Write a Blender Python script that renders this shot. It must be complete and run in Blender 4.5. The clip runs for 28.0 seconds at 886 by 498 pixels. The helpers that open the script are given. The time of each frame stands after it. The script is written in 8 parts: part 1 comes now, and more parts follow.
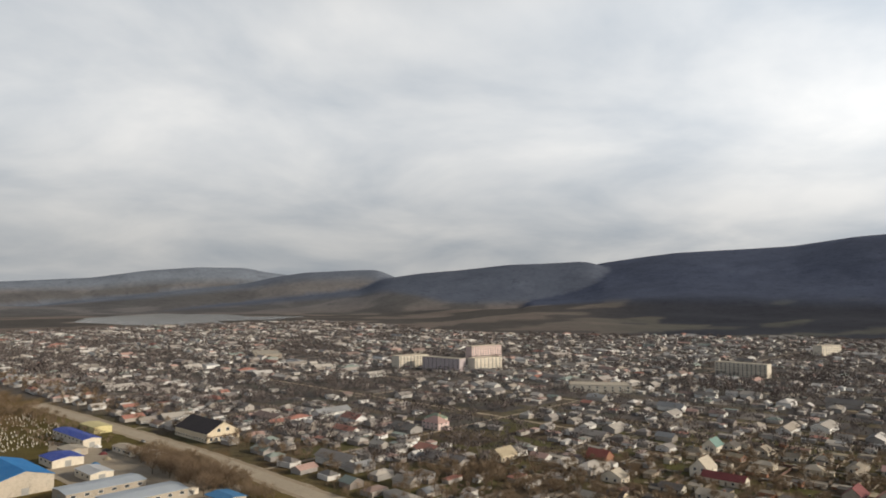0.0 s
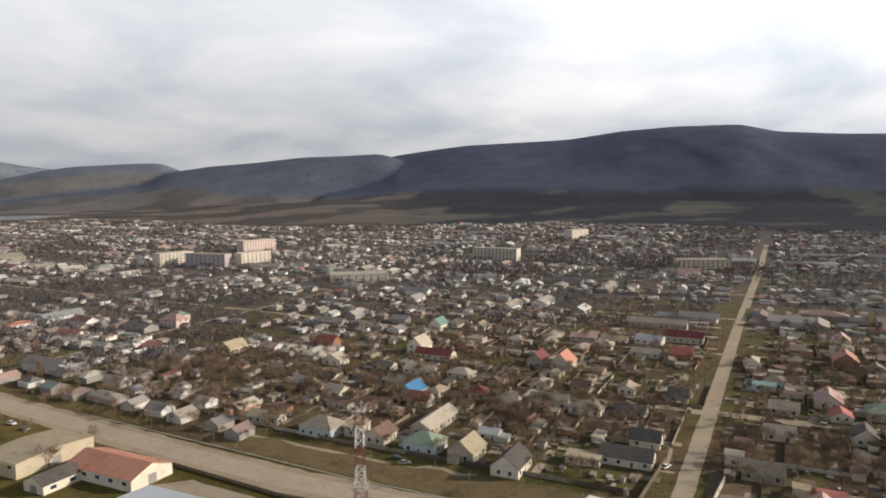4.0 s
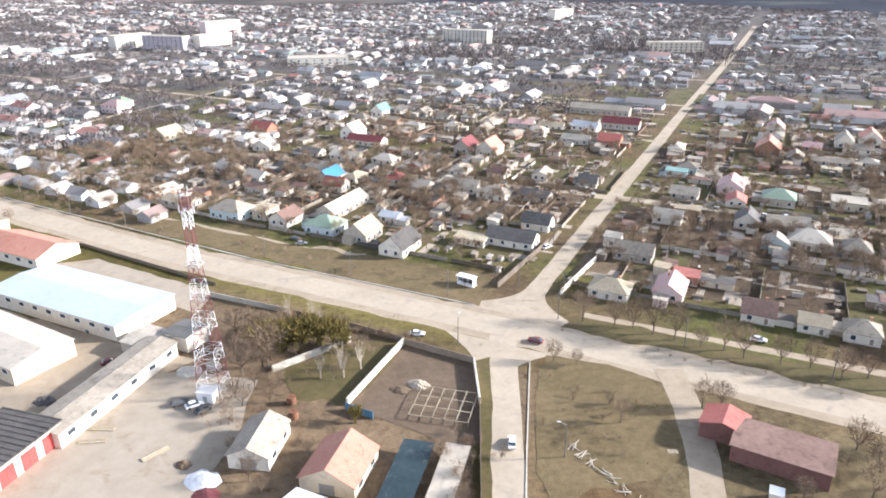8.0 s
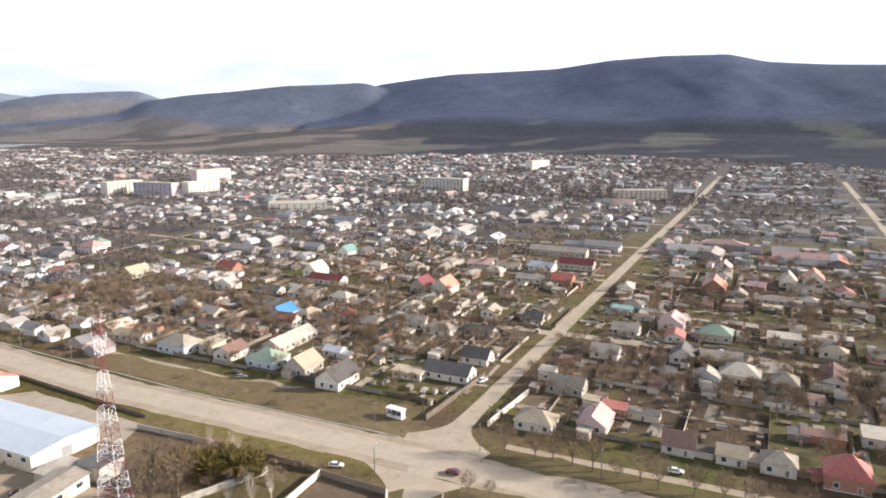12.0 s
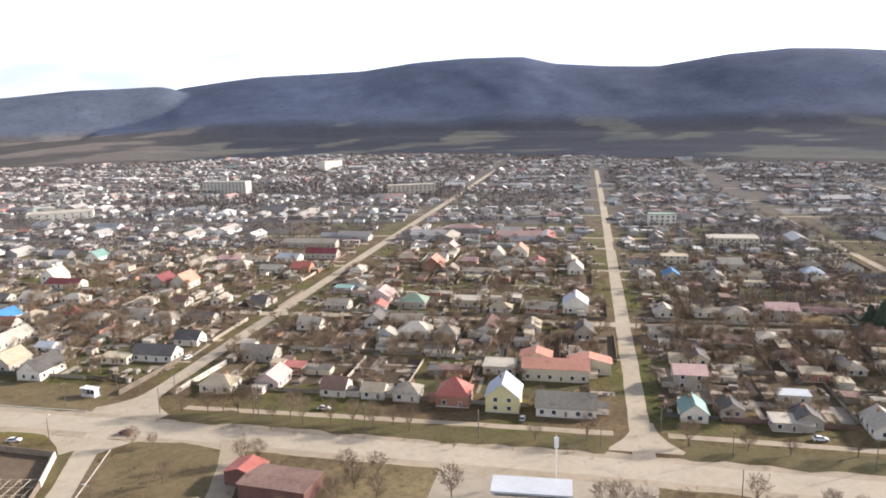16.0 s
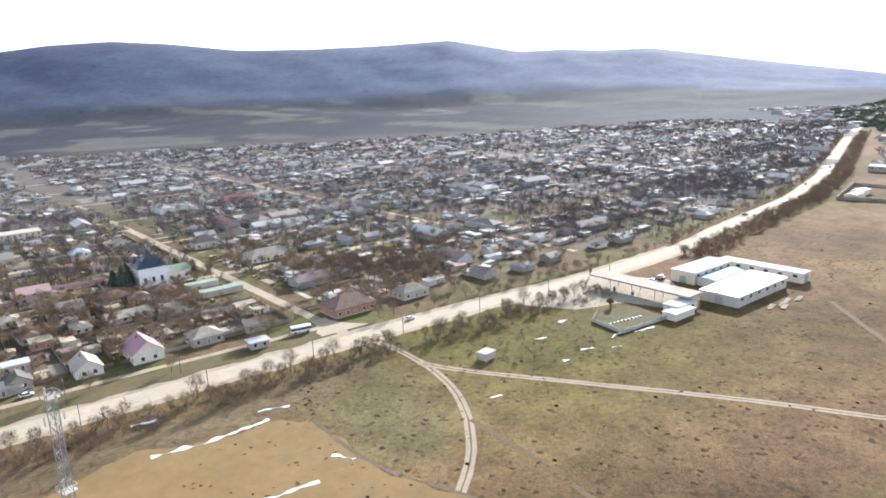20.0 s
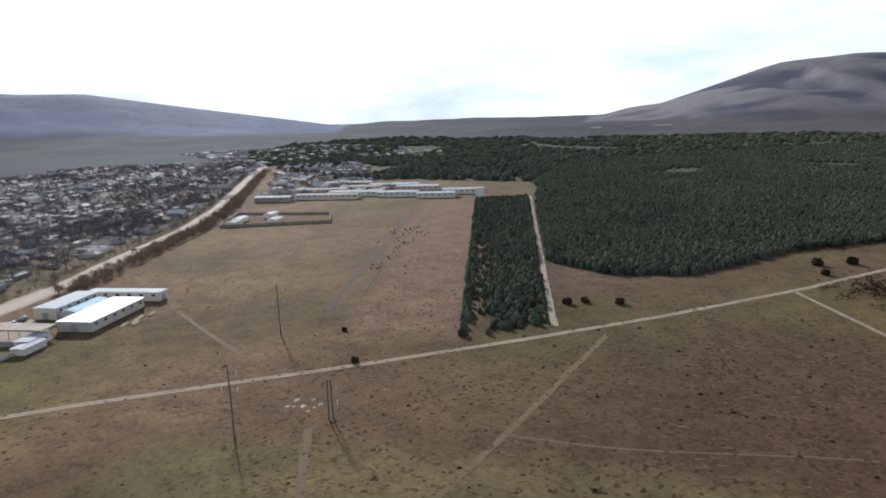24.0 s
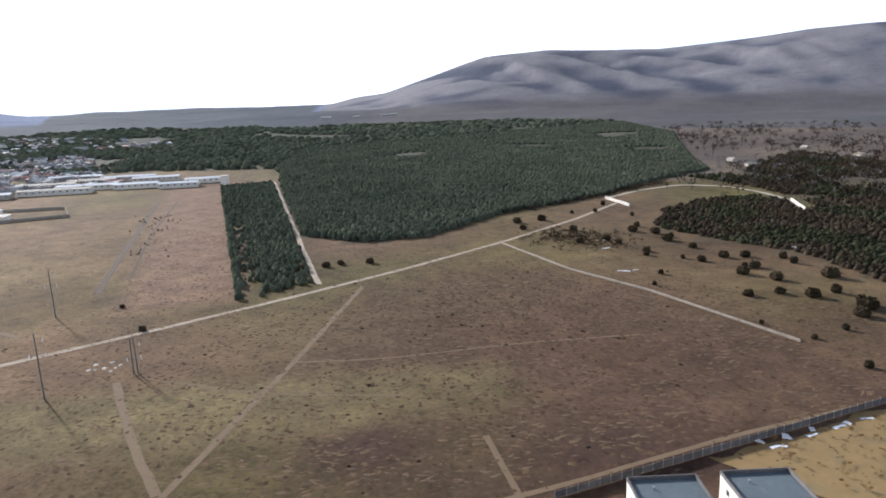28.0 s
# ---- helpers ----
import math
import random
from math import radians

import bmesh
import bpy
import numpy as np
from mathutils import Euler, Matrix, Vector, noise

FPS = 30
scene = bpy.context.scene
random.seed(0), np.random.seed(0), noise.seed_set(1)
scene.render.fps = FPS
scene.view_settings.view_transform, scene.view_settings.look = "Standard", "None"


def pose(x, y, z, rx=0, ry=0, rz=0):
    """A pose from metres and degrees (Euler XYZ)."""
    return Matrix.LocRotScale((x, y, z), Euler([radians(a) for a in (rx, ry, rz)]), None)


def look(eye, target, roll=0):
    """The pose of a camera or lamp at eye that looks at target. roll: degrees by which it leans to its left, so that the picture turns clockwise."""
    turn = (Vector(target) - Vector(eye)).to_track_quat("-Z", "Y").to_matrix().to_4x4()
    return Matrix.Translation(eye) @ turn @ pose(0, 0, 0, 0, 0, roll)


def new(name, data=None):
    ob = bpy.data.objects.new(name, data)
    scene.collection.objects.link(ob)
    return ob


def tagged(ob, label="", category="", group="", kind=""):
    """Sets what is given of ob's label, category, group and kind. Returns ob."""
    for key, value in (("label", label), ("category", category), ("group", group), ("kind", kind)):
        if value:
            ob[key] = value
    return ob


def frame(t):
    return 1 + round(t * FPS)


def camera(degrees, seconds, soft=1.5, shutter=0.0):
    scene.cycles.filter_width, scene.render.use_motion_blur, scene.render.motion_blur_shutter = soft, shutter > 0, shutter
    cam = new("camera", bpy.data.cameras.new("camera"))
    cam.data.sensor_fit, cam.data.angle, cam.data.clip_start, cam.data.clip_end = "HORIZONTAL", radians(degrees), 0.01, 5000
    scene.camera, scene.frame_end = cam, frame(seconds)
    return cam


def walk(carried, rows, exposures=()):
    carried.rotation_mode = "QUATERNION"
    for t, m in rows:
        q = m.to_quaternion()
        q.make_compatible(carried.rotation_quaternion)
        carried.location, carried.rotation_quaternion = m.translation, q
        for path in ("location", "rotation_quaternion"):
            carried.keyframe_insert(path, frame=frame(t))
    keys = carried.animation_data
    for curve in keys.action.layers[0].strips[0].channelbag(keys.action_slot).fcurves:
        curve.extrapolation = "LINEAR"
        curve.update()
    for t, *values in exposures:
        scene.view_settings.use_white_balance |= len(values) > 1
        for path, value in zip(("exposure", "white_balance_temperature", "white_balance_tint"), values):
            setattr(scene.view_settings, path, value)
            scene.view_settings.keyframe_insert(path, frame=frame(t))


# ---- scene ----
cam = camera(64.4, 28.0, soft=1.8)
PATH = [
    (0, (3.05, -1.11, 99.63), (3.025, 0.887, 99.75), 0.2),
    (0.5, (7.061, -1.074, 99.582), (7.038, 0.922, 99.703), 0.2),
    (1, (11.562, -1.373, 99.493), (11.542, 0.623, 99.616), 0.2),
    (1.5, (16.951, -2.147, 99.339), (17.221, -0.17, 99.463), -0.2),
    (2, (23.284, -2.936, 99.239), (23.787, -1.004, 99.364), -0.5),
    (2.5, (29.91, -3.632, 99.152), (30.441, -1.707, 99.263), -0.6),
    (3, (36.521, -4.489, 99.028), (37.045, -2.565, 98.876), -0.5),
    (3.5, (42.438, -5.766, 98.929), (42.955, -3.843, 98.745), -0.5),
    (5.5, (64.673, -13.28, 98.12), (65.193, -11.361, 97.9), -0.4),
    (6, (69.934, -15.343, 98.177), (70.453, -13.445, 97.817), -0.3),
    (6.5, (75.069, -17.282, 98.414), (75.571, -15.447, 97.799), -0.3),
    (7, (80.48, -19.256, 98.71), (80.962, -17.503, 97.877), -0.2),
    (7.5, (84.477, -20.23, 98.968), (84.948, -18.484, 98.114), -0.3),
    (8, (85.297, -20.071, 98.974), (85.772, -18.286, 98.207), -0.5),
    (8.5, (84.941, -19.583, 98.708), (85.433, -17.744, 98.093), -0.4),
    (9, (84.49, -19.189, 98.334), (84.995, -17.308, 97.878), -0.2),
    (9.5, (84.705, -19.264, 97.838), (85.212, -17.365, 97.466), -0.3),
    (10, (86.246, -19.971, 97.613), (86.757, -18.073, 97.241), -0.2),
    (10.5, (89.319, -22.069, 97.51), (89.828, -20.171, 97.135), -0.4),
    (11, (93.999, -25.769, 97.437), (94.513, -23.873, 97.061), -0.3),
    (11.5, (99.114, -29.956, 97.504), (99.635, -28.062, 97.128), -0.3),
    (12, (103.483, -34.121, 97.715), (104.006, -32.228, 97.338), -0.2),
    (12.5, (107.807, -39.342, 97.765), (108.33, -37.449, 97.388), -0.2),
    (14.5, (126.647, -68.043, 97.08), (127.175, -66.15, 96.708), -0.3),
    (15, (130.777, -75.109, 96.831), (131.301, -73.215, 96.459), -0.4),
    (15.3, (133.669, -80.301, 96.633), (134.359, -78.461, 96.259), -0.6),
    (15.5, (135.487, -83.595, 96.546), (136.282, -81.798, 96.171), -0.8),
    (16, (139.401, -91.086, 96.442), (140.37, -89.378, 96.064), -1.3),
    (16.5, (143.0, -99.211, 96.589), (144.165, -97.632, 96.203), -1.8),
    (17, (146.113, -108.289, 96.637), (147.47, -106.872, 96.244), -2.2),
    (17.5, (148.191, -116.614, 96.471), (149.686, -115.347, 96.072), -2.5),
    (18, (149.266, -126.068, 96.01), (150.926, -125.031, 95.601), -2.7),
    (18.5, (149.888, -134.639, 95.511), (151.653, -133.798, 95.09), -2.8),
    (19, (149.299, -143.038, 95.011), (151.151, -142.424, 94.574), -2.7),
    (19.5, (147.408, -151.391, 94.604), (149.313, -150.985, 94.151), -2.7),
    (20, (144.725, -159.314, 94.223), (146.632, -158.919, 93.768), -2.6),
    (20.5, (141.078, -166.96, 93.948), (143.0, -166.569, 93.558), -2.3),
    (22.5, (120.18, -194.653, 91.637), (122.128, -194.934, 91.285), -2.6),
    (23, (113.853, -199.823, 91.374), (115.757, -200.314, 91.009), -2.6),
    (23.5, (106.413, -202.97, 91.259), (108.161, -203.862, 90.873), -2.4),
    (24, (98.524, -203.816, 91.063), (100.215, -204.81, 90.671), -2.3),
    (24.5, (90.921, -202.913, 90.915), (92.611, -203.908, 90.519), -2.3),
    (25, (84.952, -199.884, 91.109), (86.644, -200.873, 90.711), -2.4),
    (25.5, (80.238, -195.084, 91.417), (81.935, -196.064, 91.017), -2.6),
    (26, (76.323, -189.622, 91.639), (78.024, -190.595, 91.238), -2.6),
    (26.5, (72.552, -183.396, 91.808), (74.214, -184.43, 91.398), -2.7),
    (27, (69.329, -176.388, 91.915), (70.858, -177.605, 91.491), -2.7),
    (27.5, (66.497, -168.796, 91.924), (67.872, -170.181, 91.488), -2.4),
    (28, (64.337, -160.941, 92.027), (65.538, -162.477, 91.58), -2.1),
]
walk(cam, [(t, look(eye, target, roll)) for t, eye, target, roll in PATH],
     exposures=[(0, -0.6, 6420, 10), (2.5, -0.7, 6500, 11), (3.5, -0.5, 6400, 12), (5.5, 0.0, 6250, 13), (6.0, 0.2, 6220, 14), (7.0, 1.0, 5930, 16), (8.0, 1.12, 5380, 14), (9.0, 1.07, 5160, 12), (10.0, 0.68, 5520, 13), (12.0, 0.65, 5850, 15),
                (15.0, 0.65, 5900, 15), (17.0, 0.84, 5620, 14), (18.0, 1.06, 5600, 14), (19.0, 1.05, 5520, 15), (20.0, 1.08, 5380, 11), (22.5, 0.0, 5380, 12), (25.0, 0.0, 5380, 12), (27.0, 0.24, 5330, 12), (28.0, 0.55, 5270, 13)])

# ---- world, sun, exposure ----
SUN_AZ, SUN_EL = 101.0, 21.0          # compass-like: from +y towards +x
world = bpy.data.worlds.new("world")
scene.world = world
world.use_nodes = True
nt = world.node_tree
for n in list(nt.nodes):
    nt.nodes.remove(n)


def node(tree, kind, **inputs):
    n = tree.nodes.new(kind)
    for k, val in inputs.items():
        key = int(k[1:]) if k[0] == "i" and k[1:].isdigit() else k
        n.inputs[key].default_value = val
    return n


sky = nt.nodes.new("ShaderNodeTexSky")
sky.sky_type = 'NISHITA'
sky.sun_disc = False
sky.sun_elevation = radians(SUN_EL)
sky.sun_rotation = radians(SUN_AZ)
sky.dust_density = 3.0
coord = nt.nodes.new("ShaderNodeTexCoord")
# clouds on a flat layer: direction / (height + small)
sep = nt.nodes.new("ShaderNodeSeparateXYZ")
nt.links.new(coord.outputs["Generated"], sep.inputs[0])
hgt = nt.nodes.new("ShaderNodeMath"); hgt.operation = 'MAXIMUM'; hgt.inputs[1].default_value = 0.0
nt.links.new(sep.outputs["Z"], hgt.inputs[0])
hadd = nt.nodes.new("ShaderNodeMath"); hadd.operation = 'ADD'; hadd.inputs[1].default_value = 0.24
nt.links.new(hgt.outputs[0], hadd.inputs[0])
dx = nt.nodes.new("ShaderNodeMath"); dx.operation = 'DIVIDE'
dy = nt.nodes.new("ShaderNodeMath"); dy.operation = 'DIVIDE'
nt.links.new(sep.outputs["X"], dx.inputs[0]); nt.links.new(hadd.outputs[0], dx.inputs[1])
nt.links.new(sep.outputs["Y"], dy.inputs[0]); nt.links.new(hadd.outputs[0], dy.inputs[1])
comb = nt.nodes.new("ShaderNodeCombineXYZ")
nt.links.new(dx.outputs[0], comb.inputs[0]); nt.links.new(dy.outputs[0], comb.inputs[1])
cl = node(nt, "ShaderNodeTexNoise", Scale=1.25, Detail=8.0, Roughness=0.52, Distortion=0.3)
nt.links.new(comb.outputs[0], cl.inputs["Vector"])
cramp = nt.nodes.new("ShaderNodeValToRGB")
cramp.color_ramp.elements[0].position = 0.34
cramp.color_ramp.elements[0].color = (0.72, 0.775, 0.83, 1)
cramp.color_ramp.elements[1].position = 0.66
cramp.color_ramp.elements[1].color = (1.18, 1.165, 1.13, 1)
nt.links.new(cl.outputs["Fac"], cramp.inputs[0])
# thin cloud shines round the sun behind it
sund = nt.nodes.new("ShaderNodeVectorMath"); sund.operation = 'DOT_PRODUCT'
sund.inputs[1].default_value = (math.sin(radians(SUN_AZ)) * math.cos(radians(SUN_EL)), math.cos(radians(SUN_AZ)) * math.cos(radians(SUN_EL)), math.sin(radians(SUN_EL)))
nt.links.new(coord.outputs["Generated"], sund.inputs[0])
glow = nt.nodes.new("ShaderNodeMapRange")
glow.interpolation_type = 'SMOOTHSTEP'
for k, val in zip(("From Min", "From Max", "To Min", "To Max"), (-0.25, 0.9, 0.86, 1.34)):
    glow.inputs[k].default_value = val
nt.links.new(sund.outputs["Value"], glow.inputs[0])
bright = nt.nodes.new("ShaderNodeVectorMath"); bright.operation = 'SCALE'
nt.links.new(cramp.outputs[0], bright.inputs[0]); nt.links.new(glow.outputs[0], bright.inputs["Scale"])
# the cloud deck is greyer where it is seen edge-on, low over the hills
lowsky = nt.nodes.new("ShaderNodeMapRange")
lowsky.interpolation_type = 'SMOOTHSTEP'
for k, val in zip(("From Min", "From Max", "To Min", "To Max"), (0.02, 0.24, 0.70, 1.08)):
    lowsky.inputs[k].default_value = val
nt.links.new(sep.outputs["Z"], lowsky.inputs[0])
deck = nt.nodes.new("ShaderNodeVectorMath"); deck.operation = 'SCALE'
nt.links.new(bright.outputs[0], deck.inputs[0]); nt.links.new(lowsky.outputs[0], deck.inputs["Scale"])
bg_sky = node(nt, "ShaderNodeBackground", Strength=0.055)
nt.links.new(sky.outputs[0], bg_sky.inputs[0])
bg_cloud = node(nt, "ShaderNodeBackground", Strength=1.26)
nt.links.new(deck.outputs[0], bg_cloud.inputs[0])
mixw = nt.nodes.new("ShaderNodeMixShader")
# seen edge-on towards the horizon the broken clouds close up; the wide gaps overhead, out of view, are added to cut
# fill light
gaps = nt.nodes.new("ShaderNodeMapRange")
gaps.interpolation_type = 'SMOOTHSTEP'
for k, val in zip(("From Min", "From Max", "To Min", "To Max"), (0.36, 0.56, 0.90, 0.06)):
    gaps.inputs[k].default_value = val
nt.links.new(sep.outputs["Z"], gaps.inputs[0])
nt.links.new(gaps.outputs[0], mixw.inputs[0])
nt.links.new(bg_sky.outputs[0], mixw.inputs[1]); nt.links.new(bg_cloud.outputs[0], mixw.inputs[2])
wout = nt.nodes.new("ShaderNodeOutputWorld")
nt.links.new(mixw.outputs[0], wout.inputs[0])

sun = new("sun", bpy.data.lights.new("sun", 'SUN'))
sun.data.energy, sun.data.angle, sun.data.color = 5.9, radians(3.0), (1.0, 0.87, 0.69)
sdir = Vector((math.sin(radians(SUN_AZ)) * math.cos(radians(SUN_EL)), math.cos(radians(SUN_AZ)) * math.cos(radians(SUN_EL)), math.sin(radians(SUN_EL))))
sun.matrix_world = look(sdir * 500 + Vector((0, 0, 100)), (0, 0, 100))

# ---- materials ----
MATS = {}
WARM_TINT = (1.03, 1.0, 0.94)         # warm tint on every material not listed below
UNTINTED = {"hills", "snow", "pane", "pine", "spruce_leaf", "lake_water", "roof_paleblue", "roof_azure", "roof_vivid", "roof_deepblue", "roof_blue", "roof_white", "white_paint", "twigs_far", "far_wall", "far_roof", "far_plots", "shaded_wall", "flat_roof"}


def material(name, c1, c2, scale=2.0, rough=0.9, metal=0.0, bump=0.0, bump_scale=20.0, stain=None, vary=0.0, island=False, spec=0.3, ribs=0.0):
    """Two-scale mottled surface; vary: brightness change from object to object (or island to island)."""
    if name not in UNTINTED:
        c1, c2, stain = (tuple(q * k for q, k in zip(c, WARM_TINT)) if c else None for c in (c1, c2, stain))
    m = bpy.data.materials.new(name)
    m.use_nodes = True
    t = m.node_tree
    b = t.nodes["Principled BSDF"]
    b.inputs["Roughness"].default_value = rough
    b.inputs["Metallic"].default_value = metal
    b.inputs["Specular IOR Level"].default_value = spec
    tc = t.nodes.new("ShaderNodeTexCoord")
    geo = t.nodes.new("ShaderNodeNewGeometry")
    big = node(t, "ShaderNodeTexNoise", Scale=scale * 0.13, Detail=5.0, Roughness=0.65)
    fine = node(t, "ShaderNodeTexNoise", Scale=scale, Detail=7.0, Roughness=0.7)
    for x in (big, fine):
        t.links.new(geo.outputs["Position"], x.inputs["Vector"])
    add = t.nodes.new("ShaderNodeMath"); add.operation = 'ADD'
    t.links.new(big.outputs["Fac"], add.inputs[0]); t.links.new(fine.outputs["Fac"], add.inputs[1])
    mr = node(t, "ShaderNodeMapRange", **{"From Min": 0.72, "From Max": 1.28})
    t.links.new(add.outputs[0], mr.inputs[0])
    mix = t.nodes.new("ShaderNodeMix"); mix.data_type = 'RGBA'
    mix.inputs[6].default_value = (*c1, 1); mix.inputs[7].default_value = (*c2, 1)
    t.links.new(mr.outputs[0], mix.inputs[0])
    col = mix.outputs[2]
    if stain:
        sn = node(t, "ShaderNodeTexNoise", Scale=scale * 0.45, Detail=9.0, Roughness=0.75, Distortion=0.6)
        t.links.new(geo.outputs["Position"], sn.inputs["Vector"])
        sr = node(t, "ShaderNodeMapRange", **{"From Min": 0.54, "From Max": 0.68})
        t.links.new(sn.outputs["Fac"], sr.inputs[0])
        m2 = t.nodes.new("ShaderNodeMix"); m2.data_type = 'RGBA'
        m2.inputs[7].default_value = (*stain, 1)
        t.links.new(sr.outputs[0], m2.inputs[0]); t.links.new(col, m2.inputs[6])
        col = m2.outputs[2]
    if vary:
        if island:
            rnd = geo.outputs["Random Per Island"]
        else:
            rnd = t.nodes.new("ShaderNodeObjectInfo").outputs["Random"]
        hv = node(t, "ShaderNodeHueSaturation")
        vr = node(t, "ShaderNodeMapRange", **{"To Min": 1.0 - vary, "To Max": 1.0 + vary})
        t.links.new(rnd, vr.inputs[0]); t.links.new(vr.outputs[0], hv.inputs["Value"])
        t.links.new(col, hv.inputs["Color"])
        col = hv.outputs[0]
    t.links.new(col, b.inputs["Base Color"])
    if bump or ribs:
        bp = node(t, "ShaderNodeBump", Strength=0.6, Distance=bump or 0.03)
        if ribs:
            wv = node(t, "ShaderNodeTexWave", Scale=ribs, Distortion=0.0)
            t.links.new(tc.outputs["Object"], wv.inputs["Vector"])
            t.links.new(wv.outputs["Fac"], bp.inputs["Height"])
        else:
            bn = node(t, "ShaderNodeTexNoise", Scale=bump_scale, Detail=6.0, Roughness=0.7)
            t.links.new(geo.outputs["Position"], bn.inputs["Vector"])
            t.links.new(bn.outputs["Fac"], bp.inputs["Height"])
        t.links.new(bp.outputs[0], b.inputs["Normal"])
    MATS[name] = m
    return m


def palette(name, colours, rough=0.85, scale=0.6, spread=0.25, island=True):
    """A surface whose colour is picked from a palette, island by island."""
    m = material(name, (1, 1, 1), (1 - spread,) * 3, scale=scale, rough=rough)
    t = m.node_tree
    b = t.nodes["Principled BSDF"]
    src = b.inputs["Base Color"].links[0].from_socket
    geo = next(n for n in t.nodes if n.type == 'NEW_GEOMETRY')
    ramp = t.nodes.new("ShaderNodeValToRGB")
    ramp.color_ramp.interpolation = 'CONSTANT'
    el = ramp.color_ramp.elements
    while len(el) < len(colours):
        el.new(0.5)
    for i, c in enumerate(colours):
        el[i].position = i / len(colours)
        el[i].color = (*c, 1)
    rnd = geo.outputs["Random Per Island"] if island else t.nodes.new("ShaderNodeObjectInfo").outputs["Random"]
    t.links.new(rnd, ramp.inputs[0])
    mul = t.nodes.new("ShaderNodeMix"); mul.data_type = 'RGBA'; mul.blend_type = 'MULTIPLY'
    mul.inputs[0].default_value = 1.0
    t.links.new(src, mul.inputs[6]); t.links.new(ramp.outputs[0], mul.inputs[7])
    t.links.new(mul.outputs[2], b.inputs["Base Color"])
    return m


# ground, roads
material("asphalt", (0.36, 0.312, 0.245), (0.45, 0.392, 0.315), 0.5, 0.95, bump=0.02, stain=(0.31, 0.28, 0.24))
material("shoulder", (0.29, 0.24, 0.18), (0.40, 0.34, 0.265), 0.35, 1.0, bump=0.05, bump_scale=3, stain=(0.22, 0.18, 0.12))
material("dirt_road", (0.33, 0.28, 0.215), (0.43, 0.375, 0.30), 0.4, 1.0, bump=0.05, bump_scale=3, stain=(0.25, 0.21, 0.15))
material("track", (0.27, 0.22, 0.165), (0.36, 0.305, 0.235), 0.5, 1.0, bump=0.05, bump_scale=3, stain=(0.23, 0.19, 0.12))
material("bare_track", (0.048, 0.031, 0.019), (0.078, 0.051, 0.032), 0.5, 1.0, stain=(0.060, 0.038, 0.024))
material("grass_path", (0.124, 0.086, 0.049), (0.156, 0.110, 0.065), 0.5, 1.0, stain=(0.118, 0.080, 0.046))
material("grass", (0.095, 0.074, 0.034), (0.190, 0.144, 0.078), 0.5, 1.0, bump=0.2, bump_scale=2.5, stain=(0.110, 0.098, 0.045))
material("lawn", (0.064, 0.060, 0.022), (0.135, 0.108, 0.048), 0.5, 1.0, bump=0.15, bump_scale=3, stain=(0.115, 0.082, 0.050))
material("bare_soil", (0.10, 0.073, 0.05), (0.17, 0.128, 0.09), 0.5, 1.0, bump=0.2, bump_scale=2)
material("ochre_soil", (0.175, 0.117, 0.046), (0.235, 0.162, 0.070), 0.25, 1.0, bump=0.1, bump_scale=2, stain=(0.16, 0.13, 0.066))
material("yard_dust", (0.30, 0.26, 0.21), (0.39, 0.345, 0.285), 0.25, 1.0, bump=0.05, bump_scale=3, stain=(0.27, 0.22, 0.16))
material("snow", (0.80, 0.82, 0.84), (0.70, 0.72, 0.75), 1.0, 0.7)
# distant plots greyed and cooled, haze put into the palette
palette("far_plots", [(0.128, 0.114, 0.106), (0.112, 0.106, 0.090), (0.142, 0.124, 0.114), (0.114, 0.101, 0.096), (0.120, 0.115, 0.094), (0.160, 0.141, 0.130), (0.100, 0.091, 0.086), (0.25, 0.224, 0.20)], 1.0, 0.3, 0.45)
palette("plots", [(0.130, 0.092, 0.058), (0.112, 0.100, 0.042), (0.160, 0.116, 0.074), (0.098, 0.070, 0.046), (0.122, 0.112, 0.044), (0.185, 0.140, 0.092), (0.115, 0.084, 0.053), (0.138, 0.114, 0.056)], 1.0, 0.5, 0.45)
# roofs and walls
material("slate_grey", (0.24, 0.212, 0.176), (0.39, 0.35, 0.298), 0.9, 0.9, stain=(0.15, 0.14, 0.115), vary=0.22, ribs=6)
material("slate_light", (0.385, 0.35, 0.30), (0.51, 0.47, 0.41), 0.9, 0.85, stain=(0.27, 0.25, 0.22), vary=0.15, ribs=6)
material("slate_dark", (0.085, 0.08, 0.08), (0.15, 0.14, 0.135), 0.9, 0.85, stain=(0.07, 0.065, 0.06), vary=0.2, ribs=6)
material("slate_beige", (0.34, 0.29, 0.21), (0.45, 0.40, 0.31), 0.9, 0.9, stain=(0.25, 0.21, 0.15), vary=0.15, ribs=6)
material("roof_red", (0.33, 0.105, 0.09), (0.42, 0.16, 0.13), 0.9, 0.6, stain=(0.27, 0.06, 0.05), vary=0.15, ribs=5)
material("roof_orange", (0.44, 0.20, 0.145), (0.53, 0.28, 0.21), 0.8, 0.65, stain=(0.40, 0.13, 0.08), vary=0.12, ribs=5)
material("roof_pink", (0.46, 0.30, 0.29), (0.55, 0.385, 0.37), 0.8, 0.7, stain=(0.42, 0.26, 0.24), vary=0.12, ribs=5)
material("roof_maroon", (0.16, 0.045, 0.05), (0.23, 0.075, 0.08), 0.8, 0.7, stain=(0.12, 0.04, 0.04), vary=0.15, ribs=5)
material("roof_purple", (0.28, 0.15, 0.19), (0.36, 0.21, 0.25), 0.8, 0.7, vary=0.1, ribs=5)
material("roof_teal", (0.12, 0.22, 0.205), (0.19, 0.30, 0.28), 0.8, 0.5, vary=0.15, ribs=5)
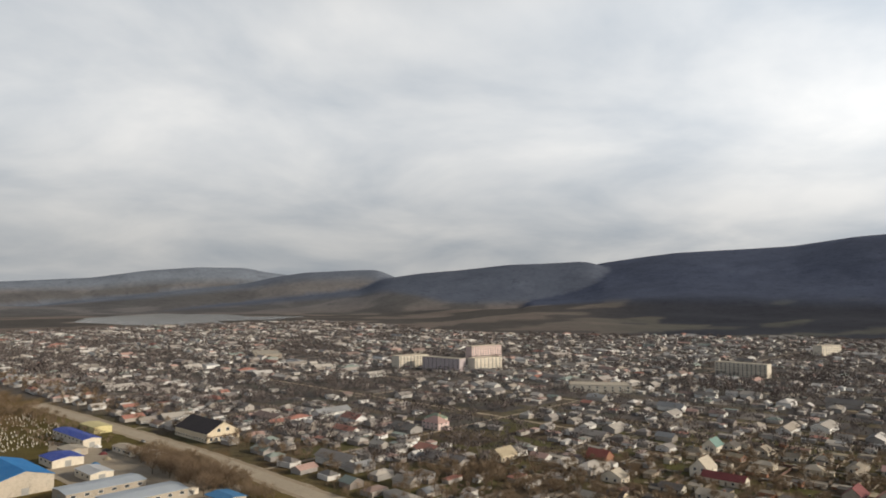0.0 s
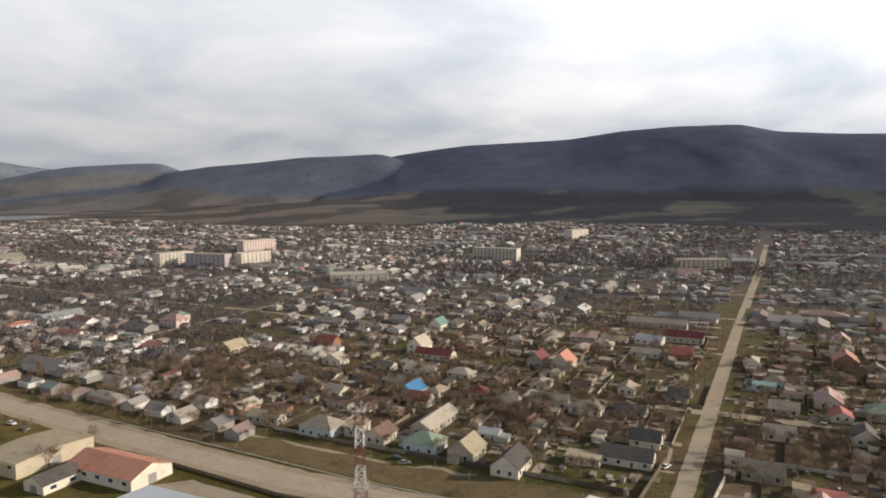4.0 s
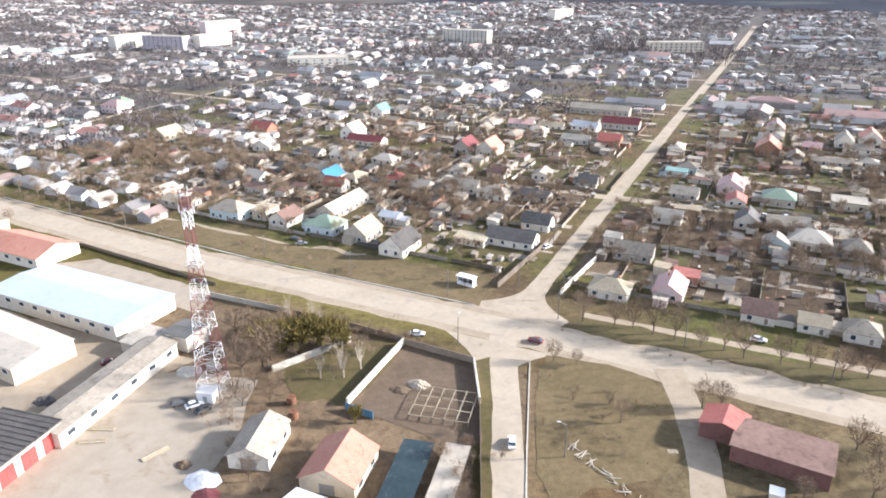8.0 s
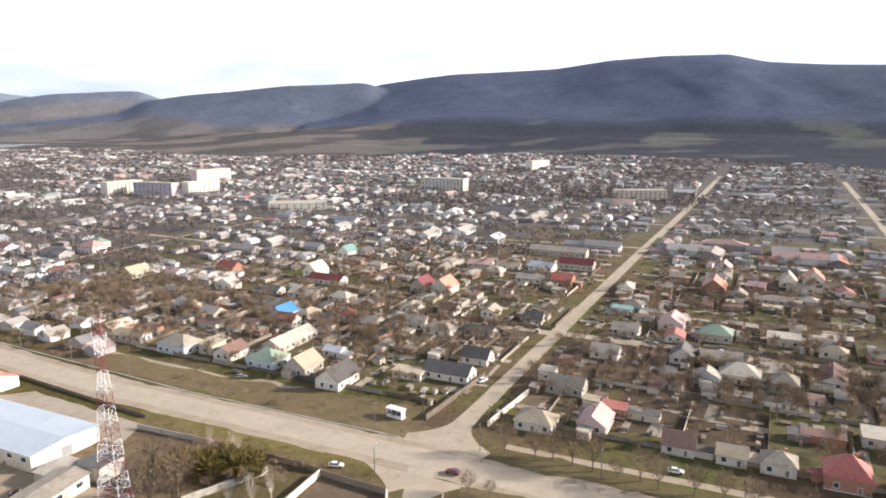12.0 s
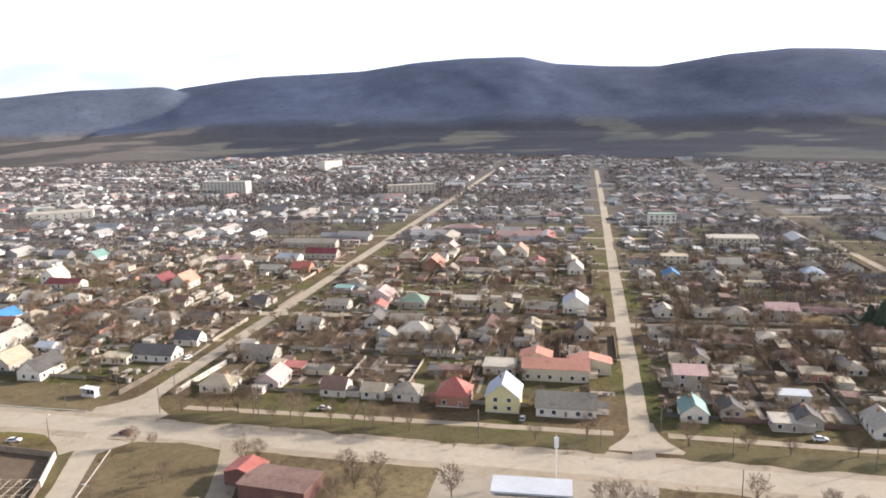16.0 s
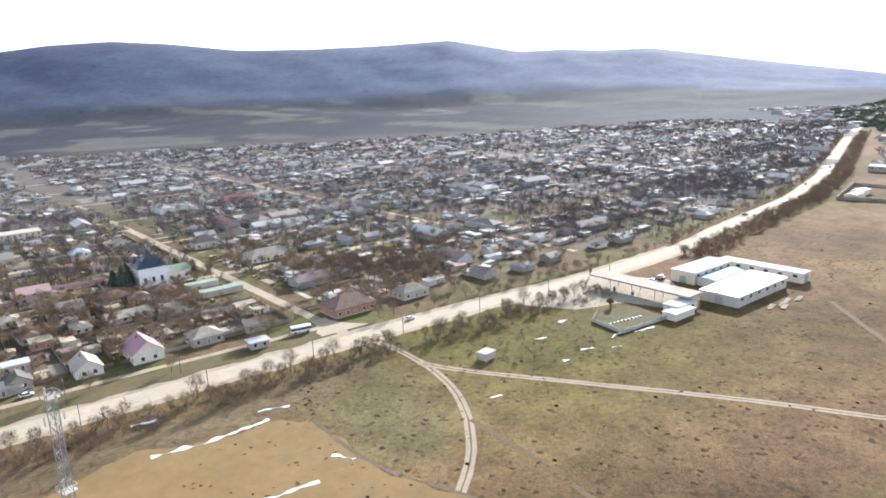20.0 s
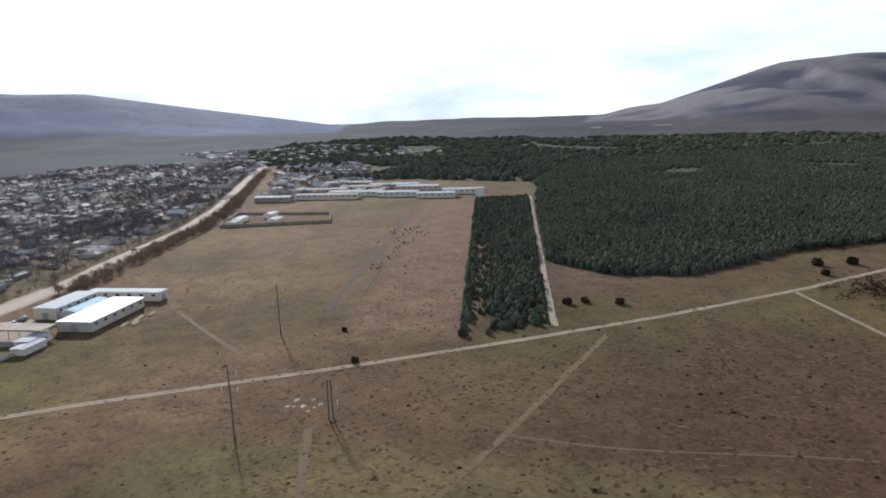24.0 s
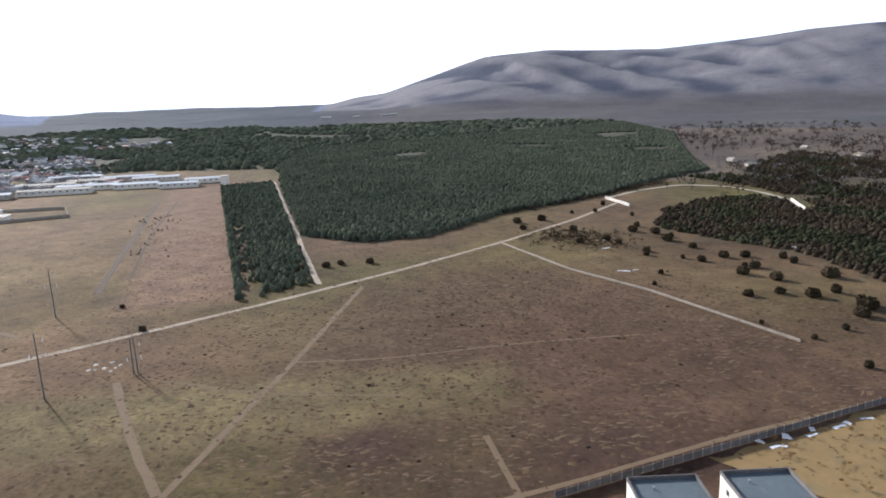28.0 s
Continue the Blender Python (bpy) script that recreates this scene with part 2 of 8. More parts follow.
material("roof_green", (0.20, 0.27, 0.21), (0.29, 0.36, 0.29), 0.8, 0.65, stain=(0.2, 0.22, 0.17), vary=0.15, ribs=5)
material("roof_blue", (0.05, 0.17, 0.36), (0.08, 0.24, 0.45), 0.6, 0.8, stain=(0.05, 0.17, 0.36), vary=0.05, ribs=4)
material("roof_vivid", (0.02, 0.17, 0.46), (0.04, 0.24, 0.56), 0.6, 0.7, stain=(0.04, 0.18, 0.42), ribs=4)
material("roof_azure", (0.16, 0.36, 0.50), (0.22, 0.44, 0.58), 0.6, 0.7, stain=(0.2, 0.38, 0.48), ribs=4)
material("roof_deepblue", (0.02, 0.045, 0.30), (0.03, 0.07, 0.38), 0.6, 0.5, vary=0.05, ribs=4)
material("roof_paleblue", (0.40, 0.45, 0.505), (0.48, 0.53, 0.585), 0.5, 0.8, stain=(0.44, 0.48, 0.52), vary=0.04, ribs=3)
material("roof_white", (0.47, 0.485, 0.505), (0.56, 0.575, 0.595), 0.5, 0.85, stain=(0.46, 0.475, 0.49), vary=0.05, ribs=4)
material("roof_brown", (0.15, 0.095, 0.08), (0.24, 0.16, 0.135), 0.9, 0.85, stain=(0.11, 0.075, 0.06), vary=0.15, ribs=5)
material("roof_charcoal", (0.040, 0.036, 0.042), (0.065, 0.058, 0.064), 0.8, 0.8, stain=(0.05, 0.045, 0.045), ribs=5)
material("roof_church", (0.035, 0.055, 0.075), (0.06, 0.085, 0.11), 0.9, 0.5, ribs=5)
material("white_wall", (0.53, 0.495, 0.435), (0.68, 0.645, 0.58), 0.8, 0.9, stain=(0.46, 0.43, 0.385), vary=0.18)
material("beige_wall", (0.50, 0.44, 0.34), (0.62, 0.56, 0.45), 0.8, 0.9, stain=(0.42, 0.36, 0.28), vary=0.15)
material("grey_wall", (0.345, 0.31, 0.27), (0.47, 0.43, 0.375), 0.8, 0.9, stain=(0.26, 0.24, 0.22), vary=0.18)
material("brick_wall", (0.30, 0.155, 0.105), (0.40, 0.225, 0.155), 1.5, 0.9, stain=(0.25, 0.14, 0.1), vary=0.15)
material("yellow_wall", (0.55, 0.50, 0.27), (0.64, 0.59, 0.35), 0.8, 0.85, stain=(0.5, 0.45, 0.22))
material("pink_wall", (0.52, 0.42, 0.42), (0.62, 0.51, 0.50), 0.8, 0.9, stain=(0.5, 0.36, 0.36), vary=0.08)
material("blue_wall", (0.40, 0.46, 0.49), (0.50, 0.56, 0.585), 0.8, 0.9, vary=0.1)
material("green_paint", (0.06, 0.13, 0.095), (0.10, 0.19, 0.14), 0.8, 0.7, vary=0.1)
material("canopy_blue", (0.018, 0.034, 0.045), (0.034, 0.058, 0.072), 0.5, 0.8, stain=(0.10, 0.12, 0.13))
material("blue_paint", (0.06, 0.16, 0.30), (0.10, 0.23, 0.38), 0.8, 0.6, vary=0.1)
material("concrete", (0.40, 0.38, 0.34), (0.54, 0.52, 0.47), 0.8, 0.9, stain=(0.31, 0.29, 0.25), vary=0.12)
material("dry_stone", (0.24, 0.205, 0.165), (0.40, 0.35, 0.29), 1.2, 0.95, stain=(0.17, 0.145, 0.115), vary=0.15)
material("pale_stone", (0.56, 0.53, 0.47), (0.68, 0.65, 0.59), 0.8, 0.9, stain=(0.45, 0.42, 0.36), vary=0.08)
material("fence_wood", (0.14, 0.115, 0.09), (0.24, 0.20, 0.165), 1.5, 0.9, vary=0.3)
material("white_paint", (0.72, 0.71, 0.69), (0.80, 0.79, 0.77), 2, 0.6)
material("red_paint", (0.44, 0.05, 0.05), (0.52, 0.09, 0.08), 2, 0.55, stain=(0.42, 0.06, 0.05))
material("grey_metal", (0.28, 0.29, 0.30), (0.38, 0.39, 0.40), 2, 0.5, metal=0.4)
material("pale_metal", (0.55, 0.56, 0.58), (0.66, 0.67, 0.69), 2, 0.45, metal=0.3)
material("brick_dark", (0.13, 0.065, 0.058), (0.20, 0.105, 0.09), 1.2, 0.9, stain=(0.10, 0.055, 0.05))
material("rust", (0.15, 0.072, 0.045), (0.22, 0.115, 0.07), 2, 0.9)
material("black_rubber", (0.02, 0.02, 0.02), (0.035, 0.035, 0.035), 4, 0.85)
material("dark_pole", (0.10, 0.095, 0.09), (0.17, 0.16, 0.15), 2, 0.85)
material("pane", (0.04, 0.05, 0.06), (0.07, 0.08, 0.09), 1, 0.12, spec=0.6)
material("tarmac", (0.10, 0.10, 0.10), (0.15, 0.148, 0.145), 0.5, 0.9, stain=(0.17, 0.16, 0.15))
material("flat_roof", (0.070, 0.088, 0.098), (0.105, 0.125, 0.135), 0.6, 0.7, stain=(0.13, 0.14, 0.145))
# plants
material("bark", (0.10, 0.08, 0.062), (0.17, 0.14, 0.11), 3, 0.95, vary=0.2, island=True)
material("twigs", (0.140, 0.102, 0.072), (0.225, 0.170, 0.122), 1, 1.0, vary=0.25)
material("twigs_many", (0.150, 0.112, 0.078), (0.25, 0.190, 0.135), 0.15, 1.0, vary=0.25, island=True)
# distant twigs cooled towards grey, haze put into their colour
material("twigs_far", (0.100, 0.084, 0.078), (0.172, 0.146, 0.138), 0.15, 1.0, vary=0.25, island=True)
material("shrub_brown", (0.088, 0.068, 0.040), (0.160, 0.122, 0.074), 0.15, 1.0, vary=0.35, island=True)
material("birch_twigs", (0.34, 0.30, 0.25), (0.44, 0.40, 0.34), 1, 1.0)
material("pine", (0.044, 0.052, 0.036), (0.090, 0.096, 0.062), 0.12, 1.0, vary=0.3, island=True, spec=0.0)
material("oak_scrub", (0.026, 0.020, 0.014), (0.050, 0.039, 0.028), 0.3, 1.0, vary=0.3, island=True, spec=0.0)
material("dark_evergreen", (0.018, 0.020, 0.011), (0.042, 0.043, 0.026), 0.3, 1.0, vary=0.3, island=True, spec=0.0)
material("juniper", (0.026, 0.020, 0.012), (0.052, 0.042, 0.027), 1, 1.0, vary=0.25, spec=0.0)
material("spruce_leaf", (0.035, 0.05, 0.032), (0.06, 0.075, 0.045), 1, 1.0, vary=0.2)
material("thuja", (0.105, 0.086, 0.026), (0.165, 0.132, 0.044), 1, 1.0, vary=0.15)
material("tuft", (0.070, 0.046, 0.026), (0.115, 0.078, 0.044), 0.4, 1.0, vary=0.35, island=True, spec=0.05)
material("rusty_weed", (0.125, 0.070, 0.026), (0.210, 0.125, 0.050), 0.4, 1.0, vary=0.3, island=True)
material("straw", (0.085, 0.059, 0.037), (0.130, 0.094, 0.060), 0.4, 1.0, vary=0.35, island=True, spec=0.05)
material("heather", (0.054, 0.034, 0.021), (0.088, 0.056, 0.035), 0.4, 1.0, vary=0.35, island=True, spec=0.05)
# far houses, their palettes cooled a little for haze
palette("far_wall", [(0.653, 0.638, 0.609), (0.405, 0.371, 0.335), (0.338, 0.325, 0.311), (0.780, 0.777, 0.755), (0.292, 0.255, 0.232), (0.450, 0.423, 0.390), (0.371, 0.348, 0.329)])
palette("far_roof", [(0.354, 0.320, 0.288), (0.490, 0.454, 0.407), (0.244, 0.227, 0.217), (0.570, 0.534, 0.486), (0.407, 0.360, 0.303), (0.285, 0.213, 0.189), (0.407, 0.200, 0.158), (0.407, 0.374, 0.341), (0.326, 0.300, 0.276), (0.679, 0.654, 0.616), (0.490, 0.333, 0.288), (0.312, 0.320, 0.328), (0.380, 0.347, 0.303), (0.285, 0.333, 0.303), (0.462, 0.427, 0.382), (0.204, 0.194, 0.184), (0.367, 0.333, 0.309), (0.624, 0.600, 0.566)], 0.8)
# pale base colour puts the sky's reflection into the water
material("lake_water", (0.40, 0.41, 0.40), (0.46, 0.47, 0.46), 0.02, 0.12, spec=0.8)
# mauve-grey tone puts the block's shaded side into its wall colour
material("shaded_wall", (0.40, 0.35, 0.36), (0.48, 0.42, 0.43), 0.3, 0.9, stain=(0.32, 0.28, 0.29))
palette("clutter", [(0.30, 0.28, 0.255), (0.20, 0.165, 0.13), (0.28, 0.25, 0.215), (0.13, 0.105, 0.085), (0.42, 0.40, 0.37), (0.24, 0.16, 0.12), (0.16, 0.165, 0.17), (0.30, 0.255, 0.20), (0.22, 0.20, 0.18)])
material("paving", (0.30, 0.26, 0.215), (0.40, 0.355, 0.30), 0.5, 1.0, stain=(0.22, 0.185, 0.145), vary=0.2, island=True)

# ---- plan: u runs along the highway, v into the town ----
AX = (0.755, -0.656)
AY = (0.656, 0.755)
HEAD = math.degrees(math.atan2(-0.656, 0.755))


def W(u, v, z=0.0):
    return Vector((152 + AX[0] * u + AY[0] * v, 152 + AX[1] * u + AY[1] * v, z))


def UV(x, y):
    return AX[0] * (x - 152) + AX[1] * (y - 152), AY[0] * (x - 152) + AY[1] * (y - 152)


def stand(u, v, z=0.0, turn=0.0):
    return pose(*W(u, v, z), 0, 0, HEAD + turn)


MAIN_U = (-1900, -690, -494, -392, -225, -134, 0, 46, 169, 243, 306, 386, 456, 532, 595, 723, 850, 983, 1210, 1368, 1480)
MAIN_V = (30, 14, 15, 14, 1, -6, -5, -6, -8.5, -11, -12, -15, -21, -18, -5, 15, 50, 99, 181, 235, 260)
EDGE_U = (-2000, -1020, -316, 146, 903, 1468, 1600)
EDGE_V = (1250, 1150, 1560, 1340, 850, 610, 560)


def main_v(u):
    return float(np.interp(u, MAIN_U, MAIN_V))


def in_town(u, v):
    return -1950 < u < 1480 and main_v(u) + 10 < v < float(np.interp(u, EDGE_U, EDGE_V))


def inside(p, poly):
    x, y = p
    hit = False
    for (x0, y0), (x1, y1) in zip(poly, poly[1:] + poly[:1]):
        if (y0 > y) != (y1 > y) and x < (x1 - x0) * (y - y0) / (y1 - y0) + x0:
            hit = not hit
    return hit


# ---- mesh tools ----
class Shape:
    def __init__(self):
        self.v, self.f, self.m = [], [], []

    def add(self, verts, faces, m=0):
        k = len(self.v)
        self.v += [tuple(p) for p in verts]
        self.f += [tuple(i + k for i in f) for f in faces]
        self.m += [m] * len(faces)
        return self

    def box(self, x0, y0, z0, x1, y1, z1, m=0):
        return self.add([(x0, y0, z0), (x1, y0, z0), (x1, y1, z0), (x0, y1, z0), (x0, y0, z1), (x1, y0, z1), (x1, y1, z1), (x0, y1, z1)],
                        [(3, 2, 1, 0), (4, 5, 6, 7), (0, 1, 5, 4), (1, 2, 6, 5), (2, 3, 7, 6), (3, 0, 4, 7)], m)

    def extrude(self, outline, x0, x1, m=0):
        """A closed outline in (y, z), drawn out along x."""
        n = len(outline)
        vs = [(x0, y, z) for y, z in outline] + [(x1, y, z) for y, z in outline]
        fs = [tuple(range(n)), tuple(range(2 * n - 1, n - 1, -1))] + [(i, i + n, (i + 1) % n + n, (i + 1) % n) for i in range(n)]
        return self.add(vs, fs, m)

    def rod(self, a, b, r0, r1=None, n=5, m=0):
        a, b = Vector(a), Vector(b)
        r1 = r0 if r1 is None else r1
        d = (b - a).normalized()
        s = d.orthogonal().normalized()
        t = d.cross(s)
        ring = [(math.cos(2 * math.pi * i / n), math.sin(2 * math.pi * i / n)) for i in range(n)]
        vs = [a + (s * c + t * q) * r0 for c, q in ring] + [b + (s * c + t * q) * r1 for c, q in ring]
        fs = [(i, (i + 1) % n, (i + 1) % n + n, i + n) for i in range(n)] + [tuple(range(n - 1, -1, -1)), tuple(range(n, 2 * n))]
        return self.add(vs, fs, m)

    def gable_walls(self, w, d, h, rise, m=0):
        return self.extrude([(-d / 2, 0), (d / 2, 0), (d / 2, h), (0, h + rise), (-d / 2, h)], -w / 2, w / 2, m)

    def gable_roof(self, w, d, h, rise, over=0.45, thick=0.14, m=0):
        k = rise / (d / 2)
        y = d / 2 + over
        e = 0.015
        for s in (1, -1):
            out = [(0, h + rise + e), (s * y, h - over * k + e), (s * y, h - over * k + thick), (0, h + rise + thick)]
            self.extrude(out if s < 0 else out[::-1], -w / 2 - over, w / 2 + over, m)
        return self

    def hip_roof(self, w, d, h, rise, over=0.45, m=0):
        x, y = w / 2 + over, d / 2 + over
        r = max(x - y, 0.05)
        return self.add([(-x, -y, h), (x, -y, h), (x, y, h), (-x, y, h), (-x, -y, h + 0.1), (x, -y, h + 0.1), (x, y, h + 0.1), (-x, y, h + 0.1), (-r, 0, h + rise), (r, 0, h + rise)],
                        [(3, 2, 1, 0), (0, 1, 5, 4), (1, 2, 6, 5), (2, 3, 7, 6), (3, 0, 4, 7), (4, 5, 9, 8), (5, 6, 9), (6, 7, 8, 9), (7, 4, 8)], m)

    def mesh(self, name, *mats, smooth=False):
        me = bpy.data.meshes.new(name)
        me.from_pydata(self.v, [], self.f)
        for k in mats:
            me.materials.append(MATS[k])
        me.polygons.foreach_set("material_index", self.m)
        if smooth:
            me.polygons.foreach_set("use_smooth", [True] * len(self.f))
        me.update()
        return me


CACHE = {}


def cached(key, make):
    if key not in CACHE:
        CACHE[key] = make()
    return CACHE[key]


def part(name, mesh, parent, m=None, label=""):
    ob = new(name, mesh)
    ob.parent = parent
    if m is not None:
        ob.matrix_basis = m
    return tagged(ob, label)


def thing(name, m, label, category, group="", kind=""):
    ob = new(name)
    ob.empty_display_size = 0.5
    ob.matrix_basis = m
    return tagged(ob, label, category, group, kind)


def single(name, mesh, m, label, category="", group="", kind=""):
    ob = new(name, mesh)
    ob.matrix_basis = m
    return tagged(ob, label, category, group, kind)


def joined(name, sets, mats, label, category="", kind="stuff", smooth=False):
    """One mesh out of many placed copies. sets: (shape, rows of x, y, z, turn, sx, sy, sz)."""
    co, loops, starts, mi, nv, nl = [], [], [], [], 0, 0
    for shape, rows in sets:
        if len(rows) == 0:
            continue
        rows = np.array(rows, dtype=float)
        base = np.array(shape.v)
        c, s = np.cos(rows[:, 3])[:, None], np.sin(rows[:, 3])[:, None]
        X, Y, Z = base[None, :, 0] * rows[:, 4:5], base[None, :, 1] * rows[:, 5:6], base[None, :, 2] * rows[:, 6:7]
        P = np.stack([c * X - s * Y + rows[:, 0:1], s * X + c * Y + rows[:, 1:2], Z + rows[:, 2:3]], axis=2)
        co.append(P.reshape(-1, 3))
        flat = np.array([i for f in shape.f for i in f])
        lens = np.array([len(f) for f in shape.f])
        first = np.concatenate([[0], np.cumsum(lens)[:-1]])
        k = len(rows)
        loops.append((flat[None, :] + (np.arange(k) * len(base))[:, None] + nv).reshape(-1))
        starts.append((first[None, :] + (np.arange(k) * len(flat))[:, None] + nl).reshape(-1))
        mi.append(np.tile(np.array(shape.m), k))
        nv += k * len(base)
        nl += k * len(flat)
    me = bpy.data.meshes.new(name)
    co, loops, starts, mi = (np.concatenate(a) for a in (co, loops, starts, mi))
    me.vertices.add(nv); me.vertices.foreach_set("co", co.reshape(-1).astype(np.float32))
    me.loops.add(nl); me.loops.foreach_set("vertex_index", loops.astype(np.int32))
    me.polygons.add(len(starts)); me.polygons.foreach_set("loop_start", starts.astype(np.int32))
    me.polygons.foreach_set("material_index", mi.astype(np.int32))
    me.polygons.foreach_set("use_smooth", np.full(len(starts), smooth, dtype=bool))
    for k in mats:
        me.materials.append(MATS[k])
    me.update(calc_edges=True)
    me.validate()
    return tagged(new(name, me), label, category, "", kind)


rng = random.Random(7)

# ---- ground: one sheet to the hills ----
RIDGES = [   # bearing and height of each skyline, distance where it starts to rise and where it tops out
    ((4, 9, 10, 13.5, 16, 22, 24, 28, 32, 36.5, 39, 43, 46.7, 51.7, 55.7, 59.5, 64.5, 70, 75, 80.6, 86, 89.5, 92, 96, 104, 110.5, 116, 124, 132.7, 136.8, 139, 143.5, 147, 151.5, 160, 166, 170, 174, 190, 230, 300, 364),
     (0.3, 1.7, 2.25, 2.75, 3.05, 3.3, 3.4, 3.95, 4.2, 4.2, 3.6, 3.3, 3.15, 3.8, 4.0, 3.75, 3.15, 3.05, 3.1, 3.3, 2.2, 2.2, 2.0, 1.95, 0.6, -0.45, -1.4, -1.5, -1.45, -0.5, -0.3, 1.1, 2.15, 2.45, 2.15, 2.55, 2.95, 3.1, 2.5, 1.0, 0.6, 0.3), 2700, 4450),
    ((-30, -9, -7, -4, -1, 3, 6, 8.8, 9.6, 12, 16), (-2, 0.2, 1.05, 1.5, 1.75, 2.2, 2.3, 2.45, 2.3, 1.4, 0.2), 3150, 4050),
    ((-40, -17.5, -15, -13, -11, -9, -7.5, -6.6, -5, 0), (-2, 0.6, 1.2, 1.5, 1.6, 1.72, 1.75, 1.45, 0.7, -1), 3600, 4250),
    ((-60, -36, -33, -28, -24.5, -21, -17.5, -16, -14, -8, 0, 10), (0.3, 0.5, 0.65, 0.95, 1.5, 1.8, 1.8, 1.5, 1.25, 1.15, 0.9, 0.3), 4200, 4600)]
CENTRE = (115.0, -80.0)
PINES = [(425, -462), (367, -468), (342, -500), (344, -594), (314, -705), (314, -780), (292, -900), (345, -1003), (510, -1400), (756, -1744), (975, -957), (776, -734), (712, -690), (672, -655)]
FARWOOD = [(1016, -554), (943, -640), (776, -734), (975, -957), (756, -1744), (1050, -1800), (1800, -1500), (2300, -1000), (1900, -700), (1500, -600)]
WOOD = [(232, -597), (246, -650), (238, -710), (205, -748), (183, -733), (163, -692), (140, -720), (116, -716), (60, -720), (-40, -640), (60, -545), (95, -522), (112, -538), (137, -562), (188, -577), (218, -589)]
BACKWOOD = [(150, -700), (187, -760), (236, -808), (291, -838), (255, -880), (266, -1000), (252, -1105), (190, -1060), (148, -1015), (20, -960), (-60, -800), (60, -722), (116, -718)]


def smooth01(x):
    x = min(1.0, max(0.0, x))
    return x * x * (3 - 2 * x)


def ridge_height(a, r, ridge):
    """Height of one range at a bearing and distance, and how far up its slope that lies."""
    bearings, tops, start, full = ridge
    if a > bearings[-1] and a - 360 >= bearings[0]:
        a -= 360
    if a < bearings[0] or a > bearings[-1]:
        return 0.0, 0.0
    el = sum(float(np.interp(a + k * 0.3, bearings, tops)) for k in (-1, 0, 1)) / 3
    near = smooth01((a - 132) / 14.0) if start < 3000 and a < 200 else 0.0      # the hill past the pine wood starts nearer
    start -= 450 * near
    k = smooth01((r - start) / (full - start)) if r < full else max(0.0, 1 - (r - full) / 900)
    return (94 + math.tan(radians(el)) * full) * k, k


def spurs(x, y, az, r):
    rel = noise.noise(Vector((x / 420, y / 420, 3.1))) * 0.5 + noise.noise(Vector((x / 170, y / 170, 1.7))) * 0.22
    spur = 1 - 2 * abs(noise.noise(Vector((az * 0.16 + r / 900 + rel * 0.5, r / 1500, 6.0))))
    fine = 1 - 2 * abs(noise.noise(Vector((az * 0.5 + r / 500 + rel, r / 700, 2.0))))
    return rel, spur, fine


def bearing(x, y):
    return math.degrees(math.atan2(x - CENTRE[0], y - CENTRE[1])), math.hypot(x - CENTRE[0], y - CENTRE[1])


def height(x, y):
    az, r = bearing(x, y)
    if r < 1700:
        return 0.0
    a = az if az > -60 else az + 360
    top, k = max(ridge_height(a, r, q) for q in RIDGES)
    rel, spur, fine = spurs(x, y, az, r)
    near = smooth01((az - 132) / 14.0)
    gully = (rel * 4 + spur * 7 + fine * 2 - 4) * (1 + 4.2 * near) * k * (1 - k) * 4 * min(1.0, max(0.0, top / 150))
    lake = smooth01((math.hypot(x + 900, y - 2480) - 750) / 400)
    plain = smooth01((r - 1700) / 900) * (1 - k)
    roll = lake * plain * (noise.noise(Vector((x / 620, y / 620, 9.0))) * 20 + noise.noise(Vector((x / 230, y / 230, 4.0))) * 7)
    rise = 26 * lake * smooth01((r - 1900) / 1300) * (1 - k) * (1 if -40 < az < 100 else 0.3)
    return top + gully + roll + rise


MEADOWS = [([tuple(W(u, v).xy) for u, v in ((-95, -20), (20, -24), (40, -110), (-30, -125), (-120, -140), (-160, -90))], (0.175, 0.132, 0.088)),
           ([tuple(W(u, v).xy) for u, v in ((40, -12), (190, -16), (190, -60), (110, -75), (50, -60))], (0.150, 0.122, 0.072)),
           ([(324, -82), (340, -72), (358, -84), (364, -98), (346, -115), (328, -122), (304, -125), (298, -111), (308, -98)], (0.128, 0.112, 0.056)),
           ([(280, 0), (300, -26), (322, -42), (345, -60), (372, -78), (368, -92), (344, -82), (322, -68), (300, -46), (278, -28), (262, -8)], (0.140, 0.112, 0.068)),
           ([(290, -200), (250, -225), (215, -262), (190, -300), (165, -330), (190, -350), (230, -310), (270, -270), (310, -230)], (0.125, 0.100, 0.050))]


def field_axes(x, y):
    """Metres along the plantation's edge and out from it."""
    dx, dy = x - 328.5, y + 346
    return dx * 0.825 - dy * 0.565, dx * 0.565 + dy * 0.825


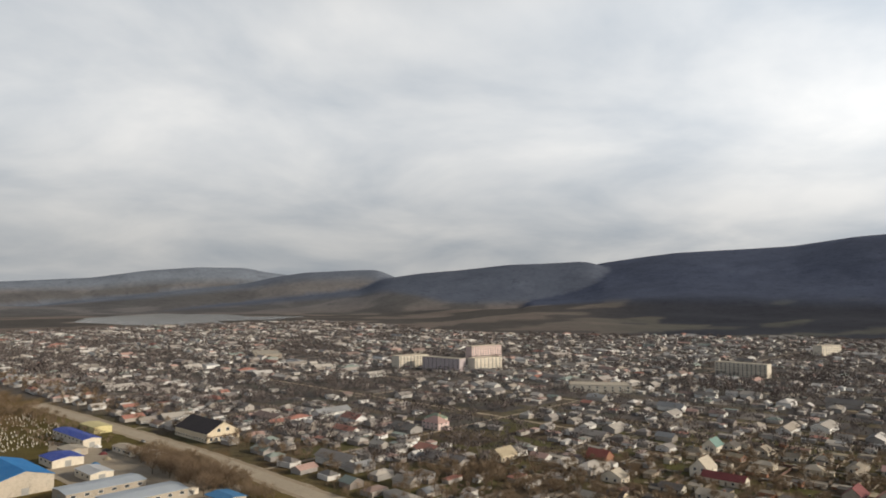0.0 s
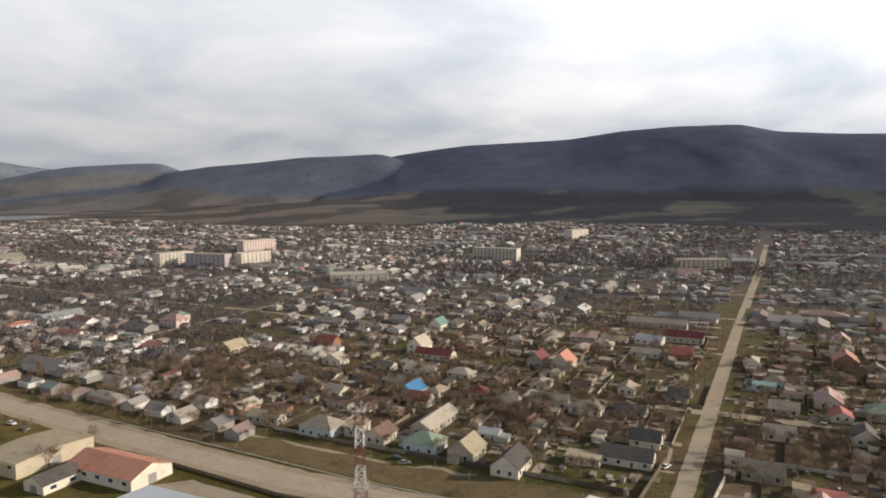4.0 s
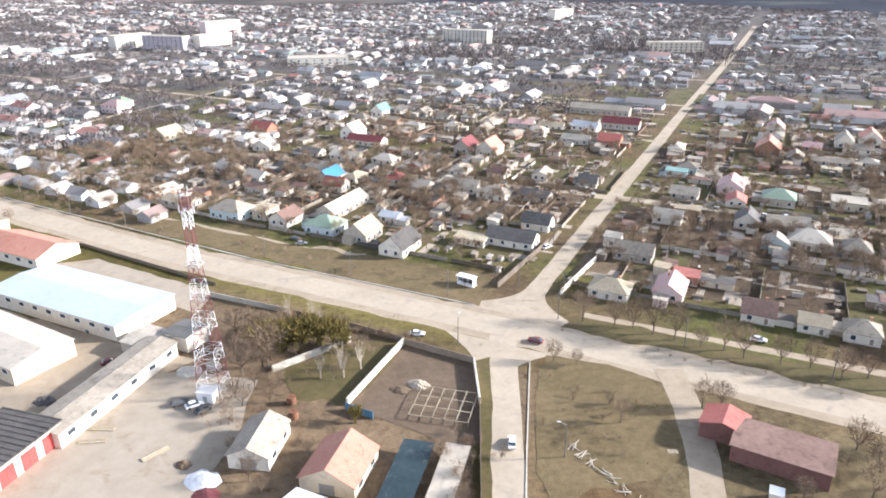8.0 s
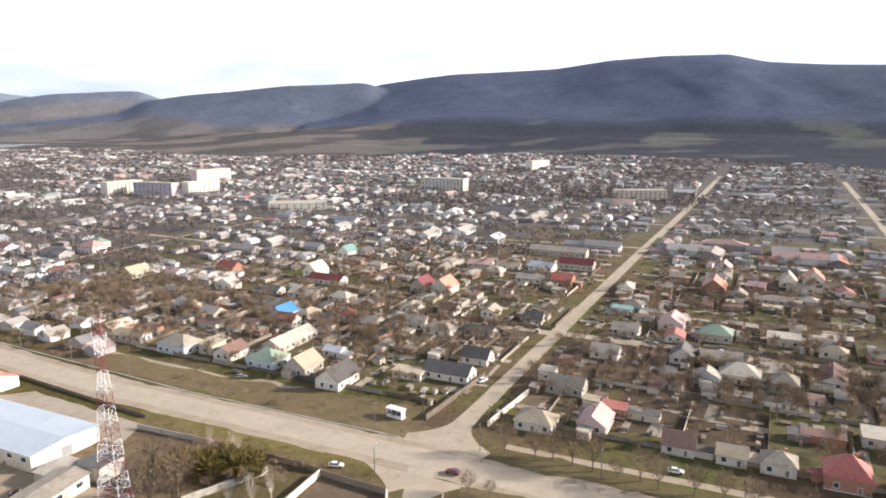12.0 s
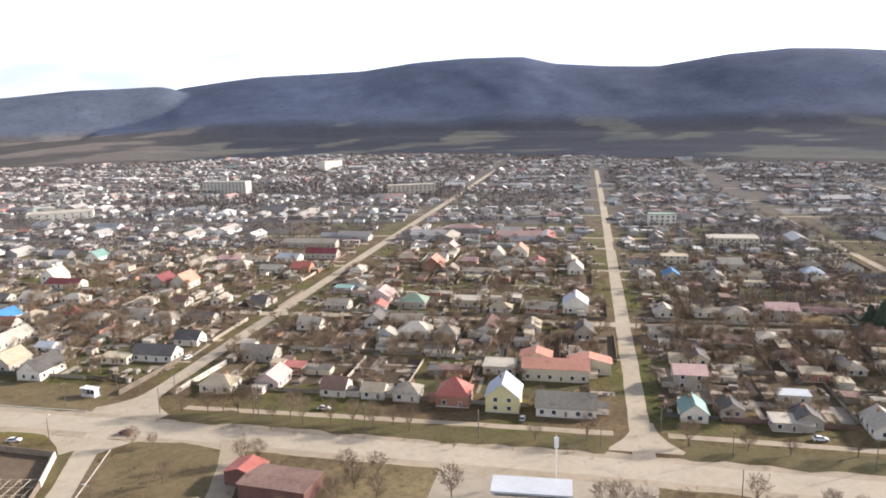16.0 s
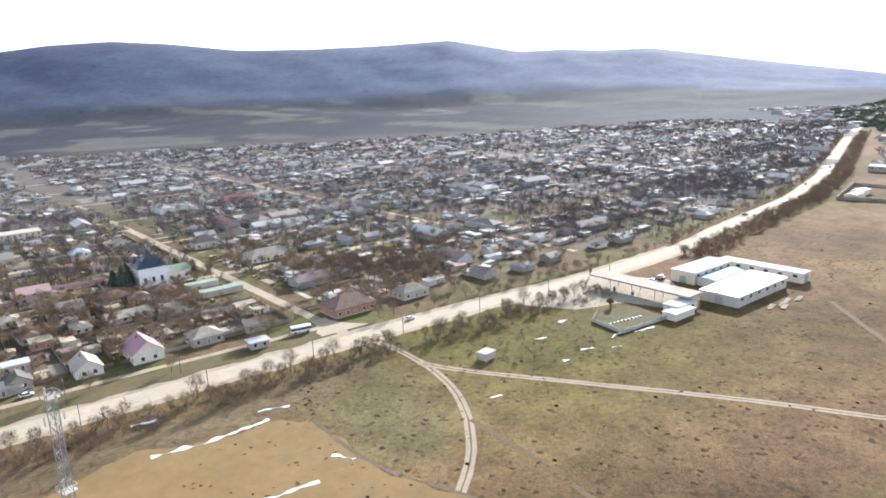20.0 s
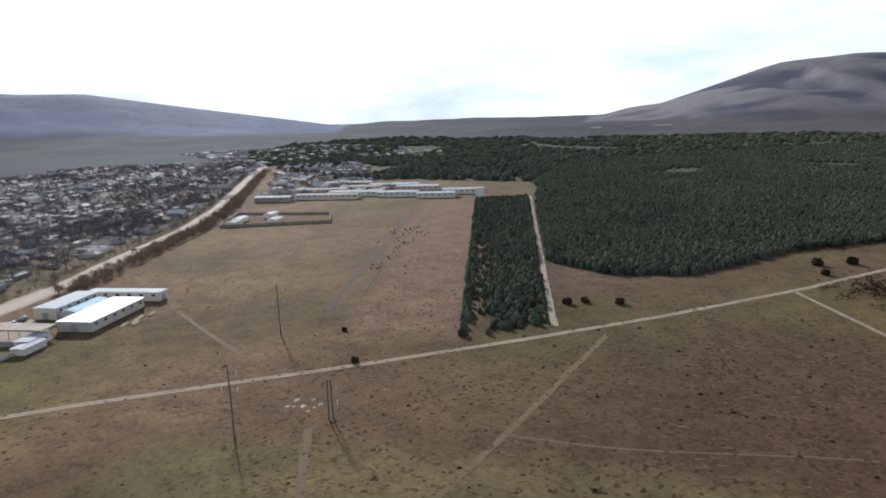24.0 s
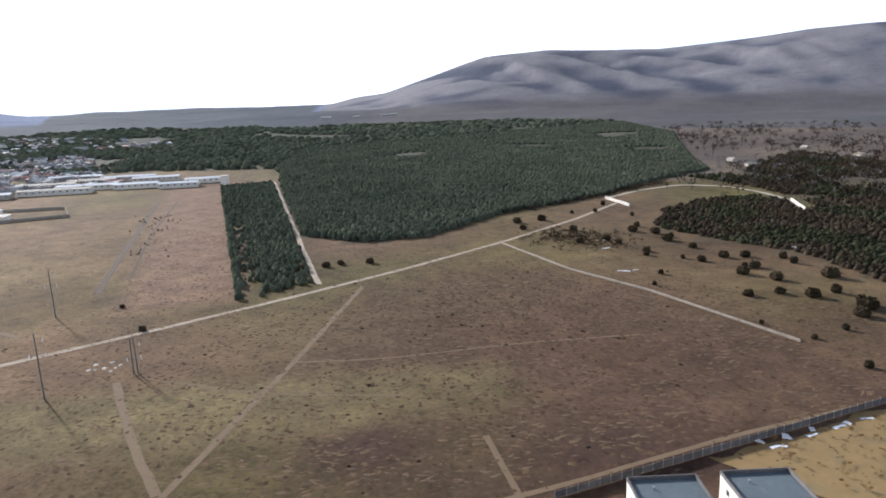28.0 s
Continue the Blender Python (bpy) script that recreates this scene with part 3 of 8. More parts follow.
def cover(x, y):
    u, v = UV(x, y)
    ddx, ddy = x - CENTRE[0], y - CENTRE[1]
    r = math.hypot(ddx, ddy)
    az = math.degrees(math.atan2(ddx, ddy))
    n1 = noise.noise(Vector((x / 160, y / 160, 0)))
    n2 = noise.noise(Vector((x / 38, y / 38, 4)))
    if (r > 1500 and not in_town(u, v) or r > 2400) and not inside((x, y), FARWOOD):
        a = az if az > -60 else az + 360
        tops = [ridge_height(a, r, q) for q in RIDGES]
        which = max(range(4), key=lambda i: tops[i])
        # west of the lake, lower slopes take field colours to suit the camera's view
        foreland = smooth01((-1 - az) / 8.0) * (0.0, 0.4, 0.5, 0.4)[which] if az > -60 else 0.0
        up = smooth01((tops[which][1] - 0.03 - foreland) / (0.16 + 0.4 * foreland))
        # a plain of long fields between dark strips of wood
        turn = noise.noise(Vector((x / 900, y / 900, 2.0)))
        fx, fy = x * 0.75 + y * 0.66 + 260 * turn, -x * 0.66 + y * 0.75 + 260 * turn
        cell = noise.noise(Vector((math.floor(fx / 420) * 3.7, math.floor(fy / 170) * 5.1, 0.5)))
        strip = noise.noise(Vector((fx / 700, fy / 190, 2.0))) + 0.45 * noise.noise(Vector((x / 150, y / 150, 7.0)))
        west = smooth01((16 - az) / 14.0) if az > -120 else 1.0
        k = smooth01((strip - 0.16 + 0.16 * west) / 0.10)
        tone = 0.5 + 0.9 * cell
        wood = [0.044 + 0.046 * west, 0.047 + 0.036 * west, 0.060 + 0.018 * west]
        fld = [0.078 + 0.034 * tone + 0.078 * west, 0.085 + 0.024 * tone + 0.050 * west, 0.080 + 0.018 * tone + 0.042 * west]
        # pine woods east of the town, brown scrub further round, both lightened for haze in the colour
        east, scrubby = smooth01((az - 84) / 14.0), smooth01((az - 131) / 12.0)
        k *= 1 - east * (0.8 - 0.3 * scrubby)
        wood = [wood[i] + ((0.066, 0.073, 0.084)[i] - wood[i]) * east for i in range(3)]
        wood = [wood[i] + ((0.084, 0.076, 0.078)[i] - wood[i]) * scrubby for i in range(3)]
        low = [wood[i] + (fld[i] - wood[i]) * k for i in range(3)]
        grey = 0.75 * smooth01((r - 2900) / 700) * west        # haze painted in: paler and greyer with distance
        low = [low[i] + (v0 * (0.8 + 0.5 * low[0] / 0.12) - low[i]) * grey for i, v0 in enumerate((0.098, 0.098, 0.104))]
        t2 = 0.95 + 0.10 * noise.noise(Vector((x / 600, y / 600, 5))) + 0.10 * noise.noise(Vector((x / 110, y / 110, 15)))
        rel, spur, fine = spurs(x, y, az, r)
        # farther ranges get paler, bluer base colours: aerial haze painted in
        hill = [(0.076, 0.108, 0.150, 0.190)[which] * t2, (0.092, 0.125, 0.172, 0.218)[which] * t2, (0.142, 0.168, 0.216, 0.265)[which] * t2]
        bare = 1 + 0.7 * smooth01((az - 45) / 50.0)          # haze towards the sun's side, put into the hill colours
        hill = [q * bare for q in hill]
        if az > 134 and which == 0:
            # wooded ravines between bare grassy spurs
            t3 = smooth01(0.35 + 0.9 * (spur - 0.3) + 0.5 * fine * 0.6 + 1.0 * noise.noise(Vector((x / 200, y / 200, 8))))
            hill = [0.062 + 0.105 * t3, 0.066 + 0.092 * t3, 0.090 + 0.076 * t3]
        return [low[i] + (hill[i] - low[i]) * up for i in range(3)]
    if inside((x, y), PINES) or inside((x, y), FARWOOD):
        return (0.066, 0.064, 0.045)
    if inside((x, y), WOOD) or inside((x, y), BACKWOOD):
        return (0.075, 0.062, 0.04)
    if az > 146 and r > 760:
        k = smooth01(0.5 + n1 * 1.5)
        return (0.078 + 0.045 * k, 0.062 + 0.036 * k, 0.054 + 0.02 * k)
    if in_town(u, v):
        if not in_town(u, v + 70) and v > 500:
            return (0.080, 0.068, 0.062)
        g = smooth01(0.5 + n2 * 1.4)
        # town soil turns greyer with distance: haze put into its colour
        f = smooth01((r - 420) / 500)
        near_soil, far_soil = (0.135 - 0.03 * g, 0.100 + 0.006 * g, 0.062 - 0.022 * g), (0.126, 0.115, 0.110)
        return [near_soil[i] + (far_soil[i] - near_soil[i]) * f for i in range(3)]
    if v > float(np.interp(u, EDGE_U, EDGE_V)) - 5 and r > 500:
        return (0.058, 0.054, 0.056)
    # open steppe: dry grass with greener and browner stretches
    g = smooth01(0.45 + n1 * 1.2 + (0.02 if u < 470 and v > -180 else -0.1))
    # b and d darken the brown ground, with cloud shade put into it
    b = smooth01((-(v + 215)) / 90.0) * smooth01((430 - u) / 120.0)
    d = smooth01((-(v + 120)) / 140.0)
    col = [q * (1 - 0.24 * d) for q in (0.150 - 0.032 * g, 0.099 + 0.004 * g, 0.058 - 0.022 * g)]
    red = (0.060, 0.037, 0.027)
    m = max(0, min(1, b * (0.75 + 0.5 * n2)))
    col = [col[i] + (red[i] - col[i]) * m for i in range(3)]
    mott = 1 + 0.42 * noise.noise(Vector((x / 75, y / 75, 11))) + 0.22 * noise.noise(Vector((x / 22, y / 22, 3)))
    col = [q * mott for q in col]
    # reddish-brown heath, its colour partly darkened for shade
    m = 0.7 * smooth01((105 + 30 * n1 - math.hypot(x - 212, y + 395)) / 60.0)
    heath_soil = (0.078 + 0.018 * n2, 0.048 + 0.009 * n2, 0.033 + 0.007 * n2)
    col = [col[i] + (heath_soil[i] - col[i]) * m for i in range(3)]
    for poly, tone in MEADOWS:
        hits = sum(inside((x + dx + 3 * n2, y + dy), poly) for dx, dy in ((0, 0), (5, 2), (-5, -2), (-2, 5), (2, -5)))
        if hits:
            col = [col[i] + (tone[i] * (1 + 0.3 * n2) - col[i]) * hits / 5 for i in range(3)]
    # the harvested field beside the plantation fades into the steppe on its open side
    f, s = field_axes(x + 7 * n2, y + 7 * n1)
    m = smooth01((f + 10) / 24.0) * smooth01((s + 4) / 5.0) * smooth01((62 + 14 * n1 - s) / 20.0) * (1.0 if f < 445 else 0.0)
    soil = (0.168 + 0.02 * n1, 0.108 + 0.012 * n1, 0.072 + 0.01 * n1)
    return [col[i] + (soil[i] - col[i]) * m * 0.9 for i in range(3)]


def build_ground():
    rings = [0.0] + list(np.geomspace(18, 2400, 130)) + list(np.linspace(2430, 5100, 80))
    n = 720
    verts, cols = [(CENTRE[0], CENTRE[1], 0.0)], [cover(*CENTRE)]
    for r in rings[1:]:
        for i in range(n):
            a = 2 * math.pi * i / n
            x, y = CENTRE[0] + r * math.sin(a), CENTRE[1] + r * math.cos(a)
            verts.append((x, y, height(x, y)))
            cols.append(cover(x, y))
    faces = [(0, 1 + (i + 1) % n, 1 + i) for i in range(n)]
    for j in range(len(rings) - 2):
        a, b = 1 + j * n, 1 + (j + 1) * n
        faces += [(a + i, a + (i + 1) % n, b + (i + 1) % n, b + i) for i in range(n)]
    me = bpy.data.meshes.new("ground")
    me.from_pydata(verts, [], faces)
    at = me.color_attributes.new("cover", 'FLOAT_COLOR', 'POINT')
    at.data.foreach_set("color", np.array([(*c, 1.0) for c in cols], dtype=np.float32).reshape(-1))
    me.polygons.foreach_set("use_smooth", [True] * len(faces))
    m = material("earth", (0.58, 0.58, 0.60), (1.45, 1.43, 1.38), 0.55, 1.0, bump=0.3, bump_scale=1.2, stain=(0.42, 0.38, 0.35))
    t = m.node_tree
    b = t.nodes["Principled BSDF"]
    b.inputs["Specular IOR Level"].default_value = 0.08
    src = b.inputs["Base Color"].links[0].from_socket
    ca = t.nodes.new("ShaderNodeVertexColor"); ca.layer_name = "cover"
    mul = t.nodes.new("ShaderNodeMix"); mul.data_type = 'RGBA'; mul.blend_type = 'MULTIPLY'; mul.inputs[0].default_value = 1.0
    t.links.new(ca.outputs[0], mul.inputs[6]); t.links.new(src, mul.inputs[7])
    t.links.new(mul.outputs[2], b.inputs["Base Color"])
    me.materials.append(m)
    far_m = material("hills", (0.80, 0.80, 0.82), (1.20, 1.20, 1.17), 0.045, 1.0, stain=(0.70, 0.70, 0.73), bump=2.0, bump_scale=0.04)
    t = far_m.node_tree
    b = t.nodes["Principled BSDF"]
    # slight gloss pales the hills at grazing angles, standing in for haze
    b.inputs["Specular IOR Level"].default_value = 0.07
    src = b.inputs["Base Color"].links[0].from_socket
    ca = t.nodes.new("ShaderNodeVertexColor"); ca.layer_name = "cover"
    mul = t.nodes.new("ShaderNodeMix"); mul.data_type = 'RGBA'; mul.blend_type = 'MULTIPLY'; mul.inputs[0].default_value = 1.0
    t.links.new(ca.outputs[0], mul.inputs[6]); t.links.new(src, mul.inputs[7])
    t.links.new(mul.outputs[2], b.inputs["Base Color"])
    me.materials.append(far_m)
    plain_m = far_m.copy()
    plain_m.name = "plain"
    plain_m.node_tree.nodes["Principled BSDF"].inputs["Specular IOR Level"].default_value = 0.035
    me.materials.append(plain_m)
    first_far = next(j for j, r in enumerate(rings) if r > 1450)
    first_hill = next(j for j, r in enumerate(rings) if r > 3100)
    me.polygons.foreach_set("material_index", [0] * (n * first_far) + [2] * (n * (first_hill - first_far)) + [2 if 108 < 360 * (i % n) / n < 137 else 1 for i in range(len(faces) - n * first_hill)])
    me.update()
    return tagged(new("ground", me), "brown steppe and town soil rising to wooded hills", "ground", "", "structure")


build_ground()


LAYER = iter([0.004 + i * 0.0008 for i in range(240)])      # keeps flush sheets apart


USED = []


def level(z):
    """A height of its own for every sheet laid on the ground."""
    z = z * 0.15 + next(LAYER)
    while any(abs(z - q) < 0.0007 for q in USED):
        z += 0.0008
    USED.append(z)
    return z


def ribbon(name, line, width, mat, z, label, wobble=0.5, step=5.0, category="road", world_xy=False):
    """A strip of even width with slightly ragged edges along a line of (u, v)."""
    z = level(z)
    pts = [Vector((p[0], p[1], 0)) if world_xy else W(*p) for p in line]
    dense = []
    for a, b in zip(pts, pts[1:]):
        k = max(1, int((b - a).length / step))
        dense += [a.lerp(b, i / k) for i in range(k)]
    dense.append(pts[-1])
    # round the bends
    for _ in range(6):
        dense = [dense[0]] + [(dense[i - 1] + dense[i] * 2 + dense[i + 1]) / 4 for i in range(1, len(dense) - 1)] + [dense[-1]]
    sh, prev = Shape(), None
    vs, fs = [], []
    for i, p in enumerate(dense):
        d = (dense[min(i + 1, len(dense) - 1)] - dense[max(i - 1, 0)]).normalized()
        nrm = Vector((-d.y, d.x, 0))
        for s in (1, -1):
            w = width / 2 + wobble * noise.noise(Vector((p.x / 9, p.y / 9, s * 5.0)))
            q = p + nrm * (s * w)
            vs.append((q.x, q.y, z + height(q.x, q.y)))
        if i:
            k = 2 * i
            fs.append((k - 2, k - 1, k + 1, k))
    sh.add(vs, fs)
    return tagged(new(name, sh.mesh(name, mat)), label, category, "", "structure")


def rut_track(line, label):
    """Two wheel ruts with a worn strip between them."""
    ribbon("field_track", line, 3.2, "grass_path", 0.04, label, 0.7, world_xy=True)
    pts = [Vector((*p, 0)) for p in line]
    for s in (-0.85, 0.85):
        off = []
        for i, p in enumerate(pts):
            d = (pts[min(i + 1, len(pts) - 1)] - pts[max(i - 1, 0)]).normalized()
            off.append((p.x - d.y * s, p.y + d.x * s))
        ribbon("wheel_rut", off, 1.25, "track", 0.05, "pale bare wheel rut of a dirt track", 0.35, world_xy=True)


def patch(name, outline, mat, z, label, category="ground", world_xy=False, rag=None, step=3.0):
    """A flat patch with a ragged rim."""
    if rag is None:
        rag = 3.0 if category in ("grass", "field") else 1.0
    z = level(z)
    pts = [Vector((p[0], p[1], 0)) if world_xy else W(*p) for p in outline]
    rim = []
    for a, b in zip(pts, pts[1:] + pts[:1]):
        k = max(1, int((b - a).length / step))
        for i in range(k):
            p = a.lerp(b, i / k)
            rim.append((p.x + rag * noise.noise(p / 9), p.y + rag * noise.noise(p / 7 + Vector((9, 9, 9))), z))
    bm = bmesh.new()
    bm.faces.new([bm.verts.new(p) for p in rim])
    bmesh.ops.triangulate(bm, faces=bm.faces)
    bm.normal_update()
    for f in bm.faces:
        if f.normal.z < 0:
            f.normal_flip()
    me = bpy.data.meshes.new(name)
    bm.to_mesh(me); bm.free()
    me.materials.append(MATS[mat])
    return tagged(new(name, me), label, category, "", "structure")


# ---- roads ----
MAIN = list(zip(MAIN_U, MAIN_V))
BEND = MAIN_U.index(532)
ribbon("road_shoulder", MAIN[1:BEND + 1], 17.5, "shoulder", 0.03, "pale dusty gravel shoulders of the highway", 1.6)
ribbon("road_shoulder", MAIN[BEND:], 12.0, "shoulder", 0.03, "narrow dusty shoulders of the highway", 1.2)
ribbon("highway", MAIN[1:], 10.5, "asphalt", 0.06, "pale worn asphalt highway, dusty along its edges", 0.35)
LANE_U, LANE_DV = (-700, -354, -189, -113, -25, 10, 45), (18, 6, -5, -8, -1, 2, 3)      # how the cross lanes bend
P_STREETS = [124, 236, 350, 470, 588, 706, 826, 944, 1062, 1180, 1300, 1420]
V_STREETS = [-860, -690, -520, -352, 0, 168, 327, 490, 655, 820, 985, 1150]
ribbon("street_dirt", [(0, 2), (0, 300), (3, 700), (2, 1010)], 6.6, "dirt_road", 0.05, "straight pale unpaved town street", 0.45)
ribbon("street_dirt", [(168, -4), (169, 250), (170, 560), (170, 985)], 6.4, "dirt_road", 0.05, "straight pale unpaved town street", 0.45)
ribbon("street_dirt", [(327, -8), (326, 120), (325, 300), (322, 480)], 5.0, "shoulder", 0.05, "narrow grey unpaved town street", 0.9)
for k, vv in enumerate(P_STREETS[:6]):
    ribbon("lane_dirt", [(q, vv + dv) for q, dv in zip(LANE_U, LANE_DV)] + [(480 if k < 3 else 900, vv)], 4.4 if k else 6.5, "dirt_road" if k == 0 else "shoulder", 0.045, "unpaved cross lane between gardens", 0.8)
for uu in V_STREETS:
    if uu not in (0, 168, 327):
        ribbon("lane_dirt", [(uu, max(main_v(uu) + 8, 20)), (uu, float(np.interp(uu, EDGE_U, EDGE_V)) - 150)], 3.6, "shoulder", 0.04, "unpaved side street in the town", 0.8)
ribbon("branch_road", [(1, -10), (9, -30), (20, -56), (34, -92)], 7.5, "asphalt", 0.055, "pale asphalt side road with a kerb", 0.3)
ribbon("front_lane", [(18, 12), (90, 13), (160, 13)], 3.2, "shoulder", 0.05, "dusty lane in front of the house row", 0.5)
ribbon("front_lane", [(176, 14), (250, 12), (322, 8)], 3.2, "shoulder", 0.05, "dusty lane in front of the house row", 0.5)
ribbon("front_lane", [(-190, 22), (-120, 20), (-40, 17)], 4.0, "shoulder", 0.05, "dusty lane in front of the house row", 0.8)
rut_track([(392, -74), (383.6, -87.9), (365, -108), (345, -121), (329, -126.6), (310, -131), (288, -131), (262, -126)], "pale two-rut dirt track across the meadow")
rut_track([(368, -103), (364, -112), (357.4, -153), (349.8, -203), (341, -240), (327.6, -294), (313, -363), (300.6, -432), (291, -515), (286.7, -599), (290, -680)], "pale dirt track crossing the steppe")
ribbon("field_track", [(328, -127), (314, -142.5), (292.6, -161), (270, -180)], 1.8, "grass_path", 0.05, "thin wheel track in dry grass", 0.3, world_xy=True)
ribbon("field_track", [(206, -228), (225, -264), (249.7, -310.7), (297.4, -395.5)], 2.2, "grass_path", 0.045, "faint wheel track in dry grass", 0.5, world_xy=True)
ribbon("field_track", [(212, -236), (238.3, -245), (262, -255), (287, -266)], 2.6, "grass_path", 0.045, "faint wheel track in dry grass", 0.5, world_xy=True)
ribbon("field_track", [(282, -273), (235.5, -288), (197.5, -312.5)], 0.9, "grass_path", 0.04, "faint footpath in dry grass", 0.3, world_xy=True)
ribbon("field_track", [(249, -311), (225, -330), (190, -372), (160, -400)], 0.9, "grass_path", 0.04, "faint footpath in dry grass", 0.3, world_xy=True)
ribbon("field_track", [(448, -259), (408, -262), (366, -267)], 2.2, "grass_path", 0.04, "faint footpath in dry grass", 0.5, world_xy=True)
ribbon("field_track", [(657, -503), (560, -432), (470, -366), (400, -316)], 3.0, "bare_track", 0.04, "dark worn strip along a harvested field", 0.9, world_xy=True)
ribbon("field_track", [(640, -511), (520, -415), (414, -341)], 1.4, "bare_track", 0.035, "dark worn strip along a harvested field", 0.6, world_xy=True)
ribbon("field_track", [(164, -304), (150, -292), (137, -281)], 1.8, "grass_path", 0.045, "short worn track in dry grass", 0.5, world_xy=True)
ribbon("fence_path", [(146, -277), (134, -296), (109, -341), (83, -381), (66, -408)], 1.8, "grass_path", 0.04, "worn path along a fence", 0.3, world_xy=True)
for u, v0, w, out, drift in ((0, 3, 17, 1, 0), (169, 2, 9, 1, 0), (327, -2, 10, 1, 0), (1, -14, 13, -1, 6)):
    z, rows = level(0.05), 9
    vs = []
    for k in range(rows + 1):
        f = k / rows
        half = 3.4 + w * (1 - f) ** 2.2
        for side in (-1, 1):
            n1 = noise.noise(Vector((u, k * 0.8, side * 3.0))) * 0.5 * (1 - f)
            vs.append(tuple(W(u + drift * f + side * (half + n1), v0 + out * 20 * f, z)))
    fs = [(2 * k, 2 * k + 1, 2 * k + 3, 2 * k + 2) if out > 0 else (2 * k + 1, 2 * k, 2 * k + 2, 2 * k + 3) for k in range(rows)]
    tagged(new("junction", Shape().add(vs, fs).mesh("junction", "dirt_road")), "flared dusty mouth of a side street", "road", "", "structure")
# ---- verges, yards, fields ----
patch("dusty_pull_in", [(-92, 14), (-78, 12), (-62, 11), (-58, 17), (-66, 24), (-84, 25)], "shoulder", 0.05, "patch of bare dust before the houses", "ground", rag=2.0)
patch("verge", [(14, 2), (60, 2), (110, 0), (158, 0), (160, 9.5), (110, 10.5), (16, 9.5)], "lawn", 0.055, "strip of short green grass by the highway", "grass")
patch("verge", [(178, 0), (250, -3), (318, -4), (318, 5), (250, 8), (180, 10)], "lawn", 0.055, "strip of short green grass by the highway", "grass")
patch("verge", [(-180, 8), (-60, 4), (-12, 4), (-12, 24), (-40, 26), (-90, 20), (-180, 22)], "grass", 0.05, "strip of dry grass by the highway", "grass")
patch("meadow", [(14, -15), (32, -12), (44, -16), (53, -24), (57, -38), (52, -50), (40, -60), (36, -72), (28, -60), (20, -36)], "grass", 0.05, "patch of dry grass between two roads", "grass", rag=1.8)
ribbon("driveway", [(46, -8), (54, -24), (59, -40), (63, -58), (62, -78)], 7, "shoulder", 0.052, "dusty drive off the highway", 0.8)
patch("verge", [(2, -22), (10, -40), (22, -70), (28, -82), (24, -84), (16, -66), (-1, -26)], "lawn", 0.05, "grass strip along a fence", "grass", rag=0.6)
patch("dusty_ground", [(32, -70), (46, -64), (62, -62), (80, -70), (84, -92), (60, -100), (38, -98)], "shoulder", 0.045, "wide patch of bare pale dust", "ground", rag=2.5)
patch("depot_yard", [(-92, -70), (-48, -58), (-36, -78), (-30, -98), (-40, -140), (-110, -140)], "yard_dust", 0.05, "bare dusty yard of a depot", rag=2.5)
patch("works_yard", [(-148, -60), (-90, -59), (-68, -57), (-84, -100), (-148, -104)], "shoulder", 0.045, "trodden pale yard between workshops", rag=2.0)
patch("garden", [(-46, -53), (-34, -30), (-22, -26), (-20, -57), (-34, -60)], "lawn", 0.05, "green fenced plot with bare bushes", "grass")
patch("allotment", [(-20, -57), (-21, -27), (0, -26), (14, -56), (8, -60)], "bare_soil", 0.05, "dug brown vegetable plot")
patch("works_apron", [(-168, -35), (-150, -20), (-93, -23), (-88, -36)], "yard_dust", 0.05, "pale concrete apron behind a warehouse", rag=1.2)
patch("forecourt", [(112, -16), (170, -17), (166, -60), (112, -60)], "yard_dust", 0.05, "dusty concrete forecourt")
patch("ochre_field", [(268, -28), (299.5, -38.7), (309.8, -60.2), (320, -69), (322.4, -81.5), (306, -98), (297, -112), (289, -134), (262, -128), (236, -100)], "ochre_soil", 0.04, "bare ochre field in front of the tree belt", "field", world_xy=True)
patch("station_apron", [(398, -24), (460, -22), (476, -50), (462, -70), (452, -80), (440, -80), (434, -58), (412, -50)], "yard_dust", 0.05, "pale concrete apron of a filling station")
patch("station_lawn", [(405, -64), (402.5, -80.5), (427.5, -82), (434, -62), (416, -58)], "lawn", 0.05, "fenced patch of green lawn", "grass")
patch("lake", [(-1155, 2150), (-1300, 2500), (-1250, 3000), (-1000, 3050), (-760, 2700), (-560, 2750), (-600, 2450), (-760, 2300), (-590, 1950), (-800, 1930), (-1000, 2060)], "lake_water", 2.0, "flat grey lake beyond the town", "lake", world_xy=True, rag=20, step=30)

# ---- houses ----
extra = random.Random(11)
TAKEN = []           # (u, v, radius) of placed buildings


def window_mesh(w, h):
    def make():
        f, o, i = 0.1, -0.06, -0.02
        a, b = w / 2 + f, w / 2
        s = Shape()
        s.add([(-a, o, -f), (a, o, -f), (a, o, h + f), (-a, o, h + f), (-b, o, 0), (b, o, 0), (b, o, h), (-b, o, h), (-b, i, 0), (b, i, 0), (b, i, h), (-b, i, h), (-a, 0.05, -f), (a, 0.05, -f), (a, 0.05, h + f), (-a, 0.05, h + f)],
              [(0, 1, 5, 4), (1, 2, 6, 5), (2, 3, 7, 6), (3, 0, 4, 7), (4, 5, 9, 8), (5, 6, 10, 9), (6, 7, 11, 10), (7, 4, 8, 11), (1, 0, 12, 13), (2, 1, 13, 14), (3, 2, 14, 15), (0, 3, 15, 12), (8, 9, 10, 11)])
        s.m[-1] = 1
        return s.mesh("window", "white_paint", "pane")
    return cached(("win", w, h), make)


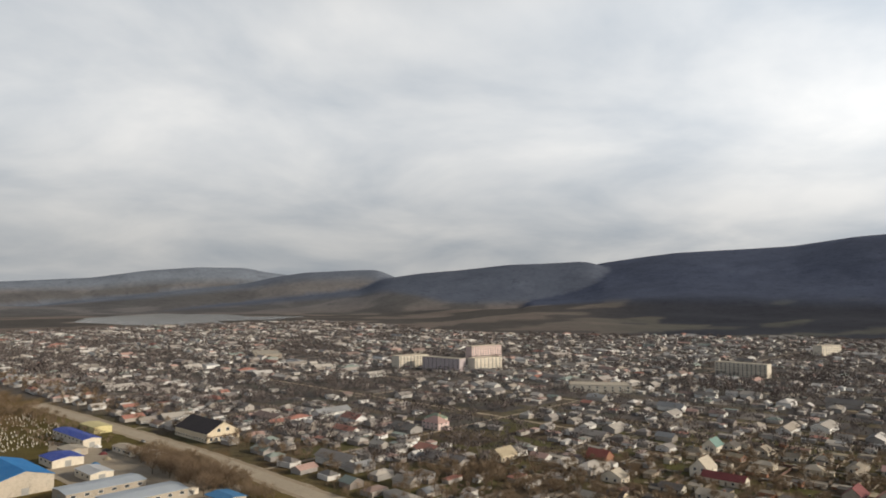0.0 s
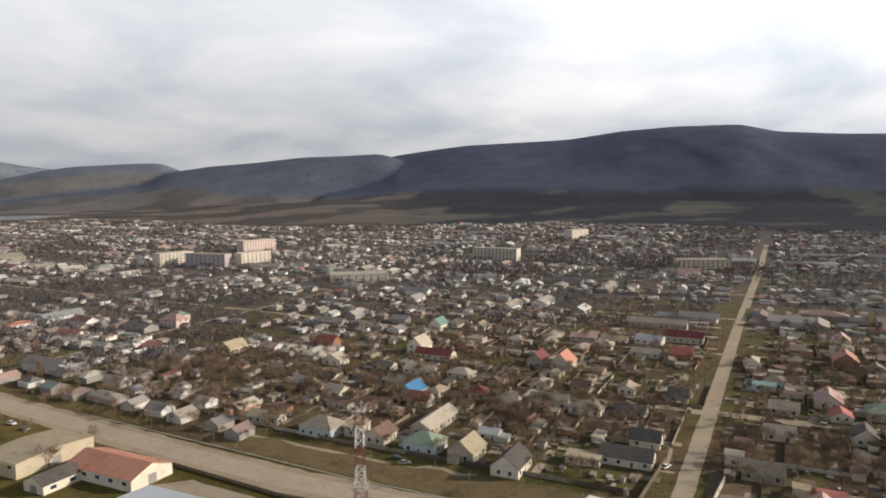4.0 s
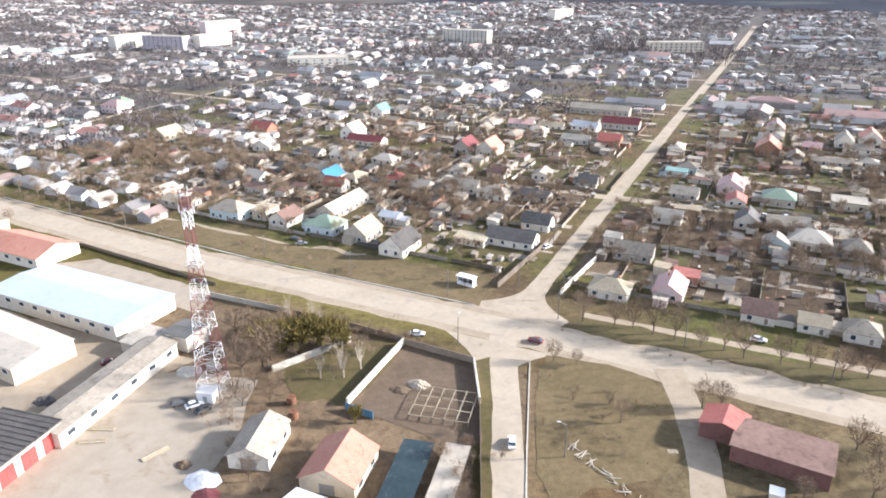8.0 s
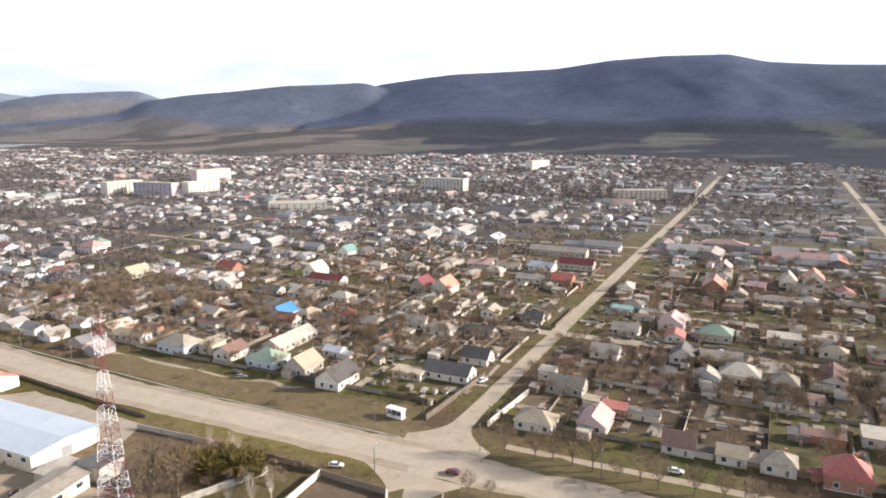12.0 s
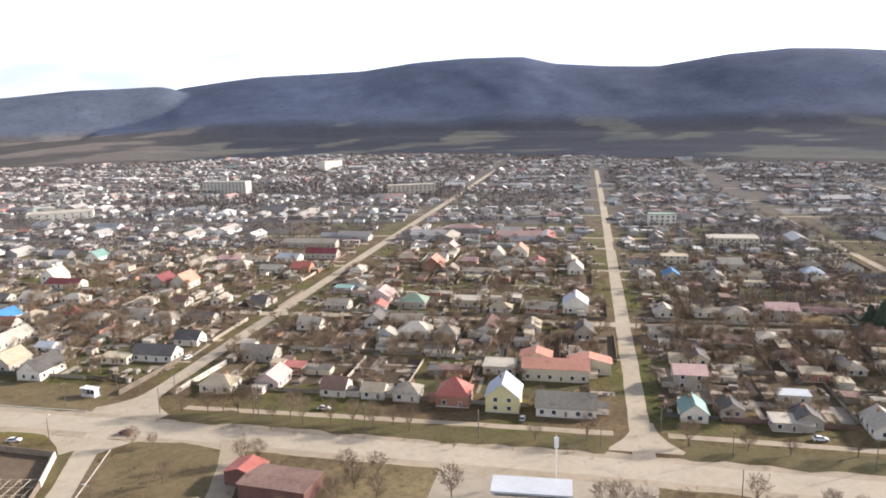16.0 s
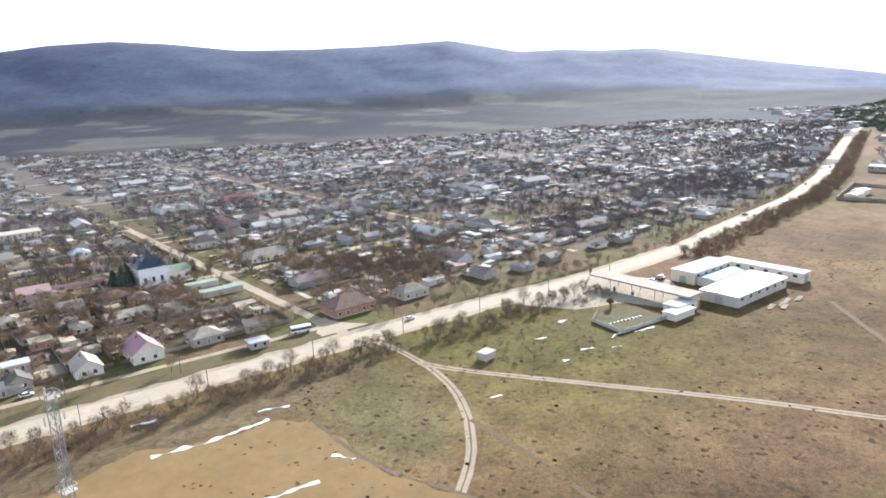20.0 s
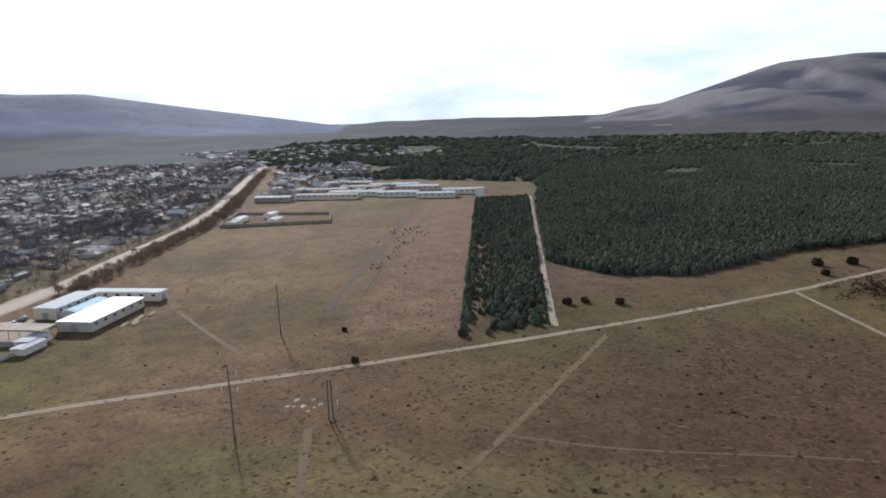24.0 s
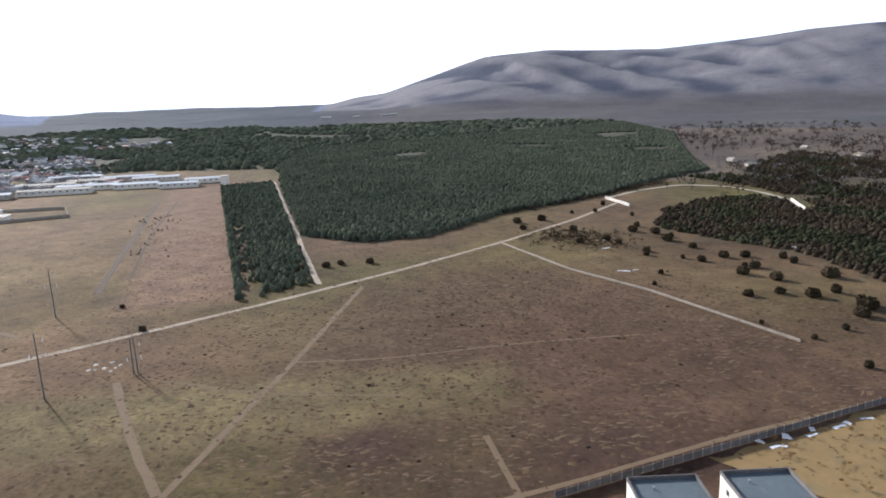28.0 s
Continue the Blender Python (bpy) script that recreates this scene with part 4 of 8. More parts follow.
def door_mesh(w, h, paint="fence_wood"):
    def make():
        s = Shape()
        s.box(-w / 2, -0.07, 0, w / 2, 0.05, h, 0)
        s.box(-w / 2 - 0.1, -0.05, 0, -w / 2, 0.05, h + 0.1, 1)
        s.box(w / 2, -0.05, 0, w / 2 + 0.1, 0.05, h + 0.1, 1)
        s.box(-w / 2, -0.05, h, w / 2, 0.05, h + 0.1, 1)
        return s.mesh("door", paint, "white_paint")
    return cached(("door", w, h, paint), make)


def openings(ob, w, d, h, storeys, door=True, ends=2, pitch=3.4, sides=(-1,)):
    """Windows on the long sides and the ends, a door on one long side."""
    wm = window_mesh(1.3, 1.4)
    for st in range(storeys):
        z = 1.0 + st * 2.8
        if z + 1.5 > h + (1.2 if st else 0):
            break
        n = max(1, int((w - 1.2) / pitch))
        for side in sides:
            for i in range(n):
                x = (i + 0.5) * w / n - w / 2
                if door and st == 0 and side == -1 and i == n // 2 and n > 1:
                    part("door", door_mesh(1.0, 2.05), ob, pose(x, -d / 2, 0.05))
                    continue
                part("window", wm, ob, pose(x, side * d / 2, z, 0, 0, 0 if side < 0 else 180))
        for side in (-1, 1):
            for i in range(ends):
                y = ((i + 0.5) / ends - 0.5) * d * 0.8
                part("window", wm, ob, pose(side * w / 2, y, z, 0, 0, 90 if side > 0 else -90))


def house(u, v, w=10.0, d=8.0, h=3.0, roof="gable", rc="slate_grey", wc="white_wall", along="u", rise=None, storeys=1, label="", turn=0.0, group="houses of the town", chimney=True, name="house", wins=True):
    """A one- or two-storey house: plinth, walls, roof, chimney, windows, door. along: which way its ridge runs."""
    TAKEN.append((u, v, max(w, d) * 0.62))
    if rise is None:
        rise = d * 0.32
    q = lambda x: round(x * 2) / 2
    w, d, rise = q(w), q(d), max(0.5, q(rise))
    ob = thing(name, stand(u, v, 0.0, turn + (90 if along == "v" else 0)), label or house_label(roof, rc, wc, storeys), "house", group)
    if roof == "gable":
        part("wall", cached(("gw", w, d, h, rise, wc), lambda: Shape().gable_walls(w, d, h, rise).mesh("wall", wc)), ob)
        part("roof", cached(("gr", w, d, h, rise, rc), lambda: Shape().gable_roof(w, d, h, rise).mesh("roof", rc)), ob)
    else:
        part("wall", cached(("bw", w, d, h, wc), lambda: Shape().box(-w / 2, -d / 2, 0, w / 2, d / 2, h).mesh("wall", wc)), ob)
        if roof == "hip":
            part("roof", cached(("hr", w, d, h, rise, rc), lambda: Shape().hip_roof(w, d, h, rise).mesh("roof", rc)), ob)
        else:
            part("roof", cached(("fr", w, d, h, rc), lambda: Shape().extrude([(-d / 2 - 0.3, h + 0.02), (d / 2 + 0.3, h + 0.35), (d / 2 + 0.3, h + 0.5), (-d / 2 - 0.3, h + 0.17)], -w / 2 - 0.3, w / 2 + 0.3).mesh("roof", rc)), ob)
    part("plinth", cached(("pl", w, d), lambda: Shape().box(-w / 2 - 0.08, -d / 2 - 0.08, -0.1, w / 2 + 0.08, d / 2 + 0.08, 0.4).mesh("plinth", "concrete")), ob)
    if chimney and roof != "flat":
        part("chimney", cached(("ch",), lambda: Shape().box(-0.3, -0.3, -1.0, 0.3, 0.3, 0.75).box(-0.38, -0.38, 0.75, 0.38, 0.38, 0.88).mesh("chimney", "brick_wall")), ob, pose(w * 0.18, d * 0.12, h + rise * 0.75 + 0.3))
    if wins:
        openings(ob, w, d, h, storeys, sides=(-1,) if along == "u" else (-1, 1))
    if wins and extra.random() < 0.6:
        ew, ed, eh = extra.choice((3, 4, 5)), extra.choice((3, 4)), extra.choice((2.2, 2.4))
        sx, erc = extra.choice((-1, 1)), extra.choice(("slate_grey", "slate_light", "slate_dark", rc))
        ext = part("lean_to", cached(("ew", ew, ed, eh, wc), lambda: Shape().box(-ew / 2, -ed / 2, 0, ew / 2, ed / 2, eh).mesh("lean_to", wc)), ob, pose(sx * (w / 2 + ew / 2), extra.uniform(-0.25, 0.25) * d, 0))
        part("lean_to_roof", cached(("er", ew, ed, eh, erc), lambda: Shape().extrude([(-ed / 2 - 0.25, eh + 0.01), (ed / 2 + 0.25, eh + 0.4), (ed / 2 + 0.25, eh + 0.5), (-ed / 2 - 0.25, eh + 0.11)], -ew / 2 - 0.02, ew / 2 + 0.25).mesh("lean_to_roof", erc)), ext)
    return ob


COLOUR_WORD = {"slate_grey": "grey slate", "slate_light": "pale grey slate", "slate_dark": "dark grey slate", "slate_beige": "beige slate", "roof_red": "red metal", "roof_orange": "orange-red metal", "roof_pink": "faded pink metal", "roof_maroon": "maroon metal", "roof_purple": "dull purple metal", "roof_teal": "teal metal", "roof_green": "grey-green metal", "roof_blue": "bright blue metal", "roof_deepblue": "deep blue metal", "roof_paleblue": "pale blue metal", "roof_white": "white metal", "roof_brown": "brown tile", "roof_church": "dark blue-grey metal", "flat_roof": "grey felt",
               "white_wall": "whitewashed", "beige_wall": "beige plastered", "grey_wall": "grey plastered", "brick_wall": "brick", "yellow_wall": "yellow", "pink_wall": "pink", "blue_wall": "pale blue", "pale_stone": "pale stone", "concrete": "concrete", "white_paint": "white", "pale_metal": "metal clad", "fence_wood": "wooden"}


def house_label(roof, rc, wc, storeys):
    size = "two-storey" if storeys > 1 else "low"
    return f"{size} {COLOUR_WORD[wc]} house with a {COLOUR_WORD[rc]} {roof} roof"


# house row along the highway, first to last
house(38.9, 37, 12, 9, 3, "gable", "roof_pink", "pink_wall", "v")
house(65, 32, 9, 9, 3, "gable", "roof_brown", "white_wall", "u", 3.2)
house(79.5, 31, 8, 7, 3, "gable", "slate_beige", "white_wall", "u")
house(91.5, 31, 9, 8, 3.0, "hip", "slate_grey", "white_wall", "u", 3)
house(108, 30, 11, 10, 4.0, "hip", "roof_red", "brick_wall", "u", 5)
house(125, 29, 12, 11, 5.5, "gable", "roof_paleblue", "yellow_wall", "v", 4.5, 2, "two-storey yellow house with a pale blue metal gable roof")
house(145.5, 27, 19, 10, 3.4, "gable", "slate_grey", "white_wall", "u", 3.5)
house(141, 57, 24, 9, 5, "gable", "roof_orange", "beige_wall", "u", 2.6, 1, "long low building with an orange-red metal roof")
house(133, 69, 8, 12, 4.5, "gable", "roof_orange", "beige_wall", "v", 2, chimney=False, label="wing with an orange-red metal roof")
house(153, 65, 7, 16, 4.5, "gable", "roof_orange", "beige_wall", "v", 2, chimney=False, label="wing with an orange-red metal roof")
house(120, 61, 12, 9, 3.2, "flat", "slate_light", "grey_wall")
house(187.5, 57, 11, 11, 5.5, "gable", "roof_pink", "grey_wall", "u", 2.2, 2)
house(185, 29, 10, 8, 3.2, "gable", "roof_teal", "white_wall", "v", 3.0)
house(197, 33, 8, 7, 3, "gable", "slate_dark", "grey_wall", "v")
house(211, 25, 8, 7, 2.8, "flat", "slate_light", "grey_wall")
house(218, 28, 8, 8, 3, "gable", "slate_dark", "grey_wall", "v")
house(219, 46, 10, 5, 3, "flat", "roof_white", "white_wall")
house(231, 68, 8, 7, 3, "flat", "slate_beige", "brick_wall")
house(239, 26, 12, 9, 3.2, "gable", "slate_light", "white_wall", "v", 3)
house(259, 27, 15, 11, 4, "gable", "roof_purple", "white_wall", "v", 4, 1, "large white house with a dull purple metal roof")
house(282, 27, 12, 10, 3.2, "hip", "slate_grey", "grey_wall", "u", 3)
house(302, 26, 9, 7, 3, "gable", "slate_grey", "grey_wall", "u")
# behind it, along the first cross lane
house(147, 149, 14, 12, 4.5, "gable", "roof_white", "white_wall", "v", 4, 1)
house(92.7, 152, 13, 9, 3.6, "flat", "slate_light", "beige_wall")
house(66, 147, 13, 11, 3.4, "hip", "roof_green", "grey_wall", "u", 3.5)
house(46, 157, 13, 11, 3.4, "gable", "roof_pink", "pink_wall", "v", 3.5)
house(24, 180, 9, 9, 3.4, "hip", "slate_grey", "blue_wall", "u", 2.5)
house(20, 171, 10, 6, 3, "flat", "roof_teal", "blue_wall")
house(78, 99, 14, 11, 3.4, "hip", "slate_light", "white_wall", "u", 3.6)
house(67, 92, 6, 9, 3, "gable", "slate_light", "blue_wall", "v", 2.4)
house(56, 112, 10, 9, 3.4, "gable", "slate_dark", "white_wall", "v", 3.6)
house(151, 106, 10, 8, 4, "gable", "slate_dark", "grey_wall", "v", 3)
house(93, 96, 9, 10, 3.4, "hip", "slate_grey", "grey_wall", "u", 3.4)
house(27, 104, 11, 8, 3, "gable", "slate_light", "white_wall", "u")
house(22.5, 62, 13, 9, 3, "gable", "slate_grey", "grey_wall", "u", 3)
house(13, 70, 6, 5, 4, "flat", "slate_light", "white_wall")
house(22, 29, 12, 9, 3, "hip", "slate_beige", "white_wall", "u", 2.8, label="white house with a beige hipped roof and a green porch")
house(42, 49, 8, 6, 3, "flat", "roof_red", "brick_wall")
house(59, 288, 12, 10, 3.6, "gable", "roof_pink", "white_wall", "v", 4)
house(108, 282, 13, 11, 3.6, "gable", "roof_orange", "white_wall", "v", 4.5)
house(94.6, 267, 11, 9, 4, "gable", "slate_light", "white_wall", "v", 4.5)
house(57.6, 235, 15, 12, 4, "gable", "roof_orange", "brick_wall", "v", 4.5, 1)
house(-27, 262, 22, 9, 4, "gable", "roof_maroon", "grey_wall", "u", 3)
house(-23, 216, 12, 10, 4, "gable", "roof_red", "brick_wall", "u", 3)
house(-50, 300, 40, 9, 4, "gable", "slate_grey", "grey_wall", "u", 2.5, label="long low grey building with a slate roof")
house(-69, 224, 12, 10, 3, "hip", "slate_light", "grey_wall", "u", 3)
house(146, 232, 13, 9, 3.2, "gable", "slate_light", "white_wall", "v", 4.5)
house(200, 219, 10, 9, 3.4, "gable", "roof_blue", "grey_wall", "v", 3)
house(207, 265, 16, 8, 5, "flat", "slate_beige", "beige_wall", storeys=2)
house(220, 143, 12, 11, 3.2, "hip", "slate_grey", "beige_wall", "u", 3)
house(240, 146, 14, 10, 5, "gable", "roof_pink", "grey_wall", "u", 2.5, 2)
house(278, 104, 9, 8, 3, "hip", "roof_brown", "white_wall", "u", 2.5)
house(290, 108, 12, 10, 3, "hip", "roof_brown", "brick_wall", "u", 3.2)
house(312, 88, 20, 5, 2.8, "flat", "roof_green", "grey_wall", wins=False)
house(309, 107, 16, 4, 2.6, "flat", "roof_green", "white_wall", wins=False)
house(357, 139, 20, 11, 3.6, "hip", "slate_grey", "white_wall", "u", 3.6)
house(344, 203, 14, 11, 4, "hip", "slate_dark", "white_wall", "u", 4)
house(237, 251, 14, 10, 4, "gable", "slate_light", "grey_wall", "u", 3)
house(276, 225, 11, 10, 5, "hip", "roof_paleblue", "white_wall", "u", 3, 2)
house(254, 331, 34, 14, 6, "flat", "slate_light", "beige_wall", storeys=2)
house(343, 20, 20, 14, 3.6, "hip", "roof_brown", "brick_wall", "u", 4.5, label="wide brick house with a brown hipped roof")
house(375, 18, 14, 10, 3.2, "hip", "slate_grey", "grey_wall", "u", 3)
# house row west of the crossing
house(-137, 36, 15, 11, 4, "hip", "slate_grey", "blue_wall", "u", 3.6, label="large pale blue house with a grey hipped roof")
house(-124, 41, 7, 9, 4, "flat", "slate_beige", "beige_wall")
house(-112, 39, 11, 9, 3.2, "gable", "roof_brown", "white_wall", "v", 3)
house(-92, 38, 13, 11, 3.6, "hip", "roof_green", "blue_wall", "u", 3.6)
house(-75, 38, 12, 10, 3.6, "gable", "slate_beige", "grey_wall", "v", 4)
house(-56, 33, 14, 10, 3.6, "gable", "slate_dark", "white_wall", "v", 4)
house(-74, 58, 8, 6, 3, "gable", "roof_white", "white_wall", "u", 1.5)
house(-118, 84, 10, 8, 3.4, "gable", "roof_red", "white_wall", "u", 3)
house(-127, 92, 12, 9, 4, "gable", "roof_blue", "grey_wall", "v", 3.5)
house(-21, 56, 18, 9, 3.2, "gable", "slate_dark", "white_wall", "u", 3)
house(-18, 76, 11, 8, 3.2, "gable", "slate_dark", "white_wall", "u", 3)
house(-35, 50, 12, 6, 2.8, "flat", "slate_beige", "beige_wall")
house(-100, 62, 26, 9, 3.4, "gable", "slate_light", "grey_wall", "v", 2.4, label="long grey outbuilding with a pale slate roof")
house(-221, 159, 13, 11, 4, "gable", "roof_red", "brick_wall", "u", 4, 1)
house(-361, 171, 16, 12, 5, "hip", "roof_pink", "pink_wall", "u", 4, 2)
house(-78, 172, 14, 11, 4, "gable", "roof_orange", "white_wall", "v", 5, 1, "white house with a bright orange-red gable roof")
house(-92, 172, 13, 9, 4, "gable", "roof_maroon", "grey_wall", "v", 4)
house(-195, 129, 9, 12, 3.4, "gable", "slate_light", "white_wall", "v", 3)
house(-165, 172, 13, 10, 5, "gable", "slate_light", "white_wall", "v", 5, 2)
house(-150, 163, 22, 9, 3.2, "gable", "roof_maroon", "white_wall", "u", 2.6)
house(-184, 236, 12, 9, 4, "gable", "roof_teal", "white_wall", "v", 4)
store = house(-457, 44, 42, 24, 6, "gable", "roof_charcoal", "beige_wall", "u", 6.5, 1, "large beige building with a dark roof beside the highway", chimney=False)
for y in (-9, -5.5, -2, 1.5, 5, 8.5):
    part("window", window_mesh(1.9, 1.7), store, pose(21, y, 1.2, 0, 0, 90))
for y in (-3.5, 3.0):
    part("window", window_mesh(2.2, 2.0), store, pose(21, y, 6.4, 0, 0, 90))
part("awning", Shape().extrude([(-12, 3.6), (12, 3.6), (12, 3.75), (-12, 3.75)], 21, 22.4).mesh("awning", "roof_brown"), store)
house(-375, 187, 14, 11, 4, "hip", "roof_green", "white_wall", "u", 3.5)
house(-268, 128, 15, 10, 3.6, "gable", "slate_beige", "beige_wall", "v", 3.5)
LONG_STREETS = (0, 168, 327)
LANDMARKS = list(TAKEN) + [(255, 149, 15), (292, 135, 12), (300, 122, 9)]

# ---- the other plots of the grid ----
ROOFS = ["slate_grey", "slate_light", "slate_beige", "slate_grey", "slate_light", "slate_grey", "slate_light", "slate_dark", "slate_beige", "slate_grey", "roof_brown", "slate_light", "slate_grey", "slate_light", "slate_dark", "slate_beige", "roof_red", "slate_grey", "slate_light", "roof_pink", "roof_white", "roof_brown", "slate_beige", "slate_grey", "slate_light"]
WALLS = ["white_wall", "white_wall", "beige_wall", "grey_wall", "white_wall", "brick_wall", "grey_wall", "pale_stone"]


def free(u, v, rad, among):
    return all((u - a) ** 2 + (v - b) ** 2 > (rad + c) ** 2 * 0.72 for a, b, c in among)


def street_v(base, u):
    return base + float(np.interp(u, LANE_U, LANE_DV))


far_gable = Shape().gable_walls(1, 1, 1, 0.7).gable_roof(1, 1, 1, 0.7, 0.05, 0.05, 1)
far_hip = Shape().box(-0.5, -0.5, 0, 0.5, 0.5, 1).hip_roof(1.0, 0.7, 1, 0.7, 0.05, 1)
far_shed = Shape().box(-0.5, -0.5, 0, 0.5, 0.5, 1).add([(-0.54, -0.54, 1.01), (0.54, -0.54, 1.01), (0.54, 0.54, 1.14), (-0.54, 0.54, 1.14), (-0.54, -0.54, 1.06), (0.54, -0.54, 1.06), (0.54, 0.54, 1.19), (-0.54, 0.54, 1.19)], [(3, 2, 1, 0), (4, 5, 6, 7), (0, 1, 5, 4), (1, 2, 6, 5), (2, 3, 7, 6), (3, 0, 4, 7)], 1)
far_rows = {"gable": [], "hip": [], "shed": []}
near_sheds, garden, plots, far_plots, fences, garden_far = [], [], [], [], [], []
NEAR_LIMIT = 262


def nearness(u, v):
    return abs(u - 75) < 265 and v < NEAR_LIMIT


def plot_row(base, side, u0, u1, first=False):
    u = u0
    while u < u1:
        wid = rng.uniform(15, 24)
        uc = u + wid / 2
        u += wid
        vb = street_v(base, uc) if not first else max(main_v(uc) + (base + 14 if uc < 385 else base - 4), base if uc < 385 else 0)
        if min(abs(uc - s) for s in V_STREETS) < (wid / 2 + 1.5 if nearness(uc, vb) else 6) or min(abs(uc - s) for s in LONG_STREETS) < 11 and vb < 1000:
            continue
        v0 = vb + side * rng.uniform(10.5, 19)
        if not in_town(uc, v0):
            continue
        depth = rng.uniform(34, 46)
        # the garden behind the house
        pc = W(uc, vb + side * (8 + depth * 0.62))
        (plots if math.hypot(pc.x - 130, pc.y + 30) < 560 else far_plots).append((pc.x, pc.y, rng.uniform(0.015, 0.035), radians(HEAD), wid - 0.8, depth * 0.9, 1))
        w, d = rng.uniform(8, 12.5), rng.uniform(7, 9.5)
        near = nearness(uc, v0)
        open_garden = first and -150 < uc < 165
        leafy = not near and noise.noise(Vector((uc / 130, v0 / 70, 5))) > rng.uniform(0.02, 0.4)
        if not leafy and not open_garden and free(uc, v0, max(w, d) * 0.62, LANDMARKS):
            if near:
                house(uc, v0, w * rng.choice((1.0, 1.0, 1.3, 1.5)), d, rng.choice((2.6, 2.8, 3.0)), rng.choice(("gable", "gable", "hip")), rng.choice(ROOFS), rng.choice(WALLS), rng.choice("uuv"), d * rng.uniform(0.22, 0.33), turn=rng.uniform(-7, 7))
            else:
                p = W(uc, v0)
                kind = rng.choice(("gable", "gable", "hip"))
                turn = radians(HEAD + rng.choice((0, 90)) + rng.uniform(-4, 4))
                big = 1.0 if rng.random() < 0.72 else rng.uniform(1.4, 2.6)
                far_rows[kind].append((p.x, p.y, -0.05, turn, w * big, d * (1 + (big - 1) * 0.3), rng.uniform(2.3, 3.1) * big ** 0.4))
        for _ in range(rng.choice((0, 1, 1, 2)) if open_garden else rng.choice((1, 2, 3, 3)) if near else rng.choice((0, 1)) if leafy else rng.choice((2, 2, 3, 4))):
            su, sv = uc + rng.uniform(-wid / 2 + 3, wid / 2 - 3), vb + side * rng.uniform(20, 50)
            sw, sd, shh = rng.uniform(4, 12), rng.uniform(3, 5.5), rng.uniform(1.9, 2.6)
            if in_town(su, sv) and free(su, sv, 4.5, LANDMARKS) and min(abs(su - q) for q in LONG_STREETS) > 11:
                if near:
                    near_sheds.append((su, sv, sw, sd, shh, rng.choice((0, 90))))
                else:
                    p = W(su, sv)
                    far_rows["shed"].append((p.x, p.y, -0.05, radians(HEAD + rng.choice((0, 0, 90)) + rng.uniform(-5, 5)), sw, sd, shh))
        for _ in range((rng.choice((8, 10, 11)) if near else rng.choice((7, 9, 11)) + (8 if leafy else 0))):
            garden.append((uc + rng.uniform(-wid / 2, wid / 2), vb + side * rng.uniform(9, 54)))
        if rng.random() < 0.5:
            garden.append((uc + rng.uniform(-wid / 2, wid / 2), vb + side * rng.uniform(7, 9)))
        if near:
            fences.append((uc, vb + side * 6.2, wid - 1.0, 0))
            fences.append((uc + wid / 2, vb + side * 27, 34, 90))


plot_row(16, 1, -1900, 1470, first=True)
plot_row(60, 1, -1900, 1470, first=True)
for base in P_STREETS:
    plot_row(base, -1, -1900, 1470)
    plot_row(base, 1, -1900, 1470)
for _ in range(230):
    u, v = rng.uniform(930, 1420), rng.uniform(-60, 60)
    v = main_v(u) - rng.uniform(40, 190)
    p = W(u, v)
    far_rows[rng.choice(("gable", "hip", "shed"))].append((p.x, p.y, -0.05, radians(HEAD + rng.choice((0, 90))), rng.uniform(8, 22), rng.uniform(6, 10), rng.uniform(2.6, 3.6)))
    for _ in range(2):
        garden_far.append((p.x + rng.uniform(-14, 14), p.y + rng.uniform(-14, 14)))
for _ in range(260):
    x, y = rng.uniform(1380, 2050), rng.uniform(-980, -560)
    far_rows[rng.choice(("gable", "hip", "shed"))].append((x, y, height(x, y) - 0.1, radians(HEAD + rng.choice((0, 90))), rng.uniform(9, 24), rng.uniform(7, 12), rng.uniform(3, 4.5)))
for _ in range(1500):
    x, y = rng.uniform(-250, 420), rng.uniform(-1600, -760)
    if not inside((x, y), PINES) and not inside((x, y), WOOD) and noise.noise(Vector((x / 90, y / 90, 3))) > rng.uniform(-0.5, 0.4):
        garden_far.append((x, y))
joined("garden_plots", [(Shape().add([(-0.5, -0.5, 0), (0.5, -0.5, 0), (0.5, 0.5, 0), (-0.5, 0.5, 0)], [(0, 1, 2, 3)]), plots)], ["plots"], "dug and grassy garden plots of the town", "garden")
joined("distant_plots", [(Shape().add([(-0.5, -0.5, 0), (0.5, -0.5, 0), (0.5, 0.5, 0), (-0.5, 0.5, 0)], [(0, 1, 2, 3)]), far_plots)], ["far_plots"], "grey-brown garden plots of the distant town, cooled for haze", "garden")
clutter, paving = [], []
for uc, vc, rows_n in ((75, 130, 2300),):
    while len(clutter) < rows_n:
        u, v = rng.uniform(-260, 420), rng.uniform(30, 330)
        if min(abs(u - s) for s in V_STREETS) < 8 or not free(u, v, 1.5, TAKEN):
            continue
        p = W(u, v)
        q = rng.random()
        if q < 0.75:
            clutter.append((p.x, p.y, -0.03, radians(HEAD + rng.choice((0, 90)) + rng.uniform(-8, 8)), rng.uniform(0.8, 3.2), rng.uniform(0.6, 2.2), rng.uniform(0.4, 1.7)))
        else:
            paving.append((p.x, p.y, 0.04 + 0.03 * rng.random(), radians(HEAD + rng.choice((0, 90)) + rng.uniform(-3, 3)), rng.uniform(6, 17), rng.uniform(1.2, 4.5), 1))
joined("yard_clutter", [(far_shed, clutter)], ["clutter", "clutter"], "stacked boards, crates, coops and small greenhouses in back yards", "clutter")
